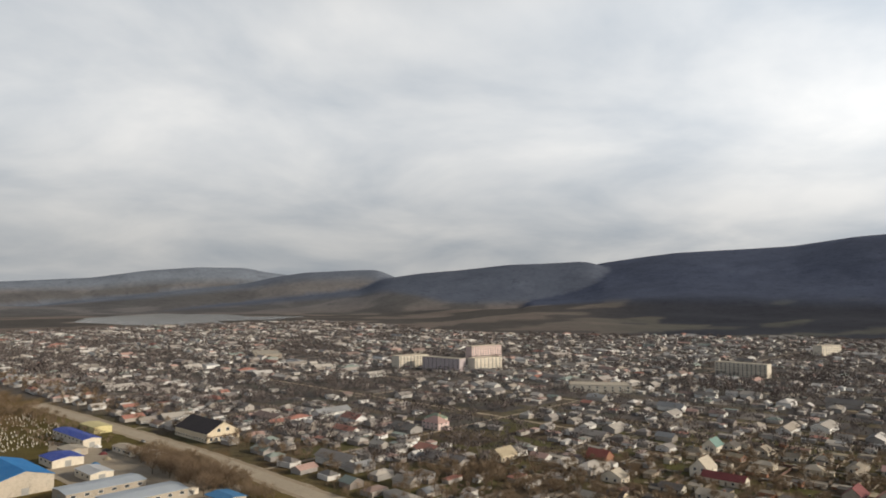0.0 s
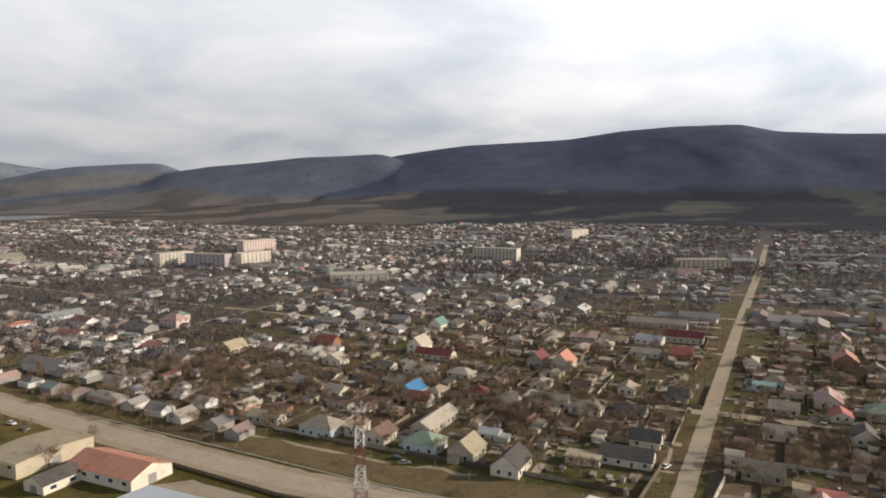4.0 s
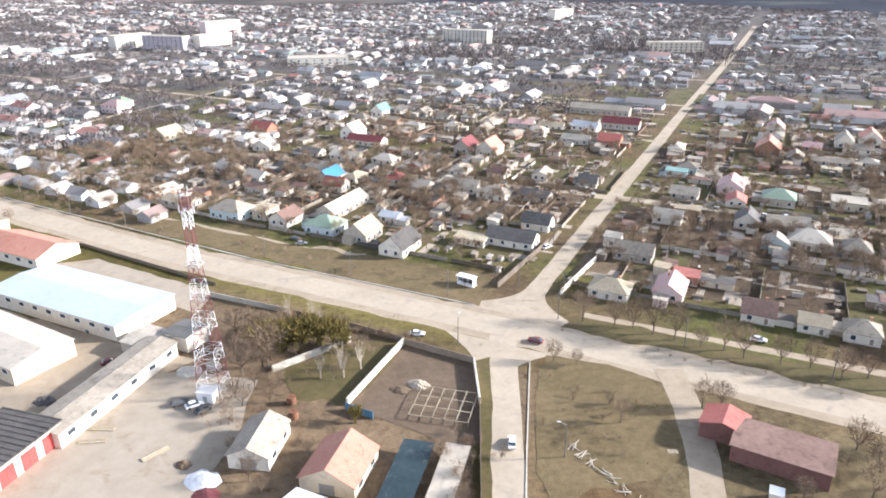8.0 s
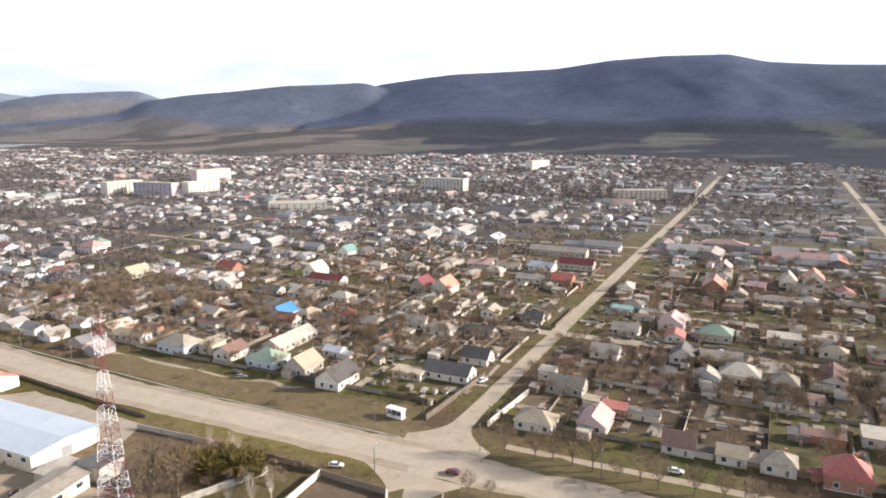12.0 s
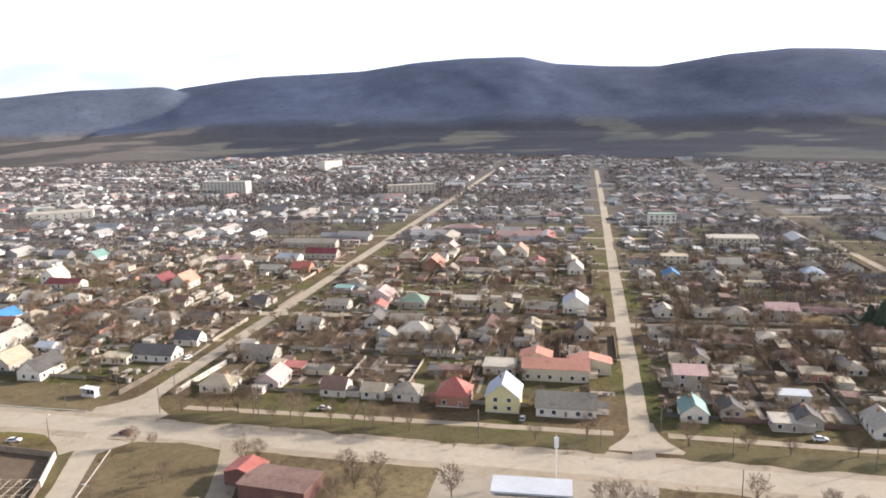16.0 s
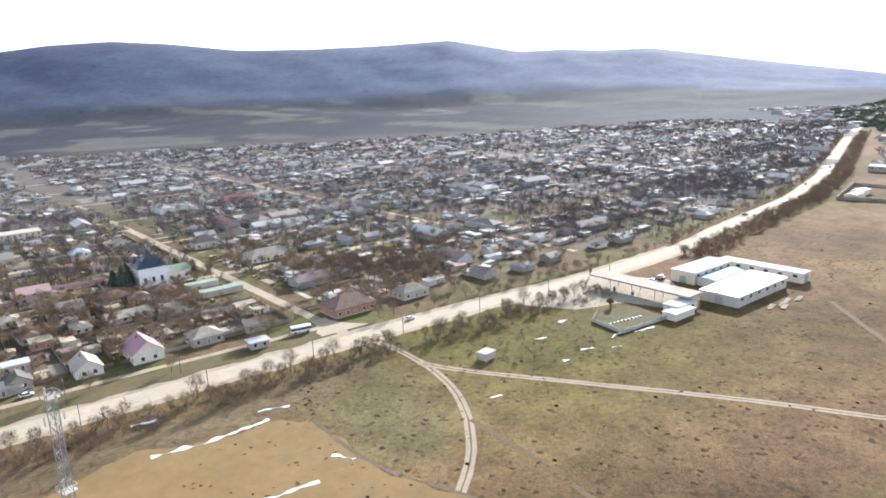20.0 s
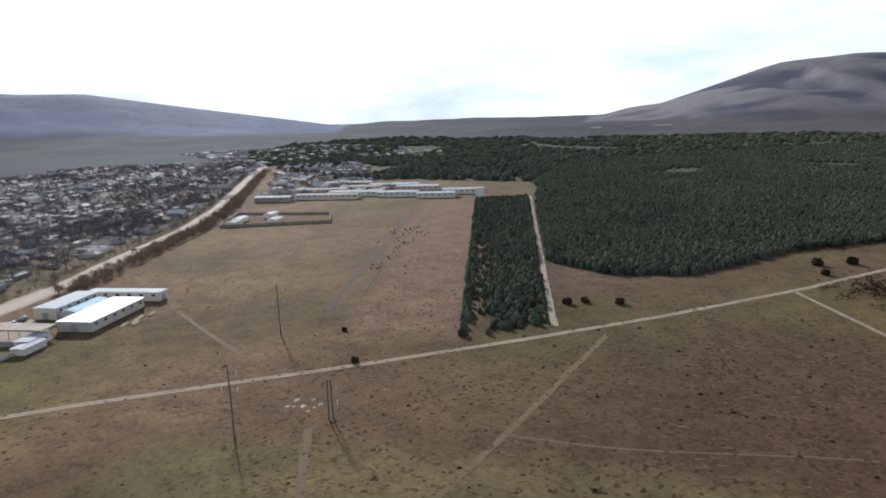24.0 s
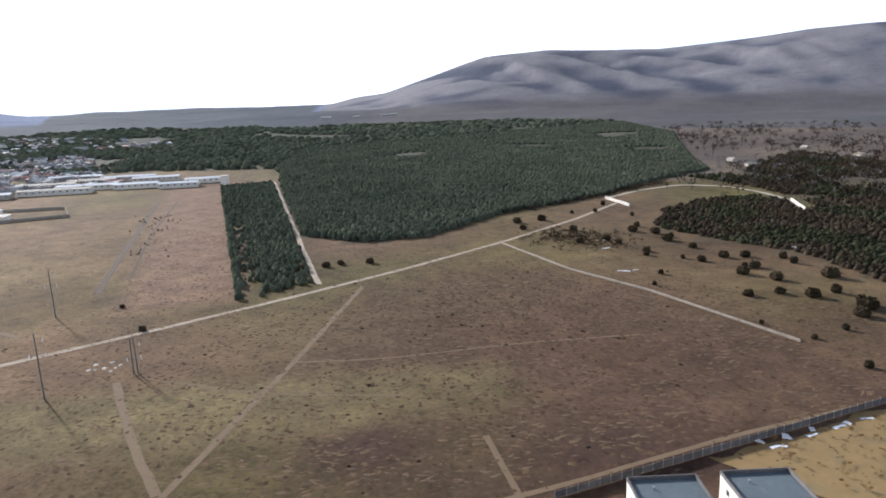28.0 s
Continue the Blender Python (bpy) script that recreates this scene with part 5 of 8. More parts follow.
joined("yard_paving", [(Shape().add([(-0.5, -0.5, 0), (0.5, -0.5, 0), (0.5, 0.5, 0), (-0.5, 0.5, 0)], [(0, 1, 2, 3)]), paving)], ["paving"], "worn concrete paths and yards between houses", "paving")
frontage = random.Random(77)
roadside_trees = []
u = -980.0
while u < -150:
    for off in (24, 44) if u < -300 else (24,):
        v = main_v(u) + off + frontage.uniform(-3, 4)
        if free(u, v, 7, LANDMARKS) and frontage.random() < 0.8:
            p, big = W(u, v), frontage.choice((1.0, 1.0, 1.3, 1.8))
            far_rows[frontage.choice(("gable", "gable", "hip"))].append((p.x, p.y, -0.05, radians(HEAD + frontage.choice((0, 90)) + frontage.uniform(-6, 6)), frontage.uniform(8, 11) * big, frontage.uniform(7, 9), frontage.uniform(2.5, 3.2)))
    for _ in range(7):
        roadside_trees.append((u + frontage.uniform(-9, 9), main_v(u) + frontage.uniform(15, 60), frontage.uniform(0.8, 1.5)))
    if u < -560 or -330 < u:
        for _ in range(4 if u < -560 else 1):
            roadside_trees.append((u + frontage.uniform(-9, 9), main_v(u) - frontage.uniform(12, 34), frontage.uniform(0.9, 1.8)))
    u += frontage.uniform(14, 22)
for _ in range(130):        # the wood behind the cemetery
    roadside_trees.append((frontage.uniform(-820, -625), frontage.uniform(-95, -8), frontage.uniform(1.1, 1.9)))
joined("far_houses", [(far_gable, far_rows["gable"]), (far_hip, far_rows["hip"]), (far_shed, far_rows["shed"])], ["far_wall", "far_roof"], "low houses and sheds across the distant town", "houses")


def shed(u, v, w, d, h, turn, rc, wc):
    q = lambda x: round(x)
    w, d = q(w), q(d)
    ob = thing("shed", stand(u, v, 0, turn), f"small {COLOUR_WORD[wc]} garden shed with a {COLOUR_WORD[rc]} lean-to roof", "shed", "garden sheds")
    h = round(h * 5) / 5
    part("wall", cached(("sw", w, d, h, wc), lambda: Shape().box(-w / 2, -d / 2, 0, w / 2, d / 2, h).mesh("wall", wc)), ob)
    part("roof", cached(("sr", w, d, h, rc), lambda: Shape().extrude([(-d / 2 - 0.25, h + 0.01), (d / 2 + 0.25, h + 0.35), (d / 2 + 0.25, h + 0.43), (-d / 2 - 0.25, h + 0.09)], -w / 2 - 0.25, w / 2 + 0.25).mesh("roof", rc)), ob)
    part("door", door_mesh(1.0, 1.85), ob, pose(0, -d / 2, 0.02))
    return ob


for row in near_sheds[:320]:
    shed(*row, rng.choice(("slate_grey", "slate_light", "slate_dark", "slate_beige", "roof_brown", "slate_dark", "slate_grey", "roof_brown")), rng.choice(("grey_wall", "white_wall", "brick_wall", "fence_wood", "beige_wall")))


def panel_run(length, h, thick=0.06, bay=2.5, bump=0.05):
    """A fence or wall run in one piece, thicker at its posts."""
    n = max(1, int(length / bay))
    front = []
    for i in range(n + 1):
        x = -length / 2 + i * length / n
        for dx, y in ((-0.08, 0), (-0.08, bump), (0.08, bump), (0.08, 0)):
            if -length / 2 <= x + dx <= length / 2:
                front.append((x + dx, thick / 2 + y))
    out = [(x, -y) for x, y in front] + [(x, y) for x, y in reversed(front)]
    k = len(out)
    m = len(front)
    s = Shape()
    vs = [(x, y, 0) for x, y in out] + [(x, y, h) for x, y in out]
    fs = [(i, (i + 1) % k, (i + 1) % k + k, i + k) for i in range(k)]
    fs += [(k + i, k + i + 1, k + k - 2 - i, k + k - 1 - i) for i in range(m - 1)]
    return s.add(vs, fs)


def fence_mesh(length, paint):
    return cached(("fence", length, paint), lambda: panel_run(length, 1.45).mesh("fence", paint))


for u, v, ln, turn in fences:
    if not free(u, v, 1.0, LANDMARKS) and turn:
        continue
    paint = rng.choice(("fence_wood", "fence_wood", "grey_wall", "roof_brown", "slate_dark", "slate_grey", "concrete", "fence_wood", "slate_grey", "slate_grey"))
    single("fence", fence_mesh(round(ln / 2) * 2, paint), stand(u, v, 0, turn), "panel fence between garden plots", "fence", "garden fences")

# ---- bare trees ----


def bare_tree(seed, height_m, spread, limbs, twigs, twig_w):
    """Trunk and crown of a leafless tree: bending limbs that fork, and fine twigs along the forks."""
    r = random.Random(seed)
    trunk, crown = Shape(), Shape()
    th = height_m * r.uniform(0.18, 0.26)
    trunk.rod((0, 0, -0.1), (0.05, 0.03, th), height_m * 0.024, height_m * 0.018, 6)
    for i in range(limbs):
        a = 2 * math.pi * (i + r.random() * 0.7) / limbs
        out, up = r.uniform(0.45, 0.95) * spread, (height_m - th) * r.uniform(0.55, 0.9)
        rad = height_m * 0.009
        pts = [Vector((0.05, 0.03, th * r.uniform(0.75, 1.0)))]
        for k in range(1, 4):
            f = k / 3
            pts.append(Vector((math.cos(a) * out * f ** 0.8, math.sin(a) * out * f ** 0.8, th + up * f)) + Vector((r.uniform(-1, 1), r.uniform(-1, 1), r.uniform(-1, 1))) * spread * 0.1)
        for k in range(3):
            crown.rod(pts[k], pts[k + 1], rad * (1 - 0.28 * k), rad * (0.72 - 0.24 * k), 3)
        for _ in range(4):
            k = r.choice((0, 1, 1, 2, 2))
            b0 = pts[k].lerp(pts[k + 1], r.random())
            d0 = (Vector((r.uniform(-1, 1), r.uniform(-1, 1), r.uniform(0.0, 1.1))) + (b0 - Vector((0, 0, b0.z))) * (0.5 / spread)).normalized() * spread * r.uniform(0.3, 0.5)
            crown.rod(b0, b0 + d0, rad * 0.4, rad * 0.2, 3)
            for _ in range(twigs // 3):
                b = b0 + d0 * r.uniform(0.1, 1.0)
                d = (d0.normalized() * 0.8 + Vector((r.uniform(-1, 1), r.uniform(-1, 1), r.uniform(-0.4, 1.0)))).normalized() * spread * r.uniform(0.15, 0.32)
                s = d.cross(Vector((r.uniform(-1, 1), r.uniform(-1, 1), 0.3))).normalized() * twig_w
                crown.add([b - s, b + s, b + d], [(0, 1, 2)])
    # a fine haze of twigs fills the round crown
    mid_z, rz = th + (height_m - th) * 0.52, (height_m - th) * 0.5
    for _ in range(limbs * twigs * 4):
        a, c, q = r.uniform(0, 6.283), r.uniform(-0.85, 1.0), r.uniform(0.25, 1.0) ** 0.6
        h = math.sqrt(max(0.0, 1 - c * c))
        lump = 0.82 + 0.3 * noise.noise(Vector((math.cos(a) * 1.7, math.sin(a) * 1.7, c * 1.7 + seed)))
        b = Vector((math.cos(a) * h * spread * q * lump, math.sin(a) * h * spread * q * lump, mid_z + c * rz * q * lump))
        d = ((b - Vector((0, 0, mid_z - rz * 0.6))).normalized() + Vector((r.uniform(-0.8, 0.8), r.uniform(-0.8, 0.8), r.uniform(-0.4, 0.8)))).normalized() * spread * r.uniform(0.14, 0.3)
        s = d.cross(Vector((r.uniform(-1, 1), r.uniform(-1, 1), 0.3))).normalized() * twig_w * 0.75
        crown.add([b - s, b + s, b + d], [(0, 1, 2)])
    return trunk, crown


TREE = [bare_tree(20 + i, 5.5 + i * 0.5, 2.5 + 0.14 * i, 8, 20, 0.045) for i in range(5)]


def tree(u, v, scale=1.0, label="leafless spreading tree with grey-brown twigs", category="tree", group="bare roadside trees", kindex=None, crown_mat="twigs"):
    i = rng.randrange(5) if kindex is None else kindex
    ob = thing("bare_tree", stand(u, v, 0, rng.uniform(0, 360)), label, category, group)
    ob.scale = (scale, scale, scale * rng.uniform(0.9, 1.15))
    part("trunk", cached(("trunk", i), lambda: TREE[i][0].mesh("trunk", "bark")), ob)
    part("crown", cached(("crown", i, crown_mat), lambda: TREE[i][1].mesh("crown", crown_mat)), ob)
    return ob


# joined bare trees of gardens


def bushy_tree(seed, height_m, spread, twigs, twig_w, limbs=True):
    """A cheaper leafless tree: trunk, a few limbs, and a haze of twigs in uneven lobes."""
    r = random.Random(seed)
    s = Shape()
    s.rod((0, 0, -0.1), (0, 0, height_m * 0.4), 0.14 if limbs else 0.2, 0.09, 4 if limbs else 3)
    lobes = [Vector((r.uniform(-0.55, 0.55) * spread, r.uniform(-0.55, 0.55) * spread, height_m * r.uniform(0.45, 0.78))) for _ in range(5)]
    if limbs:
        for q in lobes:
            s.rod((0, 0, height_m * 0.3), q, 0.08, 0.04, 3)
    for _ in range(twigs):
        q = r.choice(lobes)
        b = q + Vector((r.gauss(0, 0.24), r.gauss(0, 0.24), r.gauss(0, 0.16))) * spread
        d = (b - Vector((0, 0, height_m * 0.25))).normalized() + Vector((r.uniform(-0.8, 0.8), r.uniform(-0.8, 0.8), r.uniform(-0.3, 0.7)))
        d = d.normalized() * spread * r.uniform(0.3, 0.62)
        k = d.cross(Vector((r.uniform(-1, 1), r.uniform(-1, 1), r.uniform(-1, 1)))).normalized() * twig_w
        s.add([b - k, b + k, b + d], [(0, 1, 2)])
    return s, Shape()


mid = []
for i in range(4):
    a, b = bushy_tree(50 + i, 5.0, 2.5, 210, 0.045)
    a.add(b.v, b.f)
    mid.append(a)
crude = []
for i in range(3):
    a, b = bushy_tree(70 + i, 4.6, 2.9, 20, 0.30, False)
    a.add(b.v, b.f)
    crude.append(a)
fine = [bushy_tree(90 + i, 4.8, 2.7, 58, 0.10, False)[0] for i in range(3)]
mid_rows, crude_rows, fine_rows = [[] for _ in mid], [[] for _ in crude], [[] for _ in fine]
for u, v in garden:
    if not in_town(u, v) or not free(u, v, 1.0, LANDMARKS) or min(abs(u - s) for s in V_STREETS) < 6 or v > 260 and min(abs(u - s) for s in LONG_STREETS) < 11:
        continue
    p = W(u, v)
    s = rng.uniform(0.8, 1.6) if v < 330 else rng.uniform(0.75, 1.4)
    row = (p.x, p.y, 0, rng.uniform(0, 6.28), s, s, s * rng.uniform(0.85, 1.15))
    if math.hypot(p.x - 150, p.y - 10) < 420:
        mid_rows[rng.randrange(4)].append(row)
    else:
        r = math.hypot(p.x - 150, p.y - 10)
        if math.hypot(u - 430, v - 80) < 470:
            fine_rows[rng.randrange(3)].append(row)
            continue
        if r > 900:
            if rng.random() < 0.45:
                continue
            row = (*row[:4], row[4] * 1.5, row[5] * 1.5, row[6] * 1.2)
        crude_rows[rng.randrange(3)].append(row)
grove = random.Random(12)
placed = 0
while placed < 1500:        # the leafy quarter round the church
    u, v = grove.uniform(190, 760), grove.uniform(24, 420)
    if noise.noise(Vector((u / 60, v / 45, 2))) < grove.uniform(-0.5, 0.3) or not in_town(u, v - 12) or not free(u, v, 1.0, LANDMARKS) or min(abs(u - q) for q in V_STREETS) < 6:
        continue
    p, s = W(u, v), grove.uniform(1.0, 1.75)
    row = (p.x, p.y, 0, grove.uniform(0, 6.28), s, s, s * grove.uniform(0.8, 1.1))
    if u < 420 and v < 150:
        mid_rows[grove.randrange(4)].append(row)
    else:
        fine_rows[grove.randrange(3)].append(row)
    placed += 1
for u, v, s in roadside_trees:
    if free(u, v, 1.5, LANDMARKS):
        p = W(u, v)
        mid_rows[frontage.randrange(4)].append((p.x, p.y, 0, frontage.uniform(0, 6.28), s, s, s * 1.1))
for u0, u1, v0, v1, count in ((-160, -70, 590, 690, 90), (-330, -190, 470, 560, 110), (-260, -180, 620, 700, 60), (-420, -380, 640, 700, 30), (-20, 20, 560, 660, 30)):
    for _ in range(count):
        p, s = W(rng.uniform(u0, u1), rng.uniform(v0, v1)), rng.uniform(1.5, 2.4)
        crude_rows[rng.randrange(3)].append((p.x, p.y, 0, rng.uniform(0, 6), s * 0.8, s * 0.8, s * 1.2))
for x, y in garden_far:
    s = rng.uniform(0.9, 1.5)
    crude_rows[rng.randrange(3)].append((x, y, 0, rng.uniform(0, 6), s, s, s))
joined("garden_trees", list(zip(mid, mid_rows)), ["twigs_many"], "leafless fruit trees in the gardens", "trees")
joined("town_trees", list(zip(fine, fine_rows)), ["twigs_far"], "leafless grey-brown trees between houses", "trees")
joined("far_trees", list(zip(crude, crude_rows)), ["twigs_far"], "leafless trees across the distant town", "trees")

# ---- pine wood ----


def conifer(seed, layers=6, points=7, dome=False):
    """A unit evergreen, 1 high: jagged layers round a trunk; dome: a rounded pine or bush, else a spire."""
    r = random.Random(seed)
    s = Shape()
    s.rod((0, 0, -0.02), (0, 0, 0.3), 0.03, 0.025, 4)
    for k in range(layers):
        f = k / layers
        z0 = (0.12 if dome else 0.1) + (0.66 if dome else 0.8) * f
        z1 = min(1.0, z0 + (0.24 if dome else 0.34))
        rad = 0.44 * math.sqrt(1 - (f * 1.0 - 0.18) ** 2) * (1 - 0.35 * f) if dome else 0.34 * (1 - f) ** 0.75 + 0.04
        c = (r.uniform(-0.06, 0.06), r.uniform(-0.06, 0.06), z1 + r.uniform(-0.05, 0.03))
        vs, n = [c], points * 2
        for i in range(n):
            a = math.pi * i / points + k
            q = rad * (r.uniform(0.8, 1.2) if i % 2 == 0 else r.uniform(0.5, 0.8))
            vs.append((q * math.cos(a), q * math.sin(a), z0 + (0.0 if i % 2 == 0 else 0.07) + r.uniform(-0.05, 0.05)))
        s.add(vs, [(0, 1 + i, 1 + (i + 1) % n) for i in range(n)])
    return s


def pine_crown(seed, points=7):
    """A unit young pine, 1 high and 1 wide: a lumpy rounded crown down to the ground."""
    r = random.Random(seed)
    vs, fs = [], []
    for rad, z in ((0.48, 0.05), (0.40, 0.55)):
        for i in range(points):
            a = 2 * math.pi * (i + r.uniform(-0.3, 0.3)) / points
            q = rad * r.uniform(0.7, 1.25)
            vs.append((q * math.cos(a), q * math.sin(a), z + r.uniform(-0.1, 0.1)))
    vs.append((r.uniform(-0.1, 0.1), r.uniform(-0.1, 0.1), 1.0))
    fs += [(i, (i + 1) % points, points + (i + 1) % points, points + i) for i in range(points)]
    fs += [(points + i, points + (i + 1) % points, 2 * points) for i in range(points)]
    return Shape().add(vs, fs)


def juniper_crown():
    """A squat rounded bush with a lumpy outline, 1 high and 1 wide."""
    r = random.Random(15)
    vs, n = [], 10
    for rad, z in ((0.36, -0.04), (0.50, 0.28), (0.46, 0.58), (0.27, 0.86)):
        for i in range(n):
            a = 2 * math.pi * (i + r.uniform(-0.3, 0.3)) / n
            q = rad * r.uniform(0.74, 1.2)
            vs.append((q * math.cos(a), q * math.sin(a), z + r.uniform(-0.08, 0.08)))
    vs.append((0.04, -0.03, 1.0))
    fs = [(k * n + i, k * n + (i + 1) % n, (k + 1) * n + (i + 1) % n, (k + 1) * n + i) for k in range(3) for i in range(n)]
    fs += [(3 * n + i, 3 * n + (i + 1) % n, 4 * n) for i in range(n)]
    s = Shape().add(vs, fs)
    for _ in range(90):         # shoots that break the outline
        a, z = r.uniform(0, 2 * math.pi), r.uniform(0.05, 0.95)
        rad = 0.46 * math.sqrt(max(0.05, 1 - (z - 0.3) ** 2 * 1.9))
        d = Vector((math.cos(a), math.sin(a), r.uniform(0.2, 1.1))).normalized() * r.uniform(0.14, 0.3)
        b = Vector((math.cos(a) * rad, math.sin(a) * rad, z)) - d * 0.3
        k = d.cross(Vector((r.uniform(-1, 1), r.uniform(-1, 1), r.uniform(-1, 1)))).normalized() * 0.07
        s.add([b - k, b + k, b + d], [(0, 1, 2)])
    return s.mesh("crown", "juniper")


pine_near = [pine_crown(80 + i, 8) for i in range(4)]
pine_far = [pine_crown(90 + i, 5) for i in range(3)]
near_rows, far_p = [[] for _ in pine_near], [[] for _ in pine_far]
STRIP = [(328.5, -346), (325, -386), (668, -640), (692, -595)]
for i in range(190):
    for j in range(21):
        f, g = (i + rng.uniform(-0.35, 0.35)) / 190, (j + rng.uniform(-0.3, 0.3)) / 20
        thin = 0.55 * smooth01((0.42 - g) / 0.2) * smooth01((g - 0.04) / 0.06) * smooth01((0.75 - f) / 0.4) + 0.3 * max(0, noise.noise(Vector((f * 24, g * 3.5, 1.0))))
        if rng.random() < 0.16 + thin + 0.4 * max(0, 0.14 - f) / 0.14:
            continue
        x = (328.5 + (692 - 328.5) * f) * (1 - g) + (325 + (668 - 325) * f) * g
        y = (-346 + (-595 + 346) * f) * (1 - g) + (-386 + (-640 + 386) * f) * g
        h = rng.uniform(1.5, 4.2) * (1 - 0.35 * thin)
        near_rows[rng.randrange(4)].append((x, y, 0, rng.uniform(0, 6), h * 0.95, h * 0.95, h))
tries = 0
while tries < 200000:
    tries += 1
    x, y = rng.uniform(290, 980), rng.uniform(-1750, -460)
    if not inside((x, y), PINES) or (x - 325) * -0.595 + (y + 386) * -0.803 < 6.5:
        continue
    r = math.hypot(x - 85, y + 190)
    if rng.random() > min(1.0, (560 / r) ** 1.7) or noise.noise(Vector((x / 130, y / 130, 6))) > rng.uniform(0.34, 0.55):
        continue
    big = 1.0 if r < 600 else min(1.8, r / 600)
    h = rng.uniform(2.8, 4.8) * (1 + 0.25 * noise.noise(Vector((x / 60, y / 60, 2))))
    wide = rng.uniform(2.6, 4.2) * big
    row = (x, y, 0, rng.uniform(0, 6), wide, wide, h)
    if r < 470:
        near_rows[rng.randrange(4)].append((x, y, 0, rng.uniform(0, 6), h * 0.9, h * 0.9, h))
    else:
        far_p[rng.randrange(3)].append(row)
far_w = [[] for _ in pine_far]
tries = 0
while tries < 26000:
    tries += 1
    x, y = rng.uniform(770, 2200), rng.uniform(-2300, -550)
    if not inside((x, y), FARWOOD) or rng.random() > (900 / math.hypot(x - 85, y + 190)) ** 2 * 1.1:
        continue
    if noise.noise(Vector((x / 330, y / 160, 3))) > rng.uniform(0.15, 0.4):
        continue
    b = math.hypot(x - 85, y + 190) / 560
    h = rng.uniform(5, 8)
    far_w[rng.randrange(3)].append((x, y, height(x, y), rng.uniform(0, 6), h * 0.9 * b, h * 0.9 * b, h))
joined("distant_wood", list(zip(pine_far, far_w)), ["pine"], "distant dark pine wood below the hills", "trees", smooth=True)
wood_rows, brown_rows = [[] for _ in range(3)], [[] for _ in range(3)]
for _ in range(24000):
    x, y = rng.uniform(-60, 292), rng.uniform(-1105, -515)
    if inside((x, y), WOOD) or inside((x, y), BACKWOOD) and noise.noise(Vector((x / 60, y / 60, 9))) < rng.uniform(-0.1, 0.5):
        h = rng.uniform(1.9, 3.6) * (1.0 if y > -760 else 1.35)
        (brown_rows if noise.noise(Vector((x / 45, y / 45, 2))) > rng.uniform(-0.25, 0.15) else wood_rows)[rng.randrange(3)].append((x, y, 0, rng.uniform(0, 6), h * 1.15, h * 1.15, h * 0.85))
scrub = [[] for _ in crude]
for _ in range(2600):
    x, y = rng.uniform(-250, 560), rng.uniform(-1650, -700)
    if not inside((x, y), PINES) and not inside((x, y), WOOD) and math.degrees(math.atan2(x - 115, -(y + 80))) < 36 and rng.random() < 0.5 + noise.noise(Vector((x / 120, y / 120, 1))):
        q = rng.uniform(0.8, 1.9)
        scrub[rng.randrange(3)].append((x, y, 0, rng.uniform(0, 6), q * 1.3, q * 1.3, q))
joined("far_scrub", list(zip(crude, scrub)), ["oak_scrub"], "brown leafless scrub below the far slope", "bushes")
joined("oak_wood", list(zip(pine_far, brown_rows)), ["oak_scrub"], "low brown leafless oak wood on the far slope", "trees", smooth=True)
joined("juniper_wood", list(zip(pine_far, wood_rows)), ["dark_evergreen"], "low dark wood on the far slope", "trees", smooth=True)
joined("pine_plantation", list(zip(pine_near, near_rows)), ["pine"], "dense dark green young pines in rows", "trees", smooth=True)
joined("pine_wood", list(zip(pine_far, far_p)), ["pine"], "dense dark green pine wood", "trees", smooth=True)

# ---- big buildings of the town ----


def block(u, v, w, d, storeys, wc, rc, label, turn=0.0, name="apartment_block", category="building", bays=None, band=True):
    """A slab building: walls, flat roof with a parapet, rows of windows on each side, balconies as bands."""
    TAKEN.append((u, v, w * 0.5))
    ob = thing(name, stand(u, v, 0, turn), label, category, "large buildings of the town")
    h = storeys * 3.0 + 0.6
    part("wall", Shape().box(-w / 2, -d / 2, -0.2, w / 2, d / 2, h).mesh("wall", wc), ob)
    s = Shape().box(-w / 2 - 0.15, -d / 2 - 0.15, h, w / 2 + 0.15, d / 2 + 0.15, h + 0.15)
    for x0, y0, x1, y1 in ((-w / 2, -d / 2, w / 2, -d / 2 + 0.3), (-w / 2, d / 2 - 0.3, w / 2, d / 2), (-w / 2, -d / 2 + 0.3, -w / 2 + 0.3, d / 2 - 0.3), (w / 2 - 0.3, -d / 2 + 0.3, w / 2, d / 2 - 0.3)):
        s.box(x0, y0, h + 0.15, x1, y1, h + 0.6)
    part("roof", s.mesh("roof", rc), ob)
    bays = bays or int(w / 4)
    wm = window_mesh(1.8, 1.5)
    for st in range(storeys):
        for i in range(bays):
            x = (i + 0.5) * w / bays - w / 2
            for side in (-1, 1):
                part("window", wm, ob, pose(x, side * d / 2, 1.1 + st * 3.0, 0, 0, 0 if side < 0 else 180))
        if band and st:
            part("balcony", cached(("bal", w, st % 1), lambda: Shape().box(-w / 2 + 1, -1.1, 0, w / 2 - 1, 0, 0.12).box(-w / 2 + 1, -1.1, 0.12, w / 2 - 1, -1.0, 0.95).mesh("balcony", "white_wall")), ob, pose(0, -d / 2, st * 3.0 + 0.1))
    return ob


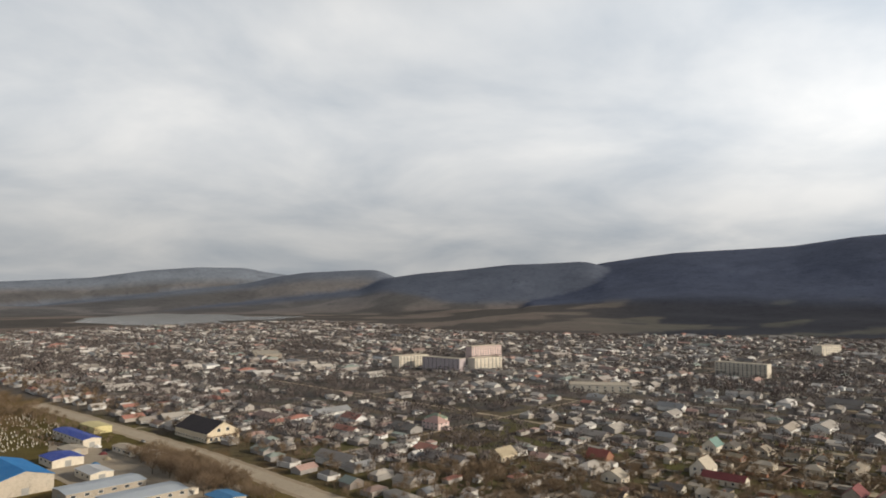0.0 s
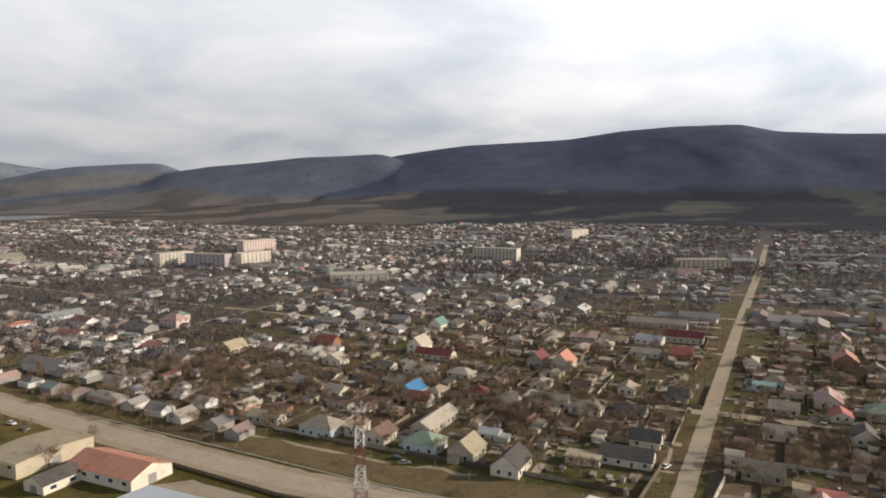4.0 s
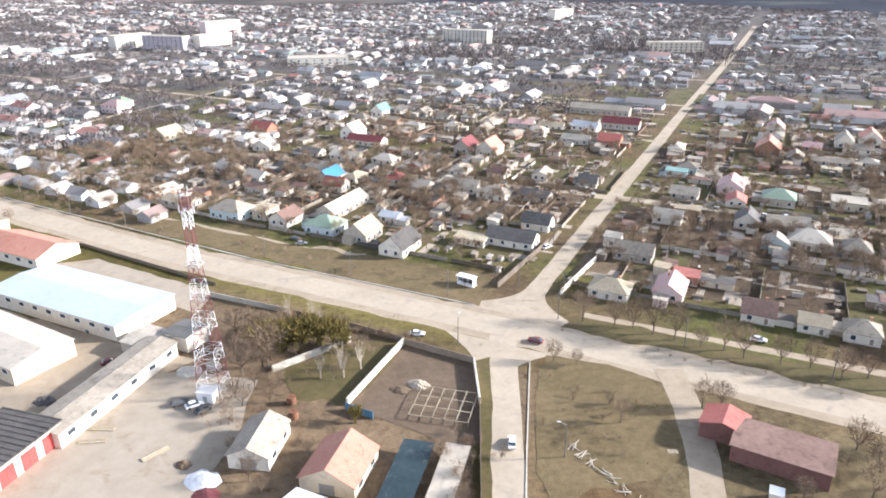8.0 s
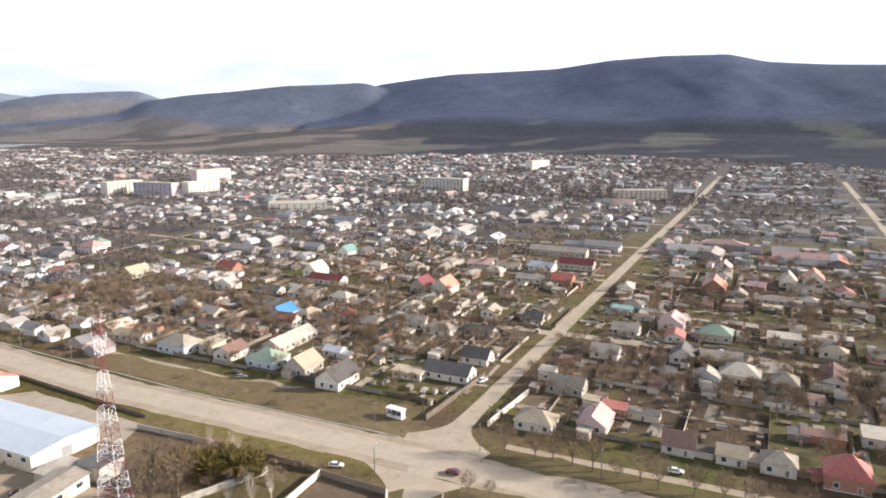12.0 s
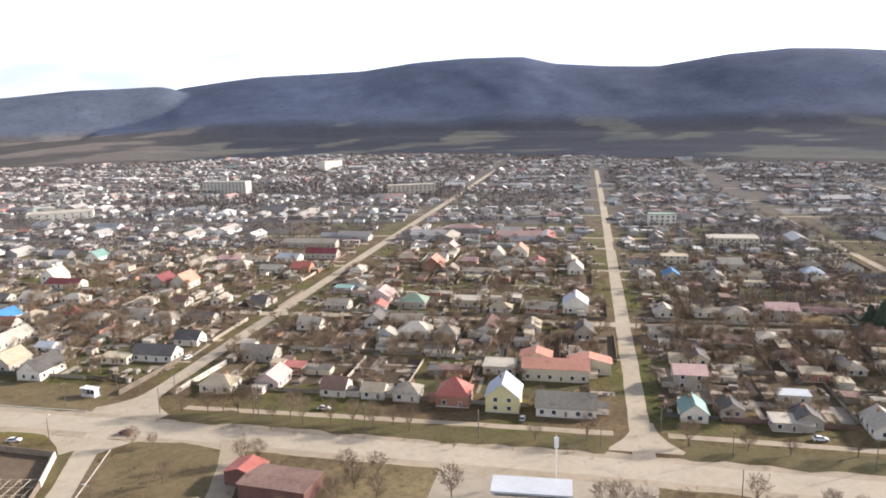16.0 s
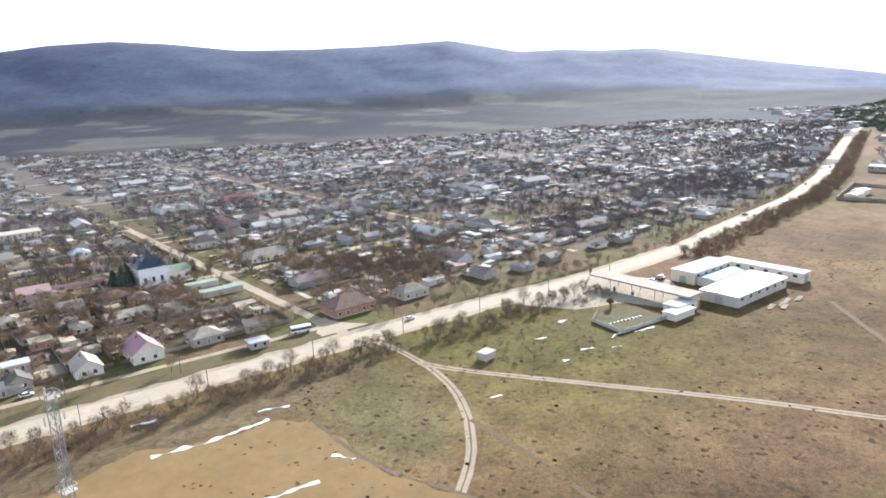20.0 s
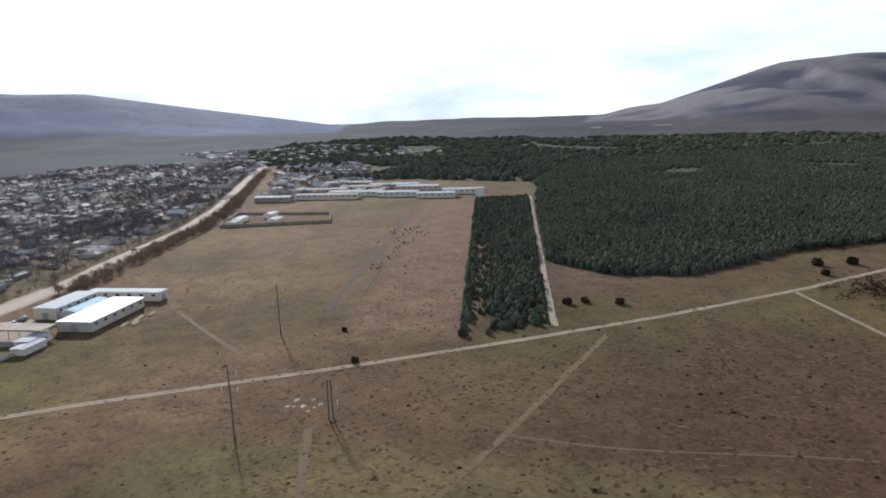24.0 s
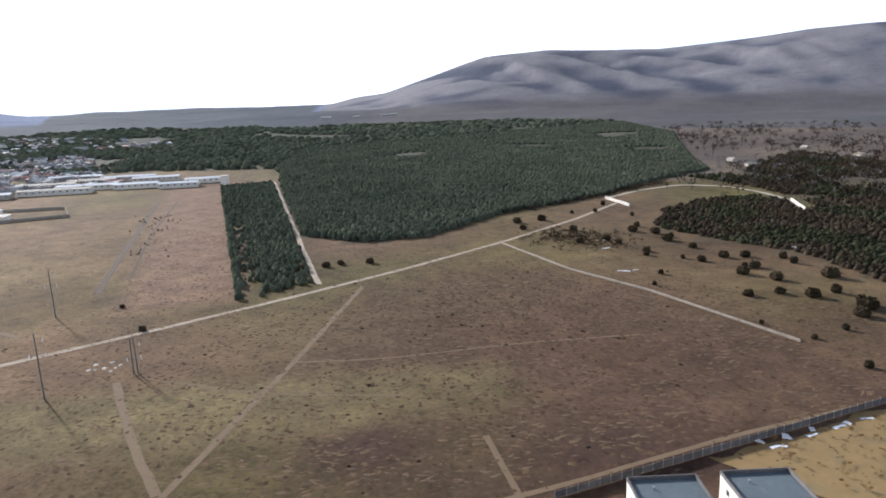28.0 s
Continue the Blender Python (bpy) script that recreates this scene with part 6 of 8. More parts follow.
block(-664, 455, 48, 16, 5, "pale_stone", "slate_light", "five-storey white apartment block with balconies", turn=81, bays=9)
block(-610, 460, 58, 14, 5, "shaded_wall", "slate_light", "five-storey apartment block with its shade in a mauve-grey wall colour", turn=6, bays=9, band=False)
block(-572, 496, 46, 14, 5, "pale_stone", "slate_light", "five-storey white apartment block beside a shade-toned one", turn=81, bays=7)
block(-672, 620, 60, 14, 6, "pink_wall", "slate_light", "long pink apartment block behind the others", turn=81, bays=12, band=False)
block(-307, 655, 60, 16, 5, "pale_stone", "slate_light", "five-storey pale slab building with long window bands", bays=12)
block(-56, 640, 58, 15, 4, "beige_wall", "slate_light", "four-storey beige school building among poplars", turn=23, bays=11)
block(-306, 1040, 46, 16, 5, "white_wall", "slate_light", "white five-storey building at the edge of the town", turn=67, bays=7, band=False)
block(-227, 499, 50, 16, 1, "white_wall", "slate_light", "long low hall with a pale flat roof", turn=25, name="hall", bays=9, band=False)
block(-372, 430, 60, 28, 2, "white_wall", "slate_light", "large pale market hall with a flat roof", turn=35, name="hall", bays=8, band=False)
block(-925, 410, 70, 40, 2, "grey_wall", "slate_light", "wide flat-roofed hall in the far town", turn=-30, name="hall", bays=8, band=False)
block(215, 420, 22, 14, 3, "white_wall", "roof_green", "white three-storey building with a pale green roof", name="civic_building", bays=5, band=False)

# ---- church ----


def church(u, v):
    ob = thing("church", stand(u, v) @ Matrix.Diagonal((1.15, 1.15, 1.1, 1)), "white church with a dark blue-grey pyramid roof and cupola", "church")
    part("wall", Shape().box(-6, -6, -0.1, 6, 6, 9).mesh("wall", "white_paint"), ob)
    s = Shape()
    s.add([(-6.6, -6.6, 9), (6.6, -6.6, 9), (6.6, 6.6, 9), (-6.6, 6.6, 9), (-2, -2, 13), (2, -2, 13), (2, 2, 13), (-2, 2, 13)], [(3, 2, 1, 0), (0, 1, 5, 4), (1, 2, 6, 5), (2, 3, 7, 6), (3, 0, 4, 7), (4, 5, 6, 7)])
    s.add([(-1.9, -1.9, 13.02), (1.9, -1.9, 13.02), (1.9, 1.9, 13.02), (-1.9, 1.9, 13.02), (0, 0, 17.6)], [(3, 2, 1, 0), (0, 1, 4), (1, 2, 4), (2, 3, 4), (3, 0, 4)])
    for x, y in ((-4.5, -4.5), (4.5, -4.5), (4.5, 4.5), (-4.5, 4.5)):
        s.add([(x - 1.2, y - 1.2, 10.0), (x + 1.2, y - 1.2, 10.0), (x + 1.2, y + 1.2, 10.0), (x - 1.2, y + 1.2, 10.0), (x, y, 13.2)], [(3, 2, 1, 0), (0, 1, 4), (1, 2, 4), (2, 3, 4), (3, 0, 4)])
    part("roof", s.mesh("roof", "roof_church"), ob)
    part("spire", Shape().rod((0, 0, 17.3), (0, 0, 19.2), 0.08, 0.05).box(-0.5, -0.05, 18.4, 0.5, 0.05, 18.55).mesh("spire", "pale_metal"), ob)
    annex = part("annex", Shape().gable_walls(11, 8, 5, 2).mesh("annex", "white_wall"), ob, pose(11.6, 0, 0))
    part("annex_roof", Shape().gable_roof(11, 8, 5, 2).mesh("annex_roof", "roof_green"), annex)
    for side in (-1, 1):
        for x in (-3.6, 0, 3.6):
            w = part("window", window_mesh(1.3, 2.6), ob, pose(x, side * 6, 2.0, 0, 0, 0 if side < 0 else 180))
        for y in (-3.6, 0, 3.6):
            part("window", window_mesh(1.3, 2.6), ob, pose(side * 6, y, 2.0, 0, 0, -90 if side < 0 else 90))
        for x in (-3.5, 0, 3.5):
            part("window", window_mesh(1.3, 1.4), annex, pose(x, side * 4, 1.4, 0, 0, 0 if side < 0 else 180))


church(292, 135)
spruce = conifer(5, 9, 9)


def evergreen(u, v, h, wide=1.0, mat="spruce_leaf", label="tall dark evergreen tree beside a building", name="evergreen_tree"):
    ob = thing(name, stand(u, v, 0, rng.uniform(0, 360)), label, "tree", "evergreens")
    ob.scale = (h * wide, h * wide, h)
    part("crown", cached(("spruce", mat), lambda: spruce.mesh("crown", mat)), ob)
    part("trunk", cached("strunk", lambda: Shape().rod((0, 0, -0.01), (0, 0, 0.5), 0.03, 0.02, 6).mesh("trunk", "bark")), ob)


for u, v, h in ((279, 134, 13), (282, 141, 12), (275, 138, 10), (301, 118, 5), (309, 146, 9), (316, 140, 8)):
    evergreen(u, v, h, 1.15)
patch("court", [(246, 140), (262, 138), (264, 151), (248, 153)], "ochre_soil", 0.05, "orange sand court behind a wall")
single("court_wall", Shape().box(-20, -0.2, 0, 20, 0.2, 2.4).mesh("court_wall", "roof_pink"), stand(258, 158, 0, -4), "long pale pink wall behind the sand court", "wall")

# ---- depot and works south of the highway ----


def hall(u, v, w, d, h, rise, rc, wc, label, along="u", turn=0.0, wins=True, name="warehouse", fascia=None):
    TAKEN.append((u, v, max(w, d) / 2))
    ob = thing(name, stand(u, v, 0, turn + (90 if along == "v" else 0)), label, "building", "works buildings")
    part("wall", Shape().gable_walls(w, d, h, rise).mesh("wall", wc), ob)
    part("roof", Shape().gable_roof(w, d, h, rise, 0.4, 0.16).mesh("roof", rc), ob)
    if fascia:
        for side in (-1, 1):
            part("fascia", Shape().box(-w / 2 - 0.4, -0.08, h - 0.9, w / 2 + 0.4, 0.08, h - 0.05).mesh("fascia", fascia), ob, pose(0, side * (d / 2 + 0.1), 0), "yellow painted fascia board")
    if wins:
        wm = window_mesh(2.2, 1.3)
        n = max(2, int(w / 6))
        for i in range(n):
            x = (i + 0.5) * w / n - w / 2
            for side in (-1, 1):
                part("window", wm, ob, pose(x, side * d / 2, h - 2.2, 0, 0, 0 if side < 0 else 180))
        for side in (-1, 1):
            part("gate", cached(("gate", round(min(h - 0.6, 3.4), 1)), lambda: Shape().box(-1.7, -0.06, 0, 1.7, 0.05, min(h - 0.6, 3.4)).mesh("gate", "grey_metal")), ob, pose(side * w / 2, 0, 0.02, 0, 0, 90 * side))
    return ob


hall(-123, -48, 55, 22, 5.0, 0.9, "roof_paleblue", "white_wall", "big warehouse with a pale blue metal roof")
hall(-119, -76, 38, 17, 5.0, 1.6, "slate_light", "beige_wall", "cream workshop with a pale slate roof", turn=-4)
hall(-177, -27, 32, 17, 4.0, 3.0, "roof_orange", "white_wall", "low building with an orange-red metal roof")
hall(-190, -42, 14, 10, 3.2, 2.4, "slate_dark", "white_wall", "white house with a dark gable roof beside the works", along="v")
hall(-215, -30, 20, 30, 5.5, 1.0, "slate_beige", "beige_wall", "yellow-trimmed shop building with a flat roof", along="u", fascia="yellow_wall")
hall(-212, -62, 30, 10, 4, 1.5, "slate_grey", "white_wall", "long white outbuilding beside a shop", along="u")
hall(-76, -78, 41, 9.5, 4.0, 0.9, "slate_grey", "white_wall", "long low white building with a grey slate roof", along="v", turn=9)
hall(-84, -57, 12, 10, 3.2, 0.6, "slate_light", "grey_wall", "small flat grey annex of the works", wins=False)
hall(-77, -51, 8, 8, 4.6, 0.4, "tarmac", "pale_stone", "small pale block with a tarred roof", wins=False)
hall(-28.5, -79, 13, 9, 3.4, 2.2, "slate_grey", "white_wall", "small white house with a grey slate roof", along="v", turn=18, name="small_house")
hall(-8.5, -78, 13, 12, 3.2, 3.2, "roof_orange", "beige_wall", "beige house with a faded orange tile roof", along="v", turn=10, name="small_house")
hall(3, -97, 26, 14, 5, 1.2, "roof_white", "white_wall", "hall with a white metal roof", along="u")
hall(73.5, -34.5, 19, 11, 4.0, 0.3, "roof_brown", "brick_dark", "low brick building with a dull brown-purple roof", turn=-5, wins=False)
hall(61.5, -30, 7.5, 9, 3.8, 1.4, "roof_red", "brick_dark", "red-roofed annex of a brick building", along="v", turn=-5, wins=False)


def garage(u, v):
    ob = thing("garage", stand(u, v, 0, 99), "white garage block with red doors and a dark ribbed roof", "garage")
    part("wall", Shape().box(-12, -8, -0.1, 12, 8, 5).mesh("wall", "white_wall"), ob)
    r = Shape().box(-12.4, -8.4, 5.0, 12.4, 8.4, 5.25)
    roof = part("roof", r.mesh("roof", "slate_dark"), ob)
    for i in range(16):
        part("roof_rib", cached("grib", lambda: Shape().box(0, -8.3, 5.245, 0.35, 8.3, 5.42).mesh("roof_rib", "slate_dark")), roof, pose(-12 + i * 1.6, 0, 0))
    for x in (-8.4, -2.8, 2.8, 8.4):
        part("garage_door", cached("gdoor", lambda: Shape().box(-1.9, -0.1, 0, 1.9, 0.05, 4.0).box(-0.04, -0.14, 0.05, 0.04, -0.1, 3.95).mesh("garage_door", "red_paint")), ob, pose(x, -8, 0.02), "red metal garage door")


garage(-76.5, -108)

# walls round the plots
def wall_line(name, a, b, h, mat, label, thick=0.3, world_xy=False, caps=0.0):
    p, q = (Vector((*a, 0)), Vector((*b, 0))) if world_xy else (W(*a), W(*b))
    ln = (q - p).length
    s = panel_run(ln, h, thick, 3.0, 0.06 + caps)
    ob = new(name, s.mesh(name, mat))
    ob.matrix_basis = Matrix.Translation((p + q) / 2) @ Matrix.Rotation(math.atan2(q.y - p.y, q.x - p.x), 4, 'Z')
    return tagged(ob, label, "wall" if "wall" in name else "fence", "walls and fences")


wall_line("plot_wall", (-20.5, -57), (-22.2, -26), 2.0, "pale_stone", "pale block wall round a plot", 0.5)
wall_line("plot_wall", (-22.2, -26), (-0.5, -27), 2.0, "fence_wood", "dark plank fence round a plot", 0.15)
wall_line("plot_wall", (-0.5, -27), (8, -43), 2.0, "pale_stone", "pale block wall round a plot", 0.4)
wall_line("plot_wall", (8, -43), (25, -82), 2.0, "fence_wood", "dark plank fence along the side road", 0.15)
wall_line("plot_wall", (-46, -53), (-36, -31), 2.0, "concrete", "concrete wall of a green plot", 0.3)
wall_line("plot_wall", (-50, -24), (-22.5, -25), 1.8, "fence_wood", "dark fence along the highway", 0.15)
wall_line("plot_wall", (-92, -26), (-62, -24.5), 1.7, "concrete", "pale concrete wall along the highway", 0.2)
wall_line("plot_wall", (-61, -24.5), (-51, -24.2), 1.5, "fence_wood", "dark fence along the highway", 0.2)
wall_line("blue_fence", (-20, -58.5), (-12, -59), 2.0, "blue_paint", "blue sheet-metal fence of a yard", 0.1)
for nm, u, v, w, d, mt, lb in (("yard_canopy", 5, -74, 7, 20, "canopy_blue", "dull dark blue sheet canopy over a narrow yard"), ("yard_canopy", 13, -71, 5.5, 19, "slate_light", "long grey sheet canopy over stored goods")):
    cv = thing(nm, stand(u, v, 0, 12), lb, "canopy", "yard canopies")
    part("roof", Shape().extrude([(-d / 2, 2.3), (d / 2, 2.5), (d / 2, 2.58), (-d / 2, 2.38)], -w / 2, w / 2).mesh("roof", mt), cv)
    for x in (-w / 2 + 0.2, w / 2 - 0.2):
        for y in (-d / 2 + 0.3, 0, d / 2 - 0.3):
            part("post", cached("ypost", lambda: Shape().rod((0, 0, -0.1), (0, 0, 2.35), 0.07, n=5).mesh("post", "grey_metal")), cv, pose(x, y, 0))
wall_line("highway_fence", (-170, -13), (-96, -19), 1.2, "fence_wood", "low dark fence beside the highway", 0.15)
wall_line("kerb", (12.5, -20), (24.5, -56), 0.18, "concrete", "low concrete kerb of the side road", 0.3)
wall_line("kerb", (24.5, -56), (37, -92), 0.18, "concrete", "low concrete kerb of the side road", 0.3)
wall_line("street_wall", (8, 22), (12, 62), 2.0, "pale_stone", "pale wall along the straight street", 0.3)
wall_line("street_wall", (-12, 18), (-9, 62), 2.0, "fence_wood", "grey plank fence along the straight street", 0.3)
for a, b in (((-250, 12), (-180, 8)), ((-180, 8), (-100, 3.5)), ((-100, 3.5), (-14, 4))):
    wall_line("highway_kerb", a, b, 0.22, "concrete", "long low parapet beside the highway", 0.4)


def frame_house(u, v):
    ob = thing("greenhouse_frame", stand(u, v, 0, 12), "bare timber frames of dismantled greenhouses", "frame")
    for i in range(4):
        for j in range(6):
            part("post", cached("gpost", lambda: Shape().rod((0, 0, -0.1), (0, 0, 1.2), 0.07, n=4).mesh("post", "slate_beige")), ob, pose(-7 + j * 2.8, -6 + i * 4, 0))
    for i in range(4):
        part("rail", cached("grail", lambda: Shape().box(-7.1, -0.08, 1.15, 7.1, 0.08, 1.3).mesh("rail", "slate_beige")), ob, pose(0, -6 + i * 4, 0))
    for j in range(6):
        part("beam", cached("gbeam", lambda: Shape().box(-0.08, -6.1, 1.3, 0.08, 6.1, 1.42).mesh("beam", "slate_beige")), ob, pose(-7 + j * 2.8, 0, 0))


frame_house(1.0, -48)

# ---- lattice towers ----


def lattice(u=None, v=None, xy=None, h=50, w0=7.0, w1=1.6, n=9, colours=("red_paint", "white_paint"), label="", legs=4, rod=0.16, taper=0.75, crown=True):
    base = W(u, v) if xy is None else Vector((*xy, 0))
    ob = thing("lattice_tower", pose(*base, 0, 0, HEAD + 20), label, "tower", "lattice towers")
    width = lambda z: w0 + (w1 - w0) * min(1.0, z / (h * taper))
    corner = lambda i, z: Vector((math.cos(math.pi * 2 * (i + 0.5) / legs), math.sin(math.pi * 2 * (i + 0.5) / legs), 0)) * (width(z) * 0.707) + Vector((0, 0, z))
    for k in range(n):
        z0, z1 = h * k / n, h * (k + 1) / n
        zm = (z0 + z1) / 2
        colour = colours[k % len(colours)]
        bar = lambda kind, a, b, r, n: part(kind, Shape().rod(a, b, r, n=n).mesh(kind, colour), ob)
        for i in range(legs):
            j = (i + 1) % legs
            bar("leg", corner(i, z0 - (0.2 if k == 0 else 0)), corner(i, z1), rod * 1.3, 4)
            for za, zb in ((z0, zm), (zm, z1)):
                bar("brace", corner(i, za), corner(j, zb), rod * 0.7, 3)
                bar("brace", corner(j, za), corner(i, zb), rod * 0.7, 3)
            bar("cross_bar", corner(i, z1), corner(j, z1), rod * 0.8, 3)
            bar("cross_bar", corner(i, zm), corner(j, zm), rod * 0.6, 3)
    if crown:
        for zp in (h * 0.66, h * 0.985):
            q = width(zp) * 0.5 + 0.45
            s = Shape().box(-q, -q, zp, q, q, zp + 0.12)
            for a, b in (((-q, -q), (q, -q)), ((q, -q), (q, q)), ((q, q), (-q, q)), ((-q, q), (-q, -q))):
                s.rod((*a, zp + 1.1), (*b, zp + 1.1), 0.06, n=3)
                s.rod((*a, zp), (*a, zp + 1.1), 0.06, n=3)
            part("platform", s.mesh("platform", "concrete"), ob)
        for i in range(4):
            a = i * math.pi / 2
            q = w1 * 0.5 + 0.9
            part("antenna", cached("ant", lambda: Shape().box(-0.16, -0.1, 0, 0.12, 0.08, 1.7).mesh("antenna", "pale_metal")), ob, pose(q * math.cos(a), q * math.sin(a), h - (1 if i % 2 else 5), 0, 0, math.degrees(a) + 90))
    return ob


lattice(-53.3, -66.2, h=52, w0=6.2, w1=1.7, n=12, rod=0.06, colours=("white_paint", "roof_maroon"), label="tall red and white lattice radio tower with platforms")
lattice(xy=(232.4, -77.5), h=50, w0=2.6, w1=1.3, n=10, colours=("grey_metal",), label="slim grey lattice mast with panel antennas", legs=3, rod=0.07)
cab = thing("equipment_cabin", stand(-52.3, -69.5, 0, 20), "small white equipment cabin under the tower", "cabin")
part("body", Shape().box(-2, -1.6, 0, 2, 1.6, 2.9).mesh("body", "white_paint"), cab)
part("roof", Shape().box(-2.2, -1.8, 2.9, 2.2, 1.8, 3.05).mesh("roof", "pale_metal"), cab)
part("door", door_mesh(1.0, 2.05, "grey_metal"), cab, pose(0, -1.6, 0.02))

# ---- filling station ----


def station():
    ob = thing("fuel_canopy", stand(449, -56, 0, 0), "long grey canopy of a filling station on slim posts", "canopy")
    part("roof", Shape().extrude([(-26, 4.6), (26, 4.6), (26, 5.3), (-26, 5.3)], -5, 5).mesh("roof", "slate_grey"), ob)
    for y in (-20, -8, 4, 16):
        for x in (-3, 3):
            part("post", cached("cpost", lambda: Shape().rod((0, 0, -0.1), (0, 0, 4.6), 0.18, n=8).mesh("post", "grey_metal")), ob, pose(x, y, 0))
    for y in (2, 12):
        p = thing("fuel_pump", stand(444, -56 + y), "green and white fuel pump on an island", "pump", "fuel pumps")
        part("body", cached("pump", lambda: Shape().box(-0.5, -0.35, 0.15, 0.5, 0.35, 1.9).mesh("body", "green_paint")), p)
        part("head", cached("pumph", lambda: Shape().box(-0.55, -0.4, 1.9, 0.55, 0.4, 2.3).mesh("head", "white_paint")), p)
        part("island", cached("pumpi", lambda: Shape().box(-0.9, -2, 0, 0.9, 2, 0.15).mesh("island", "concrete")), p)
    hall(441, -80, 13, 7, 3.4, 0.15, "roof_white", "white_wall", "small white shop of the filling station", name="shop")
    hall(434, -84, 13, 6, 2.8, 0.3, "roof_white", "white_wall", "low white storage box beside the shop", wins=False, name="shop")
    # white here also puts the sun's glint on the metal into the colour
    hall(479, -86, 41, 17, 4.6, 0.15, "white_paint", "concrete", "large hall with a pale roof, whitened for sun glint", turn=1)
    hall(491, -58, 31, 12, 5.6, 0.15, "roof_white", "beige_wall", "two-storey beige workshop with a pale roof")
    hall(489, -69, 24, 9, 3.6, 0.8, "roof_azure", "white_wall", "lean-to with a bright blue metal roof", wins=False)
    hall(513, -76, 41, 7, 4.6, 0.15, "roof_white", "pale_stone", "long white back building with a pale roof", along="v")
    for a, b in (((405, -64.5), (402.5, -80.8)), ((402.5, -80.8), (427.8, -82.6)), ((405, -64.5), (416, -58))):
        wall_line("lawn_fence", a, b, 1.5, "concrete", "pale board fence round a lawn", 0.12, caps=0.07)
    for i, (u, v) in enumerate(((469, -103.5), (475, -105), (481, -104), (487, -106), (473, -107))):
        stack = thing("beam_stack", stand(u, v, 0, 14), "low stack of pale beams on the grass", "stack", "beam stacks")
        for k in range(4):
            part("beam", cached("sbeam", lambda: Shape().rod((-3.5, 0, 0.25), (3.5, 0, 0.25), 0.25, n=7).mesh("beam", "slate_beige")), stack, pose(0, k * 0.5 - 0.7, 0))
    for i in range(9):
        single("white_stone", cached("wstone", lambda: Shape().box(-0.45, -0.3, -0.05, 0.45, 0.3, 0.4).mesh("white_stone", "white_paint")), stand(408 + i * 1.9, -71 - i * 0.35, 0, i * 13), "whitewashed stone edging a lawn", "stone", "stones on the lawn")
    sg = thing("price_sign", stand(456, -19.5), "tall dark price sign of the filling station", "sign")
    part("post", Shape().box(-0.2, -0.2, -0.1, 0.2, 0.2, 6.5).mesh("post", "grey_metal"), sg)
    part("board", Shape().box(-1.0, -0.3, 2.0, 1.0, -0.2, 6.2).mesh("board", "slate_dark"), sg)


station()
# petrol station roof near the second street
kiosk = thing("roadside_station", stand(138.5, -33, 0, 2), "roadside station with a pale blue-white flat canopy", "building")
part("wall", Shape().box(-9, -9, 0, 9, 1, 4.2).mesh("wall", "white_wall"), kiosk)
part("roof", Shape().box(-10, -1, 4.6, 10, 7, 5.1).mesh("roof", "roof_white"), kiosk)
part("rear_roof", Shape().box(-9.3, -9.3, 4.2, 9.3, -1.1, 4.45).mesh("rear_roof", "slate_grey"), kiosk)
for x in (-9, -3, 3, 9):
    part("post", cached("kpost", lambda: Shape().rod((0, 0, -0.1), (0, 0, 4.6), 0.15, n=8).mesh("post", "white_paint")), kiosk, pose(x, 6.4, 0))
part("mast", Shape().rod((0, 0, -0.1), (0, 0, 12.0), 0.16, 0.12, n=8).box(-0.6, -0.1, 8.5, 0.6, 0.1, 11.5).mesh("mast", "white_paint"), kiosk, pose(6, 17, 0))

# ---- new white house by the fence, flat dark roofs ----
for x, y in ((109.2, -293.3), (93.4, -307.2)):
    ob = thing("flat_roof_house", pose(x, y, 0, 0, 0, 39.4), "new white house with a dark flat roof and parapet", "house", "white flat-roofed houses")
    part("wall", Shape().box(-7.6, -7, 0, 7.6, 7, 6.6).mesh("wall", "white_wall"), ob)
    part("roof", Shape().box(-7.6, -7, 6.6, 7.6, 7, 6.7).mesh("roof", "flat_roof"), ob)
    r = Shape()
    for x0, y0, x1, y1 in ((-7.7, -7.1, 7.7, -6.8), (-7.7, 6.8, 7.7, 7.1), (-7.7, -6.8, -7.4, 6.8), (7.4, -6.8, 7.7, 6.8)):
        r.box(x0, y0, 6.7, x1, y1, 7.5)
    # slate tone puts the dark shadow of the inner faces into the parapet
    part("parapet", r.mesh("parapet", "slate_dark"), ob, None, "dark parapet, inner shadow put into its colour")
    part("roof_vent", cached("rvent", lambda: Shape().rod((0, 0, 6.7), (0, 0, 7.4), 0.25, n=8).mesh("roof_vent", "grey_metal")), ob, pose(3, -3, 0))
    openings(ob, 15.2, 14, 6.6, 2, pitch=4.5)

# white wall lines in the steppe
wall_line("stone_wall", (288, -505), (225.5, -471), 0.9, "dry_stone", "long low tan dry-stone wall in grass", 0.5, True)
wall_line("stone_wall", (225.5, -471), (178, -455.5), 0.9, "dry_stone", "long low tan dry-stone wall in grass", 0.5, True)
wall_line("stone_wall", (178, -455.5), (110, -422.3), 0.9, "dry_stone", "long low tan dry-stone wall in grass", 0.5, True)
wall_line("stone_wall", (306, -685), (275, -660), 2.2, "pale_stone", "short white wall by a track", 0.6, True)
wall_line("stone_wall", (178.6, -734), (161.6, -696), 2.2, "pale_stone", "short white wall by a wood", 0.6, True)
ribbon("hill_track", [(306, -690), (300, -740), (280, -785), (240, -790), (205, -765), (178, -734), (160, -694)], 4.2, "yard_dust", 0.05, "pale chalky track round a low hill", 0.4, world_xy=True)
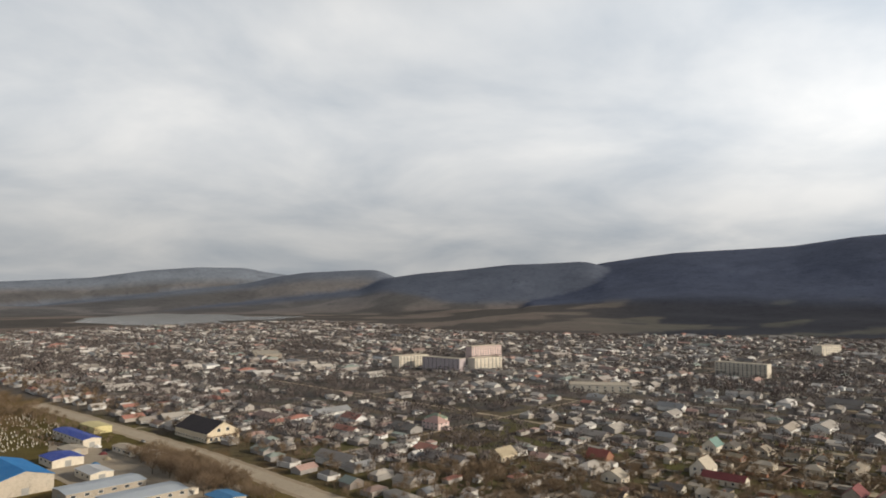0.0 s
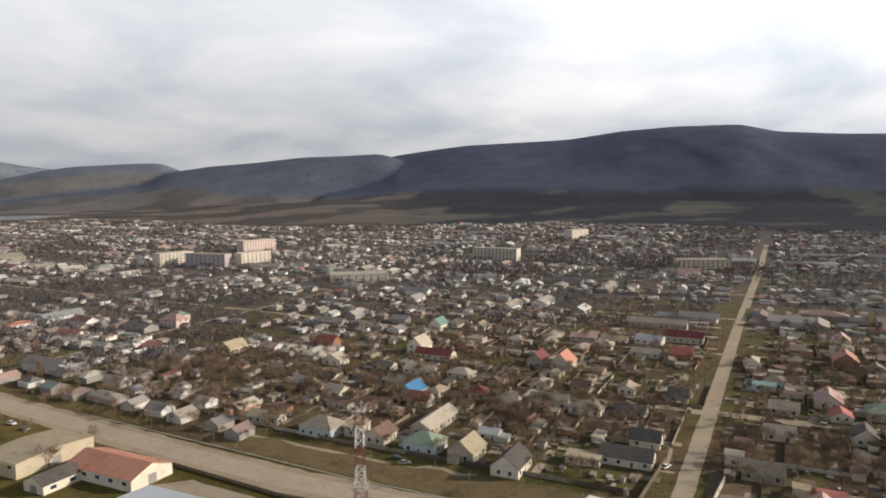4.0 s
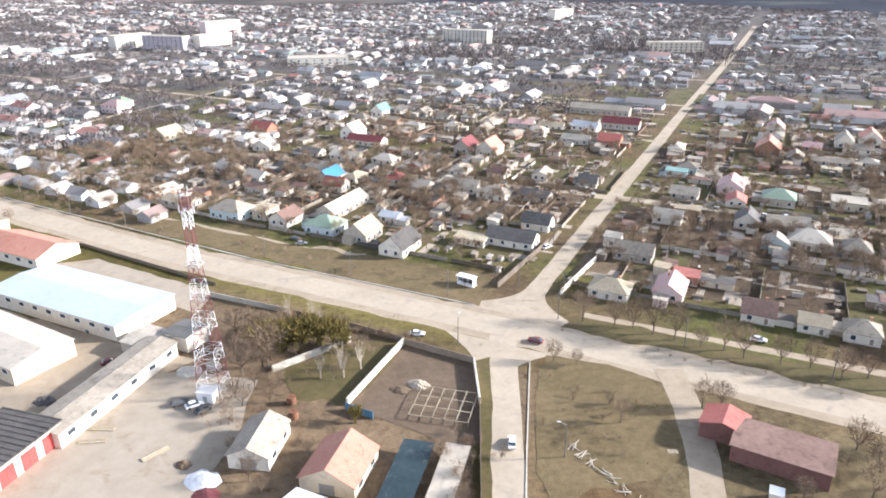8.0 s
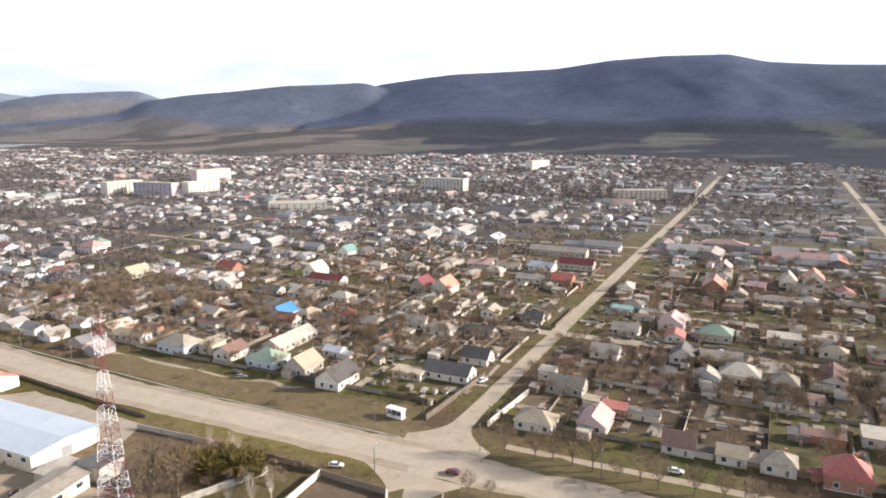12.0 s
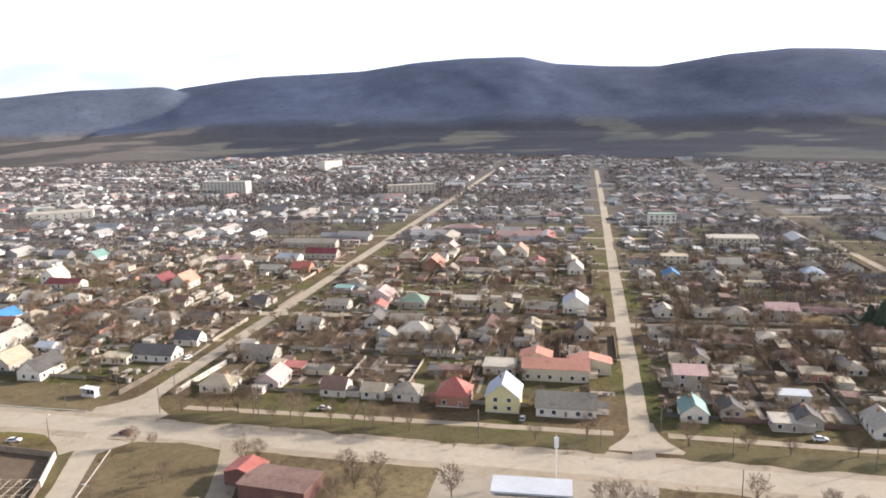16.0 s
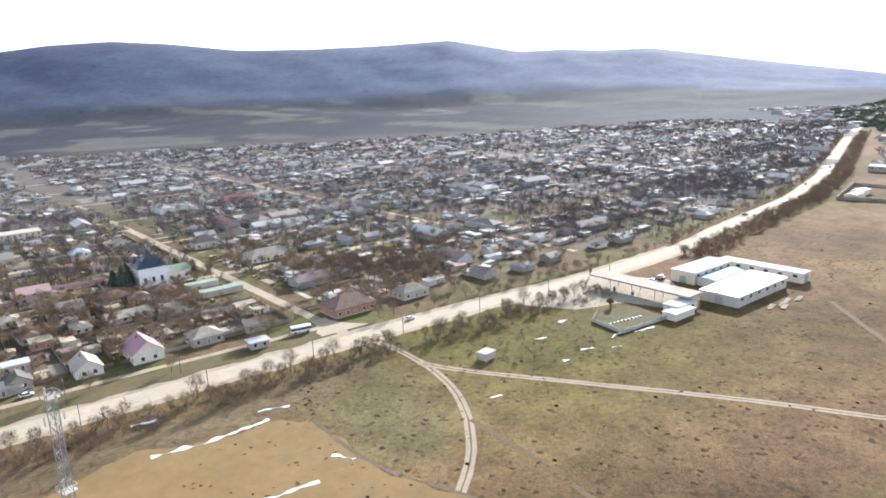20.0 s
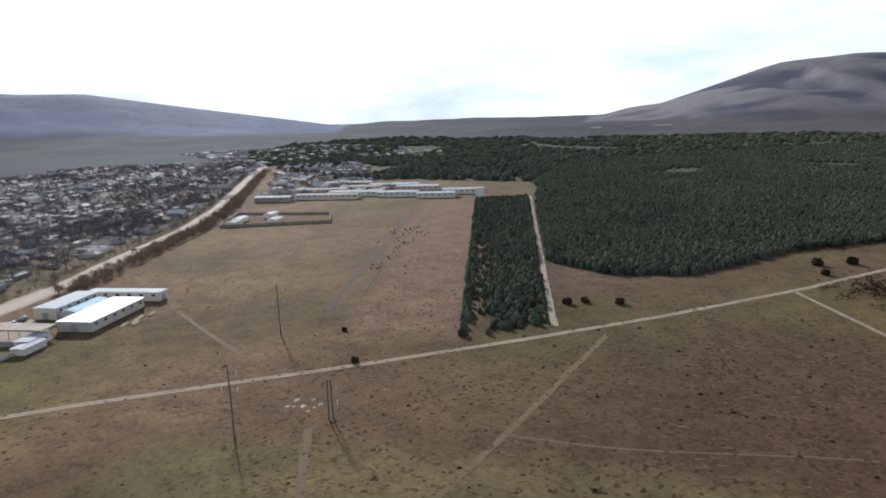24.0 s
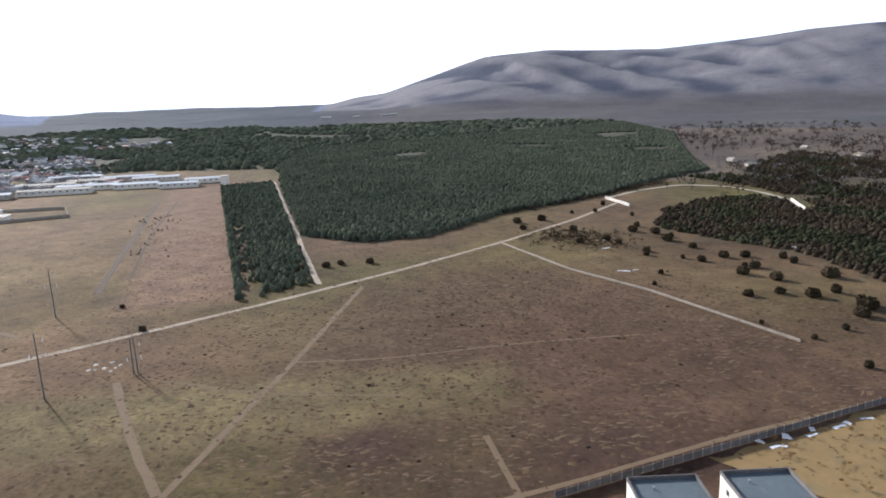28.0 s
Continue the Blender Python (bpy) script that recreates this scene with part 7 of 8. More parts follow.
steel = thing("steel_fence", pose(134, -288, 0, 0, 0, math.degrees(math.atan2(-95.6, -54.4))), "grey sheet fence on posts along the steppe", "fence")
for i in range(36):
    part("panel", cached("spanel", lambda: Shape().box(0.06, -0.03, 0.1, 2.94, 0.03, 1.9).mesh("panel", "slate_dark")), steel, pose(i * 3.05, 0, 0))
    part("post", cached("spost", lambda: Shape().rod((0, 0, -0.1), (0, 0, 2.3), 0.06, n=5).mesh("post", "grey_metal")), steel, pose(i * 3.05, 0, 0))

patch("building_plot", [(112, -325), (100, -342), (84, -372), (60, -412), (20, -400), (40, -330), (84, -322)], "ochre_soil", 0.04, "churned ochre soil of a building plot", "ground", world_xy=True, rag=2.5)
plot_weeds, wr = [[] for _ in range(3)], random.Random(17)
for _ in range(260):
    x, y = wr.uniform(30, 108), wr.uniform(-405, -322)
    if inside((x, y), [(106, -334), (94, -352), (76, -386), (60, -408), (24, -396), (44, -334), (84, -326)]):
        q = wr.uniform(0.15, 0.45)
        plot_weeds[wr.randrange(3)].append((x, y, -0.1, wr.uniform(0, 6), q, q, q * 0.7))
joined("plot_weeds", list(zip(mid, plot_weeds)), ["rusty_weed"], "rust-brown dry weeds on churned soil", "bushes")
debris = random.Random(3)
for k in range(14):
    f = debris.random()
    x, y = 106 - 40 * f + debris.uniform(-6, 0), -341 - 66 * f + debris.uniform(0, 5)
    q = debris.uniform(0.6, 1.6)
    single("foam_sheet", Shape().add([(-q, -q * 0.5, 0), (q, -q * 0.4, 0), (q * 0.8, q * 0.6, 0), (-q * 0.7, q * 0.5, 0), (-q, -q * 0.5, 0.12), (q, -q * 0.4, 0.35), (q * 0.8, q * 0.6, 0.2), (-q * 0.7, q * 0.5, 0.3)], [(3, 2, 1, 0), (4, 5, 6, 7), (0, 1, 5, 4), (1, 2, 6, 5), (2, 3, 7, 6), (3, 0, 4, 7)]).mesh("foam_sheet", "white_paint"), pose(x, y, 0, 0, 0, debris.uniform(0, 180)), "torn white sheet lying beside a fence", "debris", "white debris by the fence")

# ---- trees that stand by themselves ----
for u, v, s in ((19, 8, 0.9), (28, 9, 1.0), (33, 10, 1.1), (39, 9, 1.0), (45, 8, 1.1), (52, 7, 0.7), (58, 8, 1.0), (63, 6, 0.9), (72, 7, 1.0), (79, 8, 0.9), (86, 6, 1.0), (92, 9, 0.8), (98, 6, 1.0), (137, 5, 0.6), (152, 7, 0.8),
                (181, 8, 1.0), (197, 7, 0.8), (208, 6, 0.7), (226, 8, 0.9), (236, 7, 0.9), (262, 4, 0.7), (296, 11, 1.0), (303, 14, 1.1)):
    tree(u, v, s * 1.45)
for i in range(38):
    u = 190 + i * 3.9 + rng.uniform(-2, 2)
    tree(u, main_v(u) - rng.uniform(12, 24), rng.uniform(0.7, 1.2), "leafless tree in the scrubby belt beside the highway", group="trees of the roadside belt")
for i in range(26):
    u = 345 + i * 3.6 + rng.uniform(-2, 2)
    tree(u, main_v(u) - rng.uniform(14, 26), rng.uniform(0.7, 1.15), "leafless tree in the scrubby belt beside the highway", group="trees of the roadside belt")
for i in range(16):
    u = 345 + i * 9 + rng.uniform(-2, 2)
    tree(u, main_v(u) + rng.uniform(12, 16), rng.uniform(0.7, 1.0), "leafless tree on the grass verge of the highway")
for u, v, s in ((56, -22, 1.0), (60, -20, 1.2), (88, -24, 1.4), (92, -30, 1.5), (96, -22, 1.2), (90, -40, 1.3), (99, -33, 1.1), (78, -45, 0.9), (18, -17, 1.0), (24, -16, 0.8), (40, -36, 0.8), (36, -30, 0.6),
                (150, -50, 1.0), (156, -33, 1.3), (160, -30, 1.2), (165, -34, 1.2), (171, -36, 1.2), (175, -30, 1.0), (180, -38, 1.1), (118, -30, 1.5)):
    tree(u, v, s, "leafless tree beside a low building")
for u, v, s in ((-52, -57.5, 1.6), (-48.6, -51.5, 1.7), (-66, -43.5, 1.5), (-60, -38, 1.5), (-45, -71.5, 0.9), (-41, -75, 0.8), (-47, -66, 1.0), (-24, -88, 0.8), (-19, -90, 0.7), (-58, -58, 1.2), (-50, -52, 1.3), (-46, -60, 1.0), (-40, -58, 0.9), (-38, -64, 0.8), (-43, -68, 0.8), (-36, -70, 0.7), (-62, -40, 1.2), (-55, -36, 1.3), (-66, -50, 1.0), (-34, -82, 0.7), (-16, -70, 0.6), (-18, -76, 0.6), (12, -60, 0.8), (15, -70, 0.9), (18, -75, 0.9), (9, -66, 0.8)):
    tree(u, v, s, "leafless bush-like tree in the works yard", group="trees of the works yard")
birch_t, birch_c = bare_tree(33, 9.0, 1.5, 7, 9, 0.022)
for u, v in ((-31, -44), (-28, -47), (-26, -42), (-33, -50), (-60, -28), (-52, -27), (-48, -29)):
    ob = thing("birch_tree", stand(u, v, 0, rng.uniform(0, 360)), "slim pale leafless birch tree", "tree", "pale birches")
    part("trunk", cached("btrunk", lambda: birch_t.mesh("trunk", "birch_twigs")), ob)
    part("crown", cached("bcrown", lambda: birch_c.mesh("crown", "birch_twigs")), ob)
for u, v, h, w in ((-55, -45, 8, 1.7), (-51, -43, 8.5, 1.7), (-47, -41, 8.5, 1.7), (-43, -36, 9, 1.6), (-48, -36, 8, 1.7), (-39, -35, 8, 1.5), (-36, -37, 6, 1.6), (-52, -38, 7, 1.6), (-15, -62, 4.5, 1.2), (424, -58, 4, 1.2)):
    ob = thing("evergreen_bush", stand(u, v, 0, rng.uniform(0, 360)), "olive-green bushy evergreen in a yard", "bush", "olive evergreens")
    ob.scale = (h * w * 0.62, h * w * 0.62, h * 0.95)
    part("crown", cached("thuja_c", lambda: bushy_tree(91, 1.0, 0.5, 900, 0.02)[0].mesh("crown", "thuja")), ob)

# ---- belts and thickets, past counting ----
scrub = []
for i in range(4):
    a, b = bushy_tree(150 + i, 5.0, 2.6, 85, 0.065)
    scrub.append(a)
belt = [[] for _ in scrub]


def thicket(u0, u1, off0, off1, n, lo=0.5, hi=1.0):
    for _ in range(n):
        u = rng.uniform(u0, u1)
        p = W(u, main_v(u) + rng.uniform(off0, off1))
        s = rng.uniform(lo, hi)
        belt[rng.randrange(4)].append((p.x, p.y, -0.3, rng.uniform(0, 6.28), s, s, s))


thicket(190, 335, -27, -13, 260, 0.35, 0.75)
thicket(345, 440, -30, -14, 160, 0.35, 0.7)
thicket(520, 930, -24, -8, 760, 0.6, 1.15)
thicket(930, 1300, -24, -9, 320, 0.7, 1.2)
thicket(395, 540, 10, 16, 60, 0.4, 0.8)
thicket(540, 1250, 7, 14, 360, 0.5, 1.0)
thicket(-420, -300, -26, -12, 150, 0.7, 1.3)
thicket(-440, -330, -36, -11, 190, 0.9, 1.6)
thicket(-640, -480, -60, -16, 110, 0.6, 1.1)
thicket(-72, -24, -46, -18, 70, 0.4, 0.9)
thicket(-60, -14, -22, -17, 60, 0.3, 0.6)
thicket(6, 20, -80, -50, 26, 0.4, 0.8)
thicket(-50, -22, -74, -48, 36, 0.25, 0.55)
thicket(22, 46, -46, -20, 46, 0.18, 0.42)
thicket(18, 50, -44, -10, 14, 0.2, 0.4)
thicket(-180, -14, 10, 22, 50, 0.3, 0.7)
thicket(14, 160, 3, 10, 34, 0.2, 0.45)
thicket(-300, -190, 10, 24, 50, 0.5, 0.9)
thicket(58, 100, -42, -14, 40, 0.3, 0.7)
thicket(180, 222, -46, -18, 60, 0.4, 0.8)
shrub = [bushy_tree(170 + i, 5.0, 2.7, 44, 0.10, False)[0] for i in range(4)]
hedge, hr = [[] for _ in range(4)], random.Random(58)
while sum(map(len, hedge)) < 4000:
    u, v = hr.uniform(-200, 345), hr.uniform(22, 250)
    if min(abs(u - q) for q in V_STREETS) < 6 or not free(u, v, 0.5, TAKEN) or noise.noise(Vector((u / 22, v / 14, 3))) < hr.uniform(-0.5, 0.35):
        continue
    p, q = W(u, v), hr.uniform(0.22, 0.6)
    hedge[hr.randrange(4)].append((p.x, p.y, -0.2, hr.uniform(0, 6.28), q * 1.2, q * 1.2, q))
for _ in range(420):
    x, y = hr.gauss(388, 20), hr.gauss(-140, 22)
    u, v = UV(x, y)
    if v > main_v(u) - 16 or v < -150:
        continue
    q = hr.uniform(0.12, 0.34)
    hedge[hr.randrange(4)].append((x, y, -0.1, hr.uniform(0, 6.28), q * 1.5, q * 1.5, q))
joined("garden_shrubs", list(zip(shrub, hedge)), ["shrub_brown"], "tangled leafless shrubs and dry weeds in gardens and meadows", "bushes")
joined("roadside_scrub", list(zip(scrub, belt)), ["twigs_many"], "leafless scrub in belts beside the highway", "bushes")

# bushes of the steppe
for x, y, s in ((325.9, -430.4, 3), (315, -565, 4), (305, -581, 4), (236, -574, 4), (209, -560, 4), (208, -527, 3), (169, -534, 3.5), (151.5, -505, 4), (136, -502, 4), (116.5, -519, 5), (96, -476, 5), (96.6, -464, 4), (117, -482, 4), (129.5, -480, 3), (345, -400, 3.5), (341, -412, 3), (338, -420, 2.5), (300, -548, 3), (270, -560, 3.5), (240, -545, 3), (190, -548, 3), (176, -520, 3), (150, -520, 3.5), (84, -500, 5), (78, -488, 4), (330, -300, 2), (368, -312, 1.6), (250, -530, 3), (222, -575, 4), (160, -540, 3.5), (140, -470, 3)):
    ob = thing("juniper_bush", pose(x, y, 0, 0, 0, rng.uniform(0, 360)), "dark rounded juniper bush in dry grass", "bush", "juniper bushes")
    ob.scale = (s * 1.5, s * 1.5, s * 1.0)
    part("crown", cached("jun", juniper_crown), ob)
jr = random.Random(41)
for x, y, q in ((240, -590, 3), (205, -518.6, 2.6), (229, -538.6, 2.4), (287, -627, 2.6), (295, -657, 3), (258, -625, 2.4), (143, -546, 3.4), (186, -521, 2), (299, -614, 2.2), (154, -517, 2.6), (110, -493, 3.6), (99, -481, 3.6), (126, -435, 1.6), (180, -466, 1.8), (184.5, -486, 2.2), (106.5, -428, 1.8), (99, -444, 2.2), (87.4, -409, 2.4), (207, -557, 3.2), (210, -569, 2.8), (136, -538, 3.2)):
    ob = thing("juniper_bush", pose(x, y, 0, 0, 0, jr.uniform(0, 360)), "dark rounded juniper bush in dry grass", "bush", "juniper bushes")
    ob.scale = (q * 1.2, q * 1.2, q * 1.1)
    part("crown", cached("jun", juniper_crown), ob)
thorn = [[] for _ in range(3)]
for _ in range(170):
    x, y = jr.gauss(258, 17), jr.gauss(-535, 13)
    q = jr.uniform(0.5, 0.95)
    thorn[jr.randrange(3)].append((x, y, -0.2, jr.uniform(0, 6), q, q, q * 0.6))
for _ in range(260):
    f = jr.random()
    x, y = 345 - 50 * f + jr.gauss(0, 4), -590 - 200 * f + jr.gauss(0, 8)
    q = jr.uniform(0.6, 1.2)
    thorn[jr.randrange(3)].append((x, y, -0.2, jr.uniform(0, 6), q, q, q * 0.6))
for x, y, sx, sy, n in ((258, -548, 14, 9, 90), (232, -532, 8, 8, 50), (88, -352, 5, 7, 26), (80, -366, 5, 6, 22)):
    for _ in range(n):
        q = jr.uniform(0.3, 0.75) if y < -500 else jr.uniform(0.12, 0.3)
        thorn[jr.randrange(3)].append((jr.gauss(x, sx), jr.gauss(y, sy), -0.1, jr.uniform(0, 6), q, q, q * 0.6))
joined("thorn_thicket", list(zip(crude, thorn)), ["oak_scrub"], "brown leafless thorn thicket in dry grass", "bushes")
r7 = random.Random(5)
mound = Shape()
mound.add([(0.05, 0.02, 0.42)] + [((0.5 + r7.uniform(-0.22, 0.22)) * math.cos(k * 0.785), (0.5 + r7.uniform(-0.22, 0.22)) * math.sin(k * 0.785), -0.02) for k in range(8)], [(0, 1 + k, 1 + (k + 1) % 8) for k in range(8)])
tufts, dark_tufts = [], []
while len(tufts) < 9000:
    x, y = rng.uniform(60, 620), rng.uniform(-560, -60)
    u, v = UV(x, y)
    if v > main_v(u) - 20 or noise.noise(Vector((x / 40, y / 40, 2))) < rng.uniform(-0.6, 0.4) or inside((x, y), STRIP) or inside((x, y), PINES):
        continue
    if math.hypot(x - 70, y + 170) > 520:
        continue
    s = rng.uniform(0.5, 1.0) ** 2 * 1.7
    tufts.append((x, y, 0, rng.uniform(0, 6), s * 1.2, s, s * 0.3))
    if rng.random() < 0.025:
        s = rng.uniform(0.6, 1.5)
        dark_tufts.append((x + 3, y - 2, 0, 0.3, s, s, s * 0.7))
joined("dry_tufts", [(mound, tufts)], ["tuft"], "dry tussocks scattered over the steppe", "grass", smooth=True)
heath, HEATH_TURN = [], 2.3
while len(heath) < 5000:
    x, y = rng.uniform(90, 420), rng.uniform(-480, -190)
    u, v = UV(x, y)
    if v > -205 + 40 * noise.noise(Vector((x / 60, y / 60, 1))) or noise.noise(Vector((x / 25, y / 25, 6))) < rng.uniform(-0.7, 0.5) or inside((x, y), STRIP):
        continue
    s = rng.uniform(0.25, 1.0) ** 1.5 * 1.5
    heath.append((x, y, 0, HEATH_TURN + rng.uniform(-0.8, 0.8), s * 1.3, s, s * 0.35))
# denser heath on the reddish-brown patch
r8 = random.Random(31)
while len(heath) < 8500:
    x, y = r8.gauss(212, 42), r8.gauss(-395, 42)
    if noise.noise(Vector((x / 14, y / 14, 9))) < r8.uniform(-0.7, 0.5) or y > -300 or inside((x, y), STRIP):
        continue
    s = r8.uniform(0.3, 1.0) ** 1.5 * 1.6
    heath.append((x, y, 0, HEATH_TURN + r8.uniform(-0.7, 0.7), s * 1.6, s, s * 0.32))
    if r8.random() < 0.02:
        s = r8.uniform(0.6, 1.8)
        dark_tufts.append((x + 2, y + 1, 0, r8.uniform(0, 6), s * 1.2, s, s * 0.75))
straw, r9 = [], random.Random(63)
while len(straw) < 4200:
    x, y = r9.uniform(70, 330), r9.uniform(-470, -230)
    if noise.noise(Vector((x / 30, y / 30, 12))) < r9.uniform(-0.4, 0.6) or inside((x, y), STRIP):
        continue
    q = r9.uniform(0.6, 1.6)
    straw.append((x, y, -0.01, 0.66 + r9.gauss(0, 0.35), q * 2.2, q * 0.7, q * 0.16))
joined("straw_streaks", [(mound, straw)], ["straw"], "flattened streaks of pale dry grass between shrubs", "grass", smooth=True)
joined("brown_shrubs", [(mound, heath)], ["heather"], "low reddish-brown shrubs all over the open steppe", "bushes", smooth=True)
joined("low_shrubs", [(mound, dark_tufts)], ["juniper"], "small dark shrubs scattered over the steppe", "bushes")
young = [[] for _ in pine_near]
for _ in range(60):
    f = rng.uniform(0.25, 0.62)
    x, y = 350 + 380 * f + rng.uniform(-10, 22), -300 - 260 * f + rng.uniform(-14, 8)
    s = rng.uniform(0.6, 1.4)
    young[rng.randrange(4)].append((x, y, 0, rng.uniform(0, 6), s, s, s))
joined("tree_seedlings", list(zip(pine_near, young)), ["shrub_brown"], "scattered reddish-brown saplings in a harvested field", "trees")

ribbon("ditch", [(322, -82), (306, -99), (297, -113), (289, -135)], 1.3, "bare_soil", 0.06, "narrow dark ditch along the bare field", 0.8, 2.0, "ditch", world_xy=True)
ribbon("forest_ride", [(318, -386), (323.5, -389), (420, -460.5), (560, -564), (667, -643.5)], 3.0, "track", 0.05, "pale sandy ride between two pine stands", 0.8, world_xy=True)
# old snow
def drift(line, width, seed):
    """A lens of old snow along a line, ragged on both sides and broken where it has melted through."""
    pts, z, r = [Vector((*p, 0)) for p in line], level(0.10), random.Random(seed)
    rim_a, rim_b = [], []
    for a, b in zip(pts, pts[1:]):
        d = (b - a).normalized()
        side = Vector((-d.y, d.x, 0))
        n = max(2, int((b - a).length / 0.6))
        for i in range(n):
            p = a.lerp(b, i / n) + side * 0.8 * noise.noise(a * 0.3 + d * i * 0.2)
            q = max(0.05, width * (0.45 + 1.1 * noise.noise(p / 3.1 + Vector((0, 0, seed)))))
            rim_a.append(p + side * q * r.uniform(0.8, 1.0))
            rim_b.append(p - side * q * r.uniform(0.8, 1.0))
    n = len(rim_a)
    vs = [(p.x, p.y, z) for p in rim_a] + [(p.x, p.y, z) for p in rim_b] + [((p.x + q.x) / 2, (p.y + q.y) / 2, z + 0.12) for p, q in zip(rim_a, rim_b)]
    fs = [(i + 1, i, 2 * n + i, 2 * n + i + 1) for i in range(n - 1)] + [(n + i, n + i + 1, 2 * n + i + 1, 2 * n + i) for i in range(n - 1)]
    tagged(new("snow_patch", Shape().add(vs, fs).mesh("snow_patch", "snow", smooth=True)), "ragged melting drift of old white snow", "snow", "", "structure")


for k, (line, width) in enumerate((([(297, -45), (301, -49.5), (306, -56), (312, -60.5), (318, -65), (322, -68.5)], 1.3), ([(281, -84), (286, -89), (292, -95.5)], 1.0), ([(304.5, -94), (302.5, -101)], 1.3), ([(313, -28), (318, -34.5)], 1.4), ([(326, -62), (329, -66), (331, -71)], 1.0), ([(405, -178), (412, -186)], 1.0), ([(414, -149), (418, -153)], 1.2),
                                   ([(394, -141), (397, -146)], 1.0), ([(385, -158), (387.5, -163)], 1.1), ([(388, -169), (390, -173)], 0.9), ([(374.5, -152), (376, -155)], 1.0), ([(343, -131), (345, -135)], 1.2), ([(398, -169), (404, -173)], 0.9))):
    drift(line, width, k)
for k, (x, y, turn, length, width) in enumerate(((240, -543, 40, 2.6, 1.0), (231, -523, 60, 3.4, 1.1), (202, -482, 20, 3.6, 1.4), (198, -486, 70, 2.2, 1.0), (145, -574, 10, 4.5, 2.6), (99, -340, 60, 2.6, 1.3), (93, -351, 58, 2.2, 1.0), (88, -360, 62, 2.8, 1.1), (83, -369, 60, 2.2, 0.8))):
    c, d = Vector((x, y)), Vector((math.cos(radians(turn)), math.sin(radians(turn)))) * length
    drift([tuple(c - d), tuple(c + Vector((0.3, -0.2))), tuple(c + d)], width, 60 + k)

# ---- poles ----


def utility_pole(u, v, h=8.5, turn=0.0, lamp=False, mat="dark_pole"):
    ob = thing("utility_pole", stand(u, v, 0, turn), "slim concrete utility pole with a crossarm" if not lamp else "slim street lamp on a concrete pole", "pole", "utility poles")
    part("shaft", cached(("shaft", h, mat), lambda: Shape().rod((0, 0, -0.2), (0, 0, h), 0.15, 0.1, 6).mesh("shaft", mat)), ob)
    if lamp:
        part("arm", cached(("arm", h), lambda: Shape().rod((0, 0, h - 0.2), (1.5, 0, h + 0.5), 0.06, n=4).mesh("arm", "grey_metal")), ob)
        part("lamp_head", cached(("head", h), lambda: Shape().box(1.3, -0.15, h + 0.42, 2.1, 0.15, h + 0.6).mesh("lamp_head", "pale_metal")), ob)
    else:
        part("crossarm", cached(("cross", h), lambda: Shape().box(-0.8, -0.06, h - 0.7, 0.8, 0.06, h - 0.58).mesh("crossarm", mat)), ob)
        for x in (-0.7, 0, 0.7):
            part("insulator", cached(("ins", h), lambda: Shape().rod((0, 0, h - 0.58), (0, 0, h - 0.35), 0.05, n=5).mesh("insulator", "white_paint")), ob, pose(x, 0, 0))


for i in range(15):
    u = -240 + i * 36
    utility_pole(u, main_v(u) + 11.5, 9.0, 90)
for i in range(8):
    u = 190 + i * 38
    utility_pole(u, main_v(u) - 10.5, 8.0, 90)
for i in range(9):
    utility_pole(-6, 22 + i * 36, 8.5)
    utility_pole(174, 16 + i * 36, 8.5)
for i in range(8):
    utility_pole(22 + i * 38, 119, 8.0, 90)
utility_pole(32, -53, 8.5, 200, True)
utility_pole(-8.5, -19.7, 8.5, 100, True)
utility_pole(9.7, 19.4, 9.0)
utility_pole(-13.6, 19.8, 9.0)


def power_pole(x, y, h, lean_pair=False):
    ob = thing("power_pole", pose(x, y, 0, 0, 0, 64), "tall dark power pole with three arms in the steppe", "pole", "power poles")
    if lean_pair:
        for s in (-1, 1):
            part("leg", Shape().rod((s * 0.7, 0, -0.2), (s * 0.5, 0, h), 0.28, 0.22, 6).mesh("leg", "dark_pole"), ob)
    else:
        part("shaft", Shape().rod((0, 0, -0.3), (0, 0, h), 0.3, 0.18, 7).mesh("shaft", "dark_pole"), ob)
    for k, (z, side) in enumerate(((h - 2.0, -1), (h - 7.0, 1), (h - 7.0, -1))):
        part("arm", Shape().rod((0, 0, z), (side * 2.3, 0, z + 0.3), 0.09, 0.06, 4).mesh("arm", "dark_pole"), ob)
        part("insulator", Shape().rod((side * 2.2, 0, z + 0.2), (side * 2.2, 0, z - 1.1), 0.12, n=6).mesh("insulator", "white_paint"), ob)


power_pole(293.6, -246.0, 22.2)
power_pole(288.3, -273.8, 13.0, True)
power_pole(379.7, -288.0, 22.0)

# ---- vehicles ----


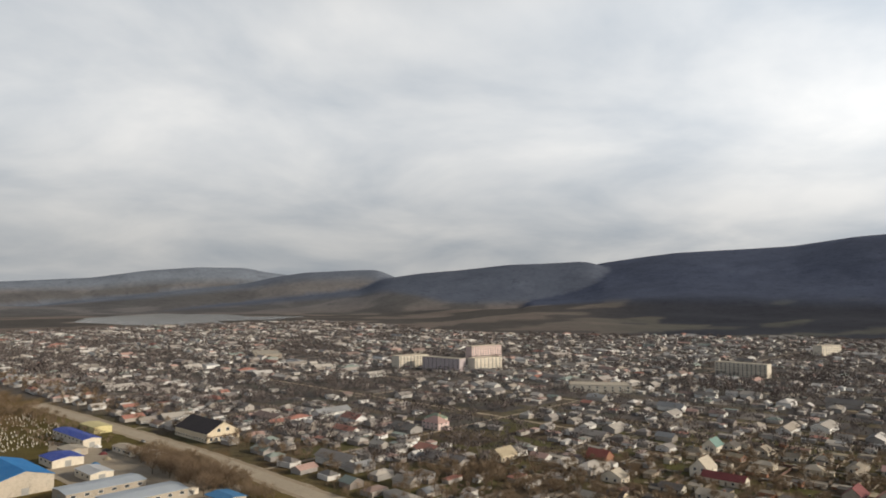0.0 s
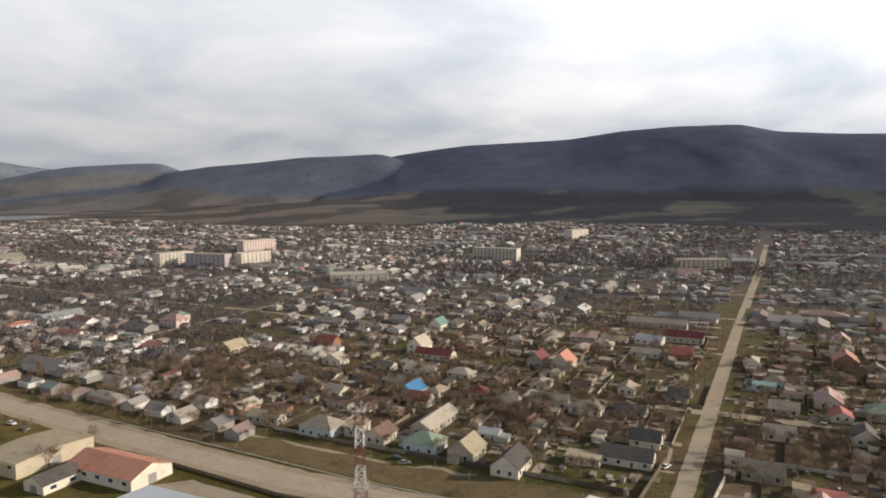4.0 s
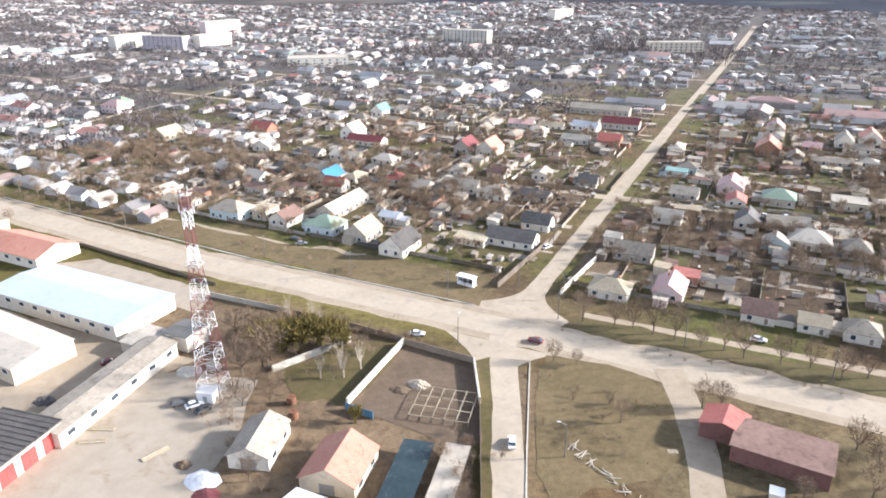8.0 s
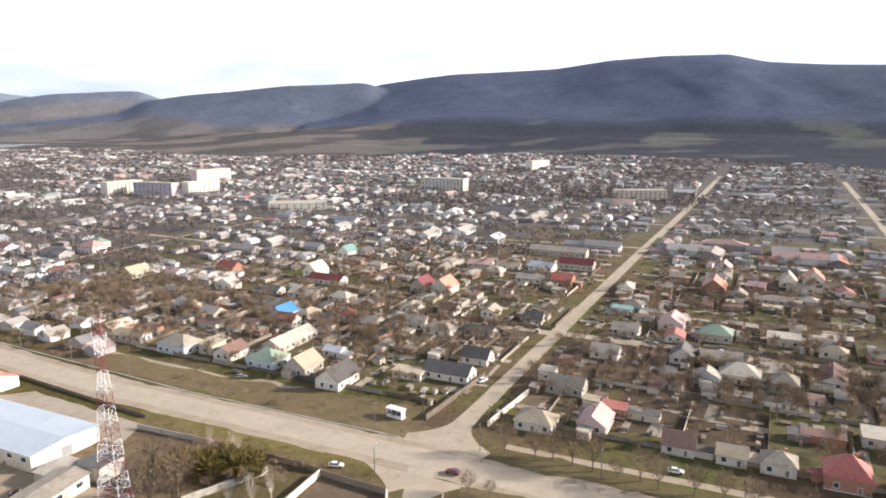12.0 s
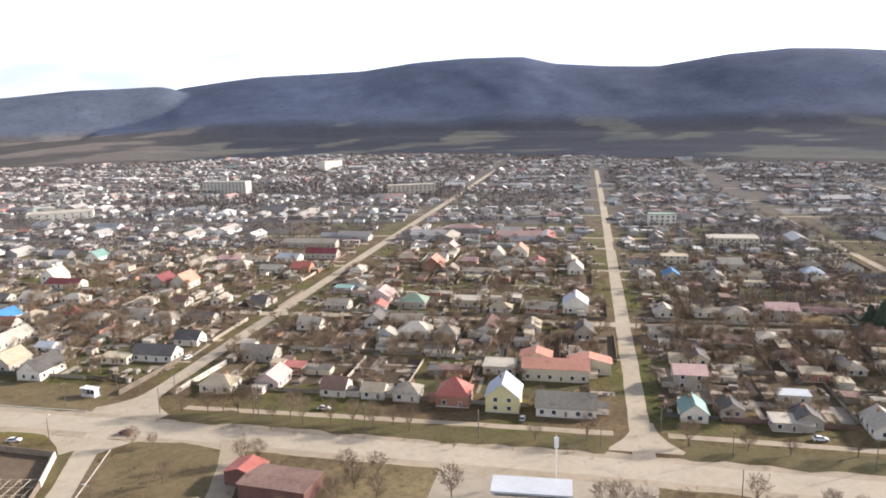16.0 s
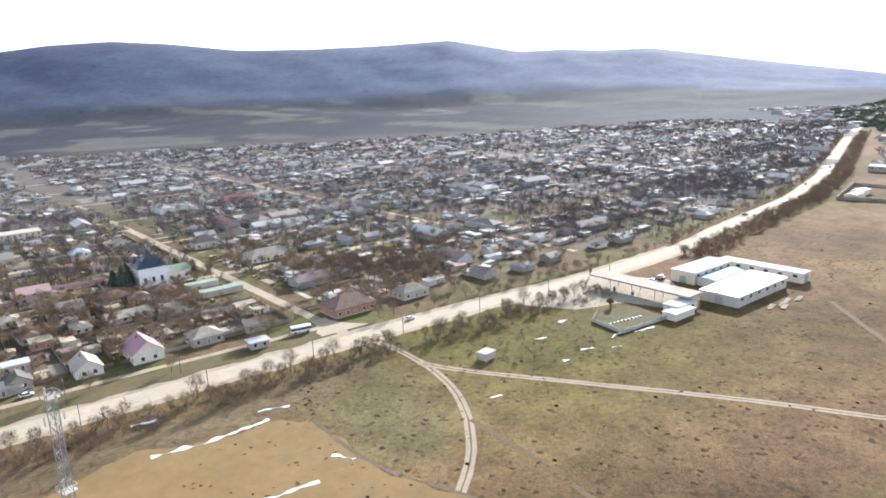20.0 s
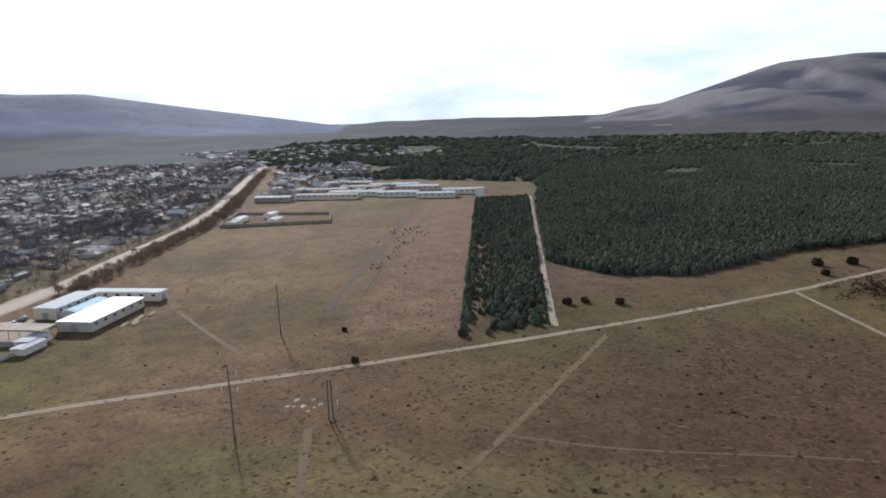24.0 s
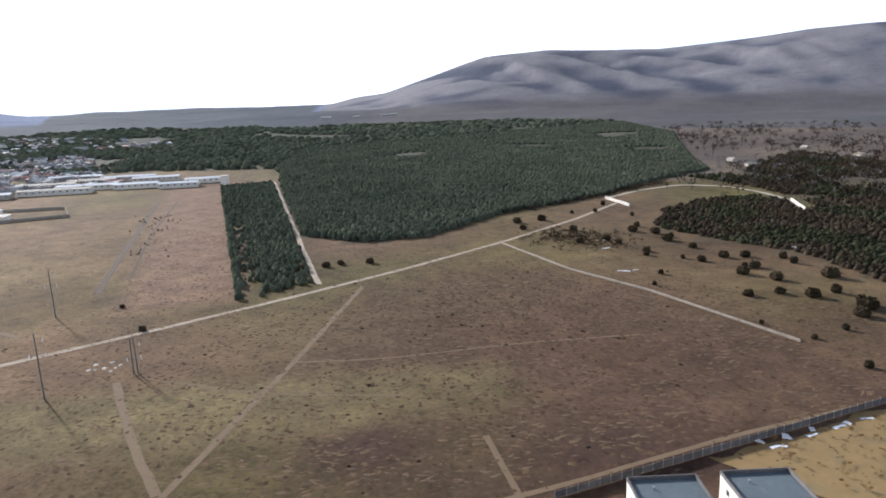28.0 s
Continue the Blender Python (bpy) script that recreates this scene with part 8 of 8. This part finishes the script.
def car(u, v, turn, paint, label, van=False):
    ob = thing("van" if van else "car", stand(u, v, 0.06, turn), label, "van" if van else "car", "vehicles")
    key = ("car", paint, van)

    def body():
        s = Shape()
        side = [(-2.15, 0.35), (2.15, 0.35), (2.2, 0.75), (1.2, 0.95), (-2.0, 1.0), (-2.2, 0.8)] if not van else [(-2.5, 0.4), (2.5, 0.4), (2.55, 1.0), (1.7, 1.3), (1.2, 2.1), (-2.5, 2.1)]
        n = len(side)
        for k, w in ((0, 0.84),):
            vs = [(x, -w, z) for x, z in side] + [(x, w, z) for x, z in side]
            s.add(vs, [tuple(range(n)), tuple(range(2 * n - 1, n - 1, -1))] + [(i, i + n, (i + 1) % n + n, (i + 1) % n) for i in range(n)])
        if not van:
            s.add([(-1.2, -0.62, 1.42), (0.35, -0.62, 1.42), (0.35, 0.62, 1.42), (-1.2, 0.62, 1.42), (-1.2, -0.62, 1.48), (0.35, -0.62, 1.48), (0.35, 0.62, 1.48), (-1.2, 0.62, 1.48)], [(3, 2, 1, 0), (4, 5, 6, 7), (0, 1, 5, 4), (1, 2, 6, 5), (2, 3, 7, 6), (3, 0, 4, 7)])
        return s.mesh("body", paint)

    def glass():
        s = Shape()
        if van:
            s.add([(1.24, -0.75, 2.05), (1.72, -0.75, 1.35), (1.72, 0.75, 1.35), (1.24, 0.75, 2.05)], [(0, 1, 2, 3)]).box(-1.5, -0.86, 1.35, 1.0, 0.86, 1.9)
        else:
            s.add([(-1.85, -0.78, 0.98), (1.05, -0.78, 0.97), (1.05, 0.78, 0.97), (-1.85, 0.78, 0.98), (-1.2, -0.62, 1.43), (0.35, -0.62, 1.43), (0.35, 0.62, 1.43), (-1.2, 0.62, 1.43)], [(4, 5, 6, 7), (0, 1, 5, 4), (1, 2, 6, 5), (2, 3, 7, 6), (3, 0, 4, 7)])
        return s.mesh("glazing", "pane")

    part("body", cached(key, body), ob)
    part("glazing", cached(("glass", van), glass), ob)
    for x in (-1.35, 1.4):
        for y in (-0.78, 0.78):
            part("wheel", cached("wheel", lambda: Shape().rod((0, -0.1, 0), (0, 0.1, 0), 0.32, n=12).mesh("wheel", "black_rubber")), ob, pose(x, y, 0.32))


car(10.5, -9.5, 180, "roof_maroon", "small dark red car on the highway")
car(20.3, -53.9, 112, "white_paint", "white car on the side road")
car(-53.3, -73, 60, "white_paint", "white car parked in the works yard")
car(-57, -74, 50, "slate_dark", "dark car parked in the works yard")
car(-50, -73.5, 80, "tarmac", "black car parked in the works yard")
car(66, 17, 4, "white_paint", "white car in front of a house")
car(132, 18.5, 90, "grey_metal", "grey car parked before a yellow house")
car(219, 17, 3, "white_paint", "white car parked on the dusty lane")
car(-97, 25, 10, "slate_dark", "dark car parked by a house")
car(-92, 22, 30, "grey_metal", "grey car parked by a house")
car(-8, 57, 70, "white_paint", "white car parked on a street verge")
car(62, 126, 0, "white_paint", "white car on the cross lane")
car(70, 128, 0, "white_paint", "white car on the cross lane")
car(355, -10, 5, "white_paint", "white car on the highway")
car(-21, -20, 20, "white_paint", "white car parked by a fence")
car(-106, -58, 10, "blue_paint", "blue car parked by the warehouse")
car(-88, -68, 60, "roof_maroon", "dark red car by a workshop")
car(-84, -74, 60, "slate_dark", "dark car by a workshop")
for i, u in enumerate((560, 640, 700, 790, 905)):
    car(u, main_v(u) + (2.5 if i % 2 else -2.5), -18 if u < 700 else 22, ("white_paint", "slate_dark", "grey_metal")[i % 3], "car driving on the highway")
for i, (u, v) in enumerate(((468, -47), (472, -48), (476, -46))):
    car(u, v, 80, ("white_paint", "slate_dark", "grey_metal")[i], "car parked by the filling station")
car(-262, -10, 0, "white_paint", "white car in front of a shop")
car(-250, -12, 0, "grey_metal", "grey car in front of a shop")
car(-470, 6, -5, "grey_metal", "grey car on the highway verge")

bus = thing("bus", stand(314.5, 8.5, 0.05, -12), "white minibus with a dark window band at a stop", "bus")
part("body", Shape().box(-4.0, -1.2, 0.45, 4.0, 1.2, 2.9).mesh("body", "white_paint"), bus)
part("glazing", Shape().box(-4.03, -1.23, 1.4, 4.03, 1.23, 2.3).mesh("glazing", "pane"), bus)
for x in (-2.6, 2.6):
    for y in (-1.1, 1.1):
        part("wheel", cached("bwheel", lambda: Shape().rod((0, -0.15, 0), (0, 0.15, 0), 0.45, n=12).mesh("wheel", "black_rubber")), bus, pose(x, y, 0.45))

stop = thing("stop_shop", stand(295, 5.5, 0, -4), "small white-roofed shop beside the bus stop", "kiosk")
part("wall", Shape().box(-3.5, -2.5, 0, 3.5, 2.5, 2.9).mesh("wall", "grey_wall"), stop)
part("roof", Shape().box(-4.2, -3.2, 2.9, 4.2, 3.0, 3.15).mesh("roof", "roof_white"), stop)
for x in (-1.8, 1.8):
    part("window", window_mesh(1.3, 1.4), stop, pose(x, -2.5, 1.0))
hut = thing("brick_hut", pose(374.3, -125.6, 0, 0, 0, -30), "small pale block hut in the meadow", "hut")
part("wall", Shape().box(-2.6, -2, 0, 2.6, 2, 2.6).mesh("wall", "grey_wall"), hut)
part("roof", Shape().box(-2.9, -2.3, 2.6, 2.9, 2.3, 2.8).mesh("roof", "slate_light"), hut)

stop2 = thing("bus_shelter", stand(-22, 16.4, 0, -8), "white bus stop shelter with a dark open front", "shelter")
part("floor_slab", Shape().box(-3.2, -1.4, -0.05, 3.2, 1.4, 0.15).mesh("floor_slab", "concrete"), stop2)
part("back_wall", Shape().box(-3.0, 1.0, 0.15, 3.0, 1.2, 2.9).mesh("back_wall", "slate_dark"), stop2)
for x in (-3.0, 2.8):
    part("side_wall", cached("bswall", lambda: Shape().box(0, -1.1, 0.15, 0.2, 1.0, 2.9).mesh("side_wall", "white_paint")), stop2, pose(x, 0, 0))
part("front_wall", Shape().box(-2.8, -1.1, 0.15, 2.8, -0.95, 1.1).mesh("front_wall", "white_paint"), stop2)
for x in (-1.0, 1.0):
    part("post", cached("bspost", lambda: Shape().box(-0.07, -1.08, 1.1, 0.07, -0.96, 2.9).mesh("post", "white_paint")), stop2, pose(x, 0, 0))
part("roof", Shape().box(-3.3, -1.5, 2.9, 3.3, 1.4, 3.2).mesh("roof", "white_paint"), stop2)

# ---- works far west and far east ----
hall(-418, -88, 46, 26, 8, 3.5, "roof_vivid", "grey_wall", "big hall with a bright blue metal roof", along="u")
hall(-449, -52, 20, 17, 4.4, 1.2, "roof_deepblue", "white_wall", "white building with a deep blue metal roof")
hall(-504, -23, 50, 11, 5.4, 1.0, "roof_deepblue", "white_wall", "low shop with a deep blue metal roof")
hall(-532, 1, 24, 12, 4.5, 0.6, "yellow_wall", "yellow_wall", "yellow canopy of a roadside station", wins=False)
hall(-372, -62, 38, 17, 4.6, 0.8, "roof_paleblue", "grey_wall", "wide flat-roofed shed with pale sheets", along="v")
hall(-342, -55, 36, 18, 4.6, 0.8, "roof_paleblue", "grey_wall", "wide flat-roofed shed with pale sheets", along="v")
hall(-311, -30, 16, 12, 4, 0.8, "roof_blue", "grey_wall", "small shed with a blue roof")
hall(-340, -34, 9, 8, 3, 1, "slate_grey", "white_wall", "small white outbuilding of the works")
hall(-418, -10, 20, 10, 3.5, 0.8, "slate_light", "grey_wall", "low grey roadside shop")
patch("works_yard", [(-520, -34), (-430, -10), (-330, -8), (-300, -40), (-330, -70), (-430, -66)], "yard_dust", 0.03, "pale dusty yard between works buildings")
graves = []
for _ in range(420):
    u = rng.uniform(-640, -505)
    v = rng.uniform(-78, -8 - 12 * (u > -560))
    if abs(v + 38 - 0.06 * (u + 570)) < 2.2 or abs(u + 585 + 0.3 * v) < 2.0:
        continue
    p = W(u, v)
    graves.append((p.x, p.y, 0, radians(HEAD), 0.8, 0.3, rng.uniform(0.8, 1.6)))
joined("gravestones", [(Shape().box(-0.5, -0.5, 0, 0.5, 0.5, 1), graves)], ["pale_stone"], "rows of pale gravestones in a cemetery", "gravestones")
clump_rng = random.Random(31)
for _ in range(34):
    f = clump_rng.random()
    u, v = -404 + 72 * f + clump_rng.uniform(-7, 7), -18 - 7 * f + clump_rng.uniform(-11, 11)
    tree(u, v, clump_rng.uniform(1.25, 2.0), "tall leafless tree in a thicket beside the works", group="thicket beside the works", kindex=clump_rng.randrange(5))
hall(-470, -38, 16, 12, 3.6, 0.8, "slate_light", "grey_wall", "low grey store in a works yard")
hall(-447, -14, 26, 9, 3.4, 0.7, "slate_grey", "white_wall", "long low roadside shop with a grey roof")
hall(-404, -52, 20, 12, 4.2, 1.0, "roof_white", "white_wall", "white shed with a pale roof in a works yard")
for u, v, w, d, al in ((915, -45, 70, 12, "v"), (940, -70, 60, 14, "v"), (930, -120, 44, 14, "v"), (915, -165, 40, 13, "v"), (945, -185, 36, 12, "v"), (968, -20, 60, 12, "v"), (990, -60, 50, 12, "v"), (985, -130, 50, 12, "v"), (1010, -95, 60, 12, "v"), (900, 10, 40, 12, "v"), (1040, -30, 60, 12, "v")):
    hall(u, v, w, d, 5.0, 1.2, rng.choice(("roof_white", "slate_light", "roof_white")), rng.choice(("white_wall", "pale_stone", "grey_wall")), "long low depot building with a pale roof", along=al)
hall(905, -212, 8, 8, 10, 0.6, "slate_light", "white_wall", "small white tower block by the pines", wins=False)
for a, b in (((697, -339), (765, -373)), ((765, -373), (702, -440)), ((702, -440), (654, -421)), ((654, -421), (697, -339))):
    wall_line("yard_wall", a, b, 2.4, "slate_grey", "dark wall of a walled yard in the steppe", 0.4, True)
for k, (x, y) in enumerate(((700, -352), (718, -362), (690, -385), (725, -392))):
    u, v = UV(x, y)
    hall(u, v, 16, 8, 3.6, 0.8, ("slate_light", "roof_white")[k % 2], "white_wall", "low pale building inside a walled yard", wins=False)

for k, (x, y) in enumerate(((292, -985), (262, -945), (180, -1080), (60, -1030), (250, -1150), (-40, -1100))):
    u, v = UV(x, y)
    hall(u, v, 11, 7, 2.6, 1.6, ("slate_grey", "slate_light", "slate_beige")[k % 3], "grey_wall", "small grey house among brown scrub", wins=False, name="small_house", along="uv"[k % 2])

for k, (x, y) in enumerate(((1880, -1860), (1800, -1925), (1735, -2010), (1722, -2032))):
    u, v = UV(x, y)
    farm = hall(u, v, (34, 22, 40, 18)[k % 4], 10, 3.6, 1.6, ("roof_white", "slate_light")[k % 2], "grey_wall", "far white farm building below the hill", wins=False, name="farm_building", along="v")
    farm.location.z = height(x, y) - 0.4

# ---- loose things in the works yard ----
for u, v in ((-33, -62), (-29, -66.5)):
    t = thing("rusty_tank", stand(u, v, 0, rng.uniform(0, 90)), "squat rusty orange metal tank in grass", "tank", "rusty tanks")
    part("shell", cached("tank", lambda: Shape().rod((0, 0, 0), (0, 0, 2.0), 1.1, n=14).mesh("shell", "rust")), t)
    part("hatch", cached("hatch", lambda: Shape().rod((0.3, 0, 2.0), (0.3, 0, 2.2), 0.3, n=10).mesh("hatch", "rust")), t)


def heap(name, u, v, r0, h, mat, label, category):
    rr = random.Random(int(u * 10))
    s = Shape()
    n, rings = 14, 4
    vs = [(0, 0, h)]
    for k in range(1, rings + 1):
        for i in range(n):
            a = 2 * math.pi * i / n
            q = r0 * k / rings * rr.uniform(0.85, 1.15)
            vs.append((q * math.cos(a) * 1.3, q * math.sin(a), max(-0.05, h * (1 - (k / rings) ** 1.3) + rr.uniform(-0.12, 0.12)) if k < rings else -0.05))
    fs = [(0, 1 + i, 1 + (i + 1) % n) for i in range(n)]
    for k in range(rings - 1):
        a, b = 1 + k * n, 1 + (k + 1) * n
        fs += [(a + i, b + i, b + (i + 1) % n, a + (i + 1) % n) for i in range(n)]
    s.add(vs, fs)
    single(name, s.mesh(name, mat), stand(u, v), label, category, "heaps in the yard")


heap("tarp_heap", -33, -92, 3.2, 1.3, "white_paint", "heap under a crumpled white tarpaulin", "heap")
heap("scrap_mound", -29, -95, 2.6, 1.0, "roof_maroon", "heap of reddish scrap in a yard", "heap")
heap("sand_mound", -9, -42, 2.4, 1.2, "yard_dust", "pale heap of sand in a dug plot", "heap")
heap("soil_heap", -12, -46, 2.2, 0.8, "bare_soil", "dark brown heap of soil in a dug plot", "heap")
heap("spoil_heap", -66, -62, 3.0, 1.0, "concrete", "pale heap of rubble by a wall", "heap")
for x, y, q in ((306, -266, 1.1), (309, -270, 1.4), (306, -274.5, 1.2), (301, -275, 1.3), (298.5, -270, 1.0), (303, -270, 1.5), (304.5, -267.5, 0.8), (300, -272.5, 0.9)):
    u, v = UV(x, y)
    heap("spoil_heap", u, v, q * 0.75, 0.14, "concrete", "low pale heap of rubble in the steppe", "heap")
for u, v, t in ((-66, -89, 20), (-48, -90, 70), (-30, -74, 55), (-64, -93, 28)):
    pile = thing("timber_pile", stand(u, v, 0, t), "small pile of pale timber in a yard", "timber", "timber piles")
    for k in range(3):
        part("log", cached("tlog", lambda: Shape().rod((-3, 0, 0.2), (3, 0.3, 0.2), 0.2, n=6).mesh("log", "slate_beige")), pile, pose(0, k * 0.45 - 0.4, 0))
for u, v, m in ((-455, -26, "roof_maroon"), (-463, -21, "slate_dark"), (-440, -30, "slate_beige"), (-478, -20, "white_paint"), (-432, -40, "roof_blue")):
    heap("scrap_mound", u, v, 2.6, 1.6, m, "heap of building goods in a works yard", "heap")
BRUSH = ((32.7, -48.7), (48.6, -59.9))
PALLET = (52.5, -41.4)
JUNK = ((-88, -87, 2.4, "slate_dark", "dark heap of scrap between two workshops"), (-82, -78, 2.0, "rust", "rusty heap of scrap beside a wall"),
        (-40, -90, 1.6, "bare_soil", "low brown heap of soil in a yard"), (-62, -57, 2.2, "concrete", "pale heap of rubble in a yard"))
brush = random.Random(29)
for k in range(7):
    f = k / 6
    pile = thing("brushwood_pile", stand(BRUSH[0][0] + (BRUSH[1][0] - BRUSH[0][0]) * f, BRUSH[0][1] + (BRUSH[1][1] - BRUSH[0][1]) * f, 0, brush.uniform(0, 180)), "loose pile of pale broken branches in dry grass", "brushwood", "brushwood piles")
    for q in range(4):
        part("branch", cached(("branch", q), lambda: Shape().rod((-1.6, 0, 0.1), (0.2, 0.15, 0.22), 0.07, 0.06, 5).rod((0.2, 0.15, 0.22), (1.5, -0.1, 0.12), 0.06, 0.03, 5).mesh("branch", "pale_stone")), pile, pose(brush.uniform(-0.7, 0.7), brush.uniform(-0.7, 0.7), 0.05 * q, 0, 0, brush.uniform(-50, 50)))
pallet = thing("pallet", stand(*PALLET, 0, 25), "wooden pallet lying in dry grass", "pallet")
for k in range(5):
    part("board", cached("pboard", lambda: Shape().box(-1.1, -0.09, 0.12, 1.1, 0.09, 0.15).mesh("board", "slate_beige")), pallet, pose(0, k * 0.3 - 0.6, 0))
for k in (-0.9, 0, 0.9):
    part("bearer", cached("pbear", lambda: Shape().box(-0.06, -0.7, 0.0, 0.06, 0.7, 0.12).mesh("bearer", "slate_beige")), pallet, pose(k, 0, 0))
for u, v, r0, mt, lb in JUNK:
    heap("scrap_mound", u, v, r0, 0.9, mt, lb, "heap")
privy = thing("small_hut", stand(73, -48, 0, 0), "tiny pale hut with a flat roof beside a lawn", "hut")
part("wall", Shape().box(-1.2, -1.2, 0, 1.2, 1.2, 2.3).mesh("wall", "pale_stone"), privy)
part("roof", Shape().box(-1.4, -1.4, 2.3, 1.4, 1.4, 2.45).mesh("roof", "roof_white"), privy)
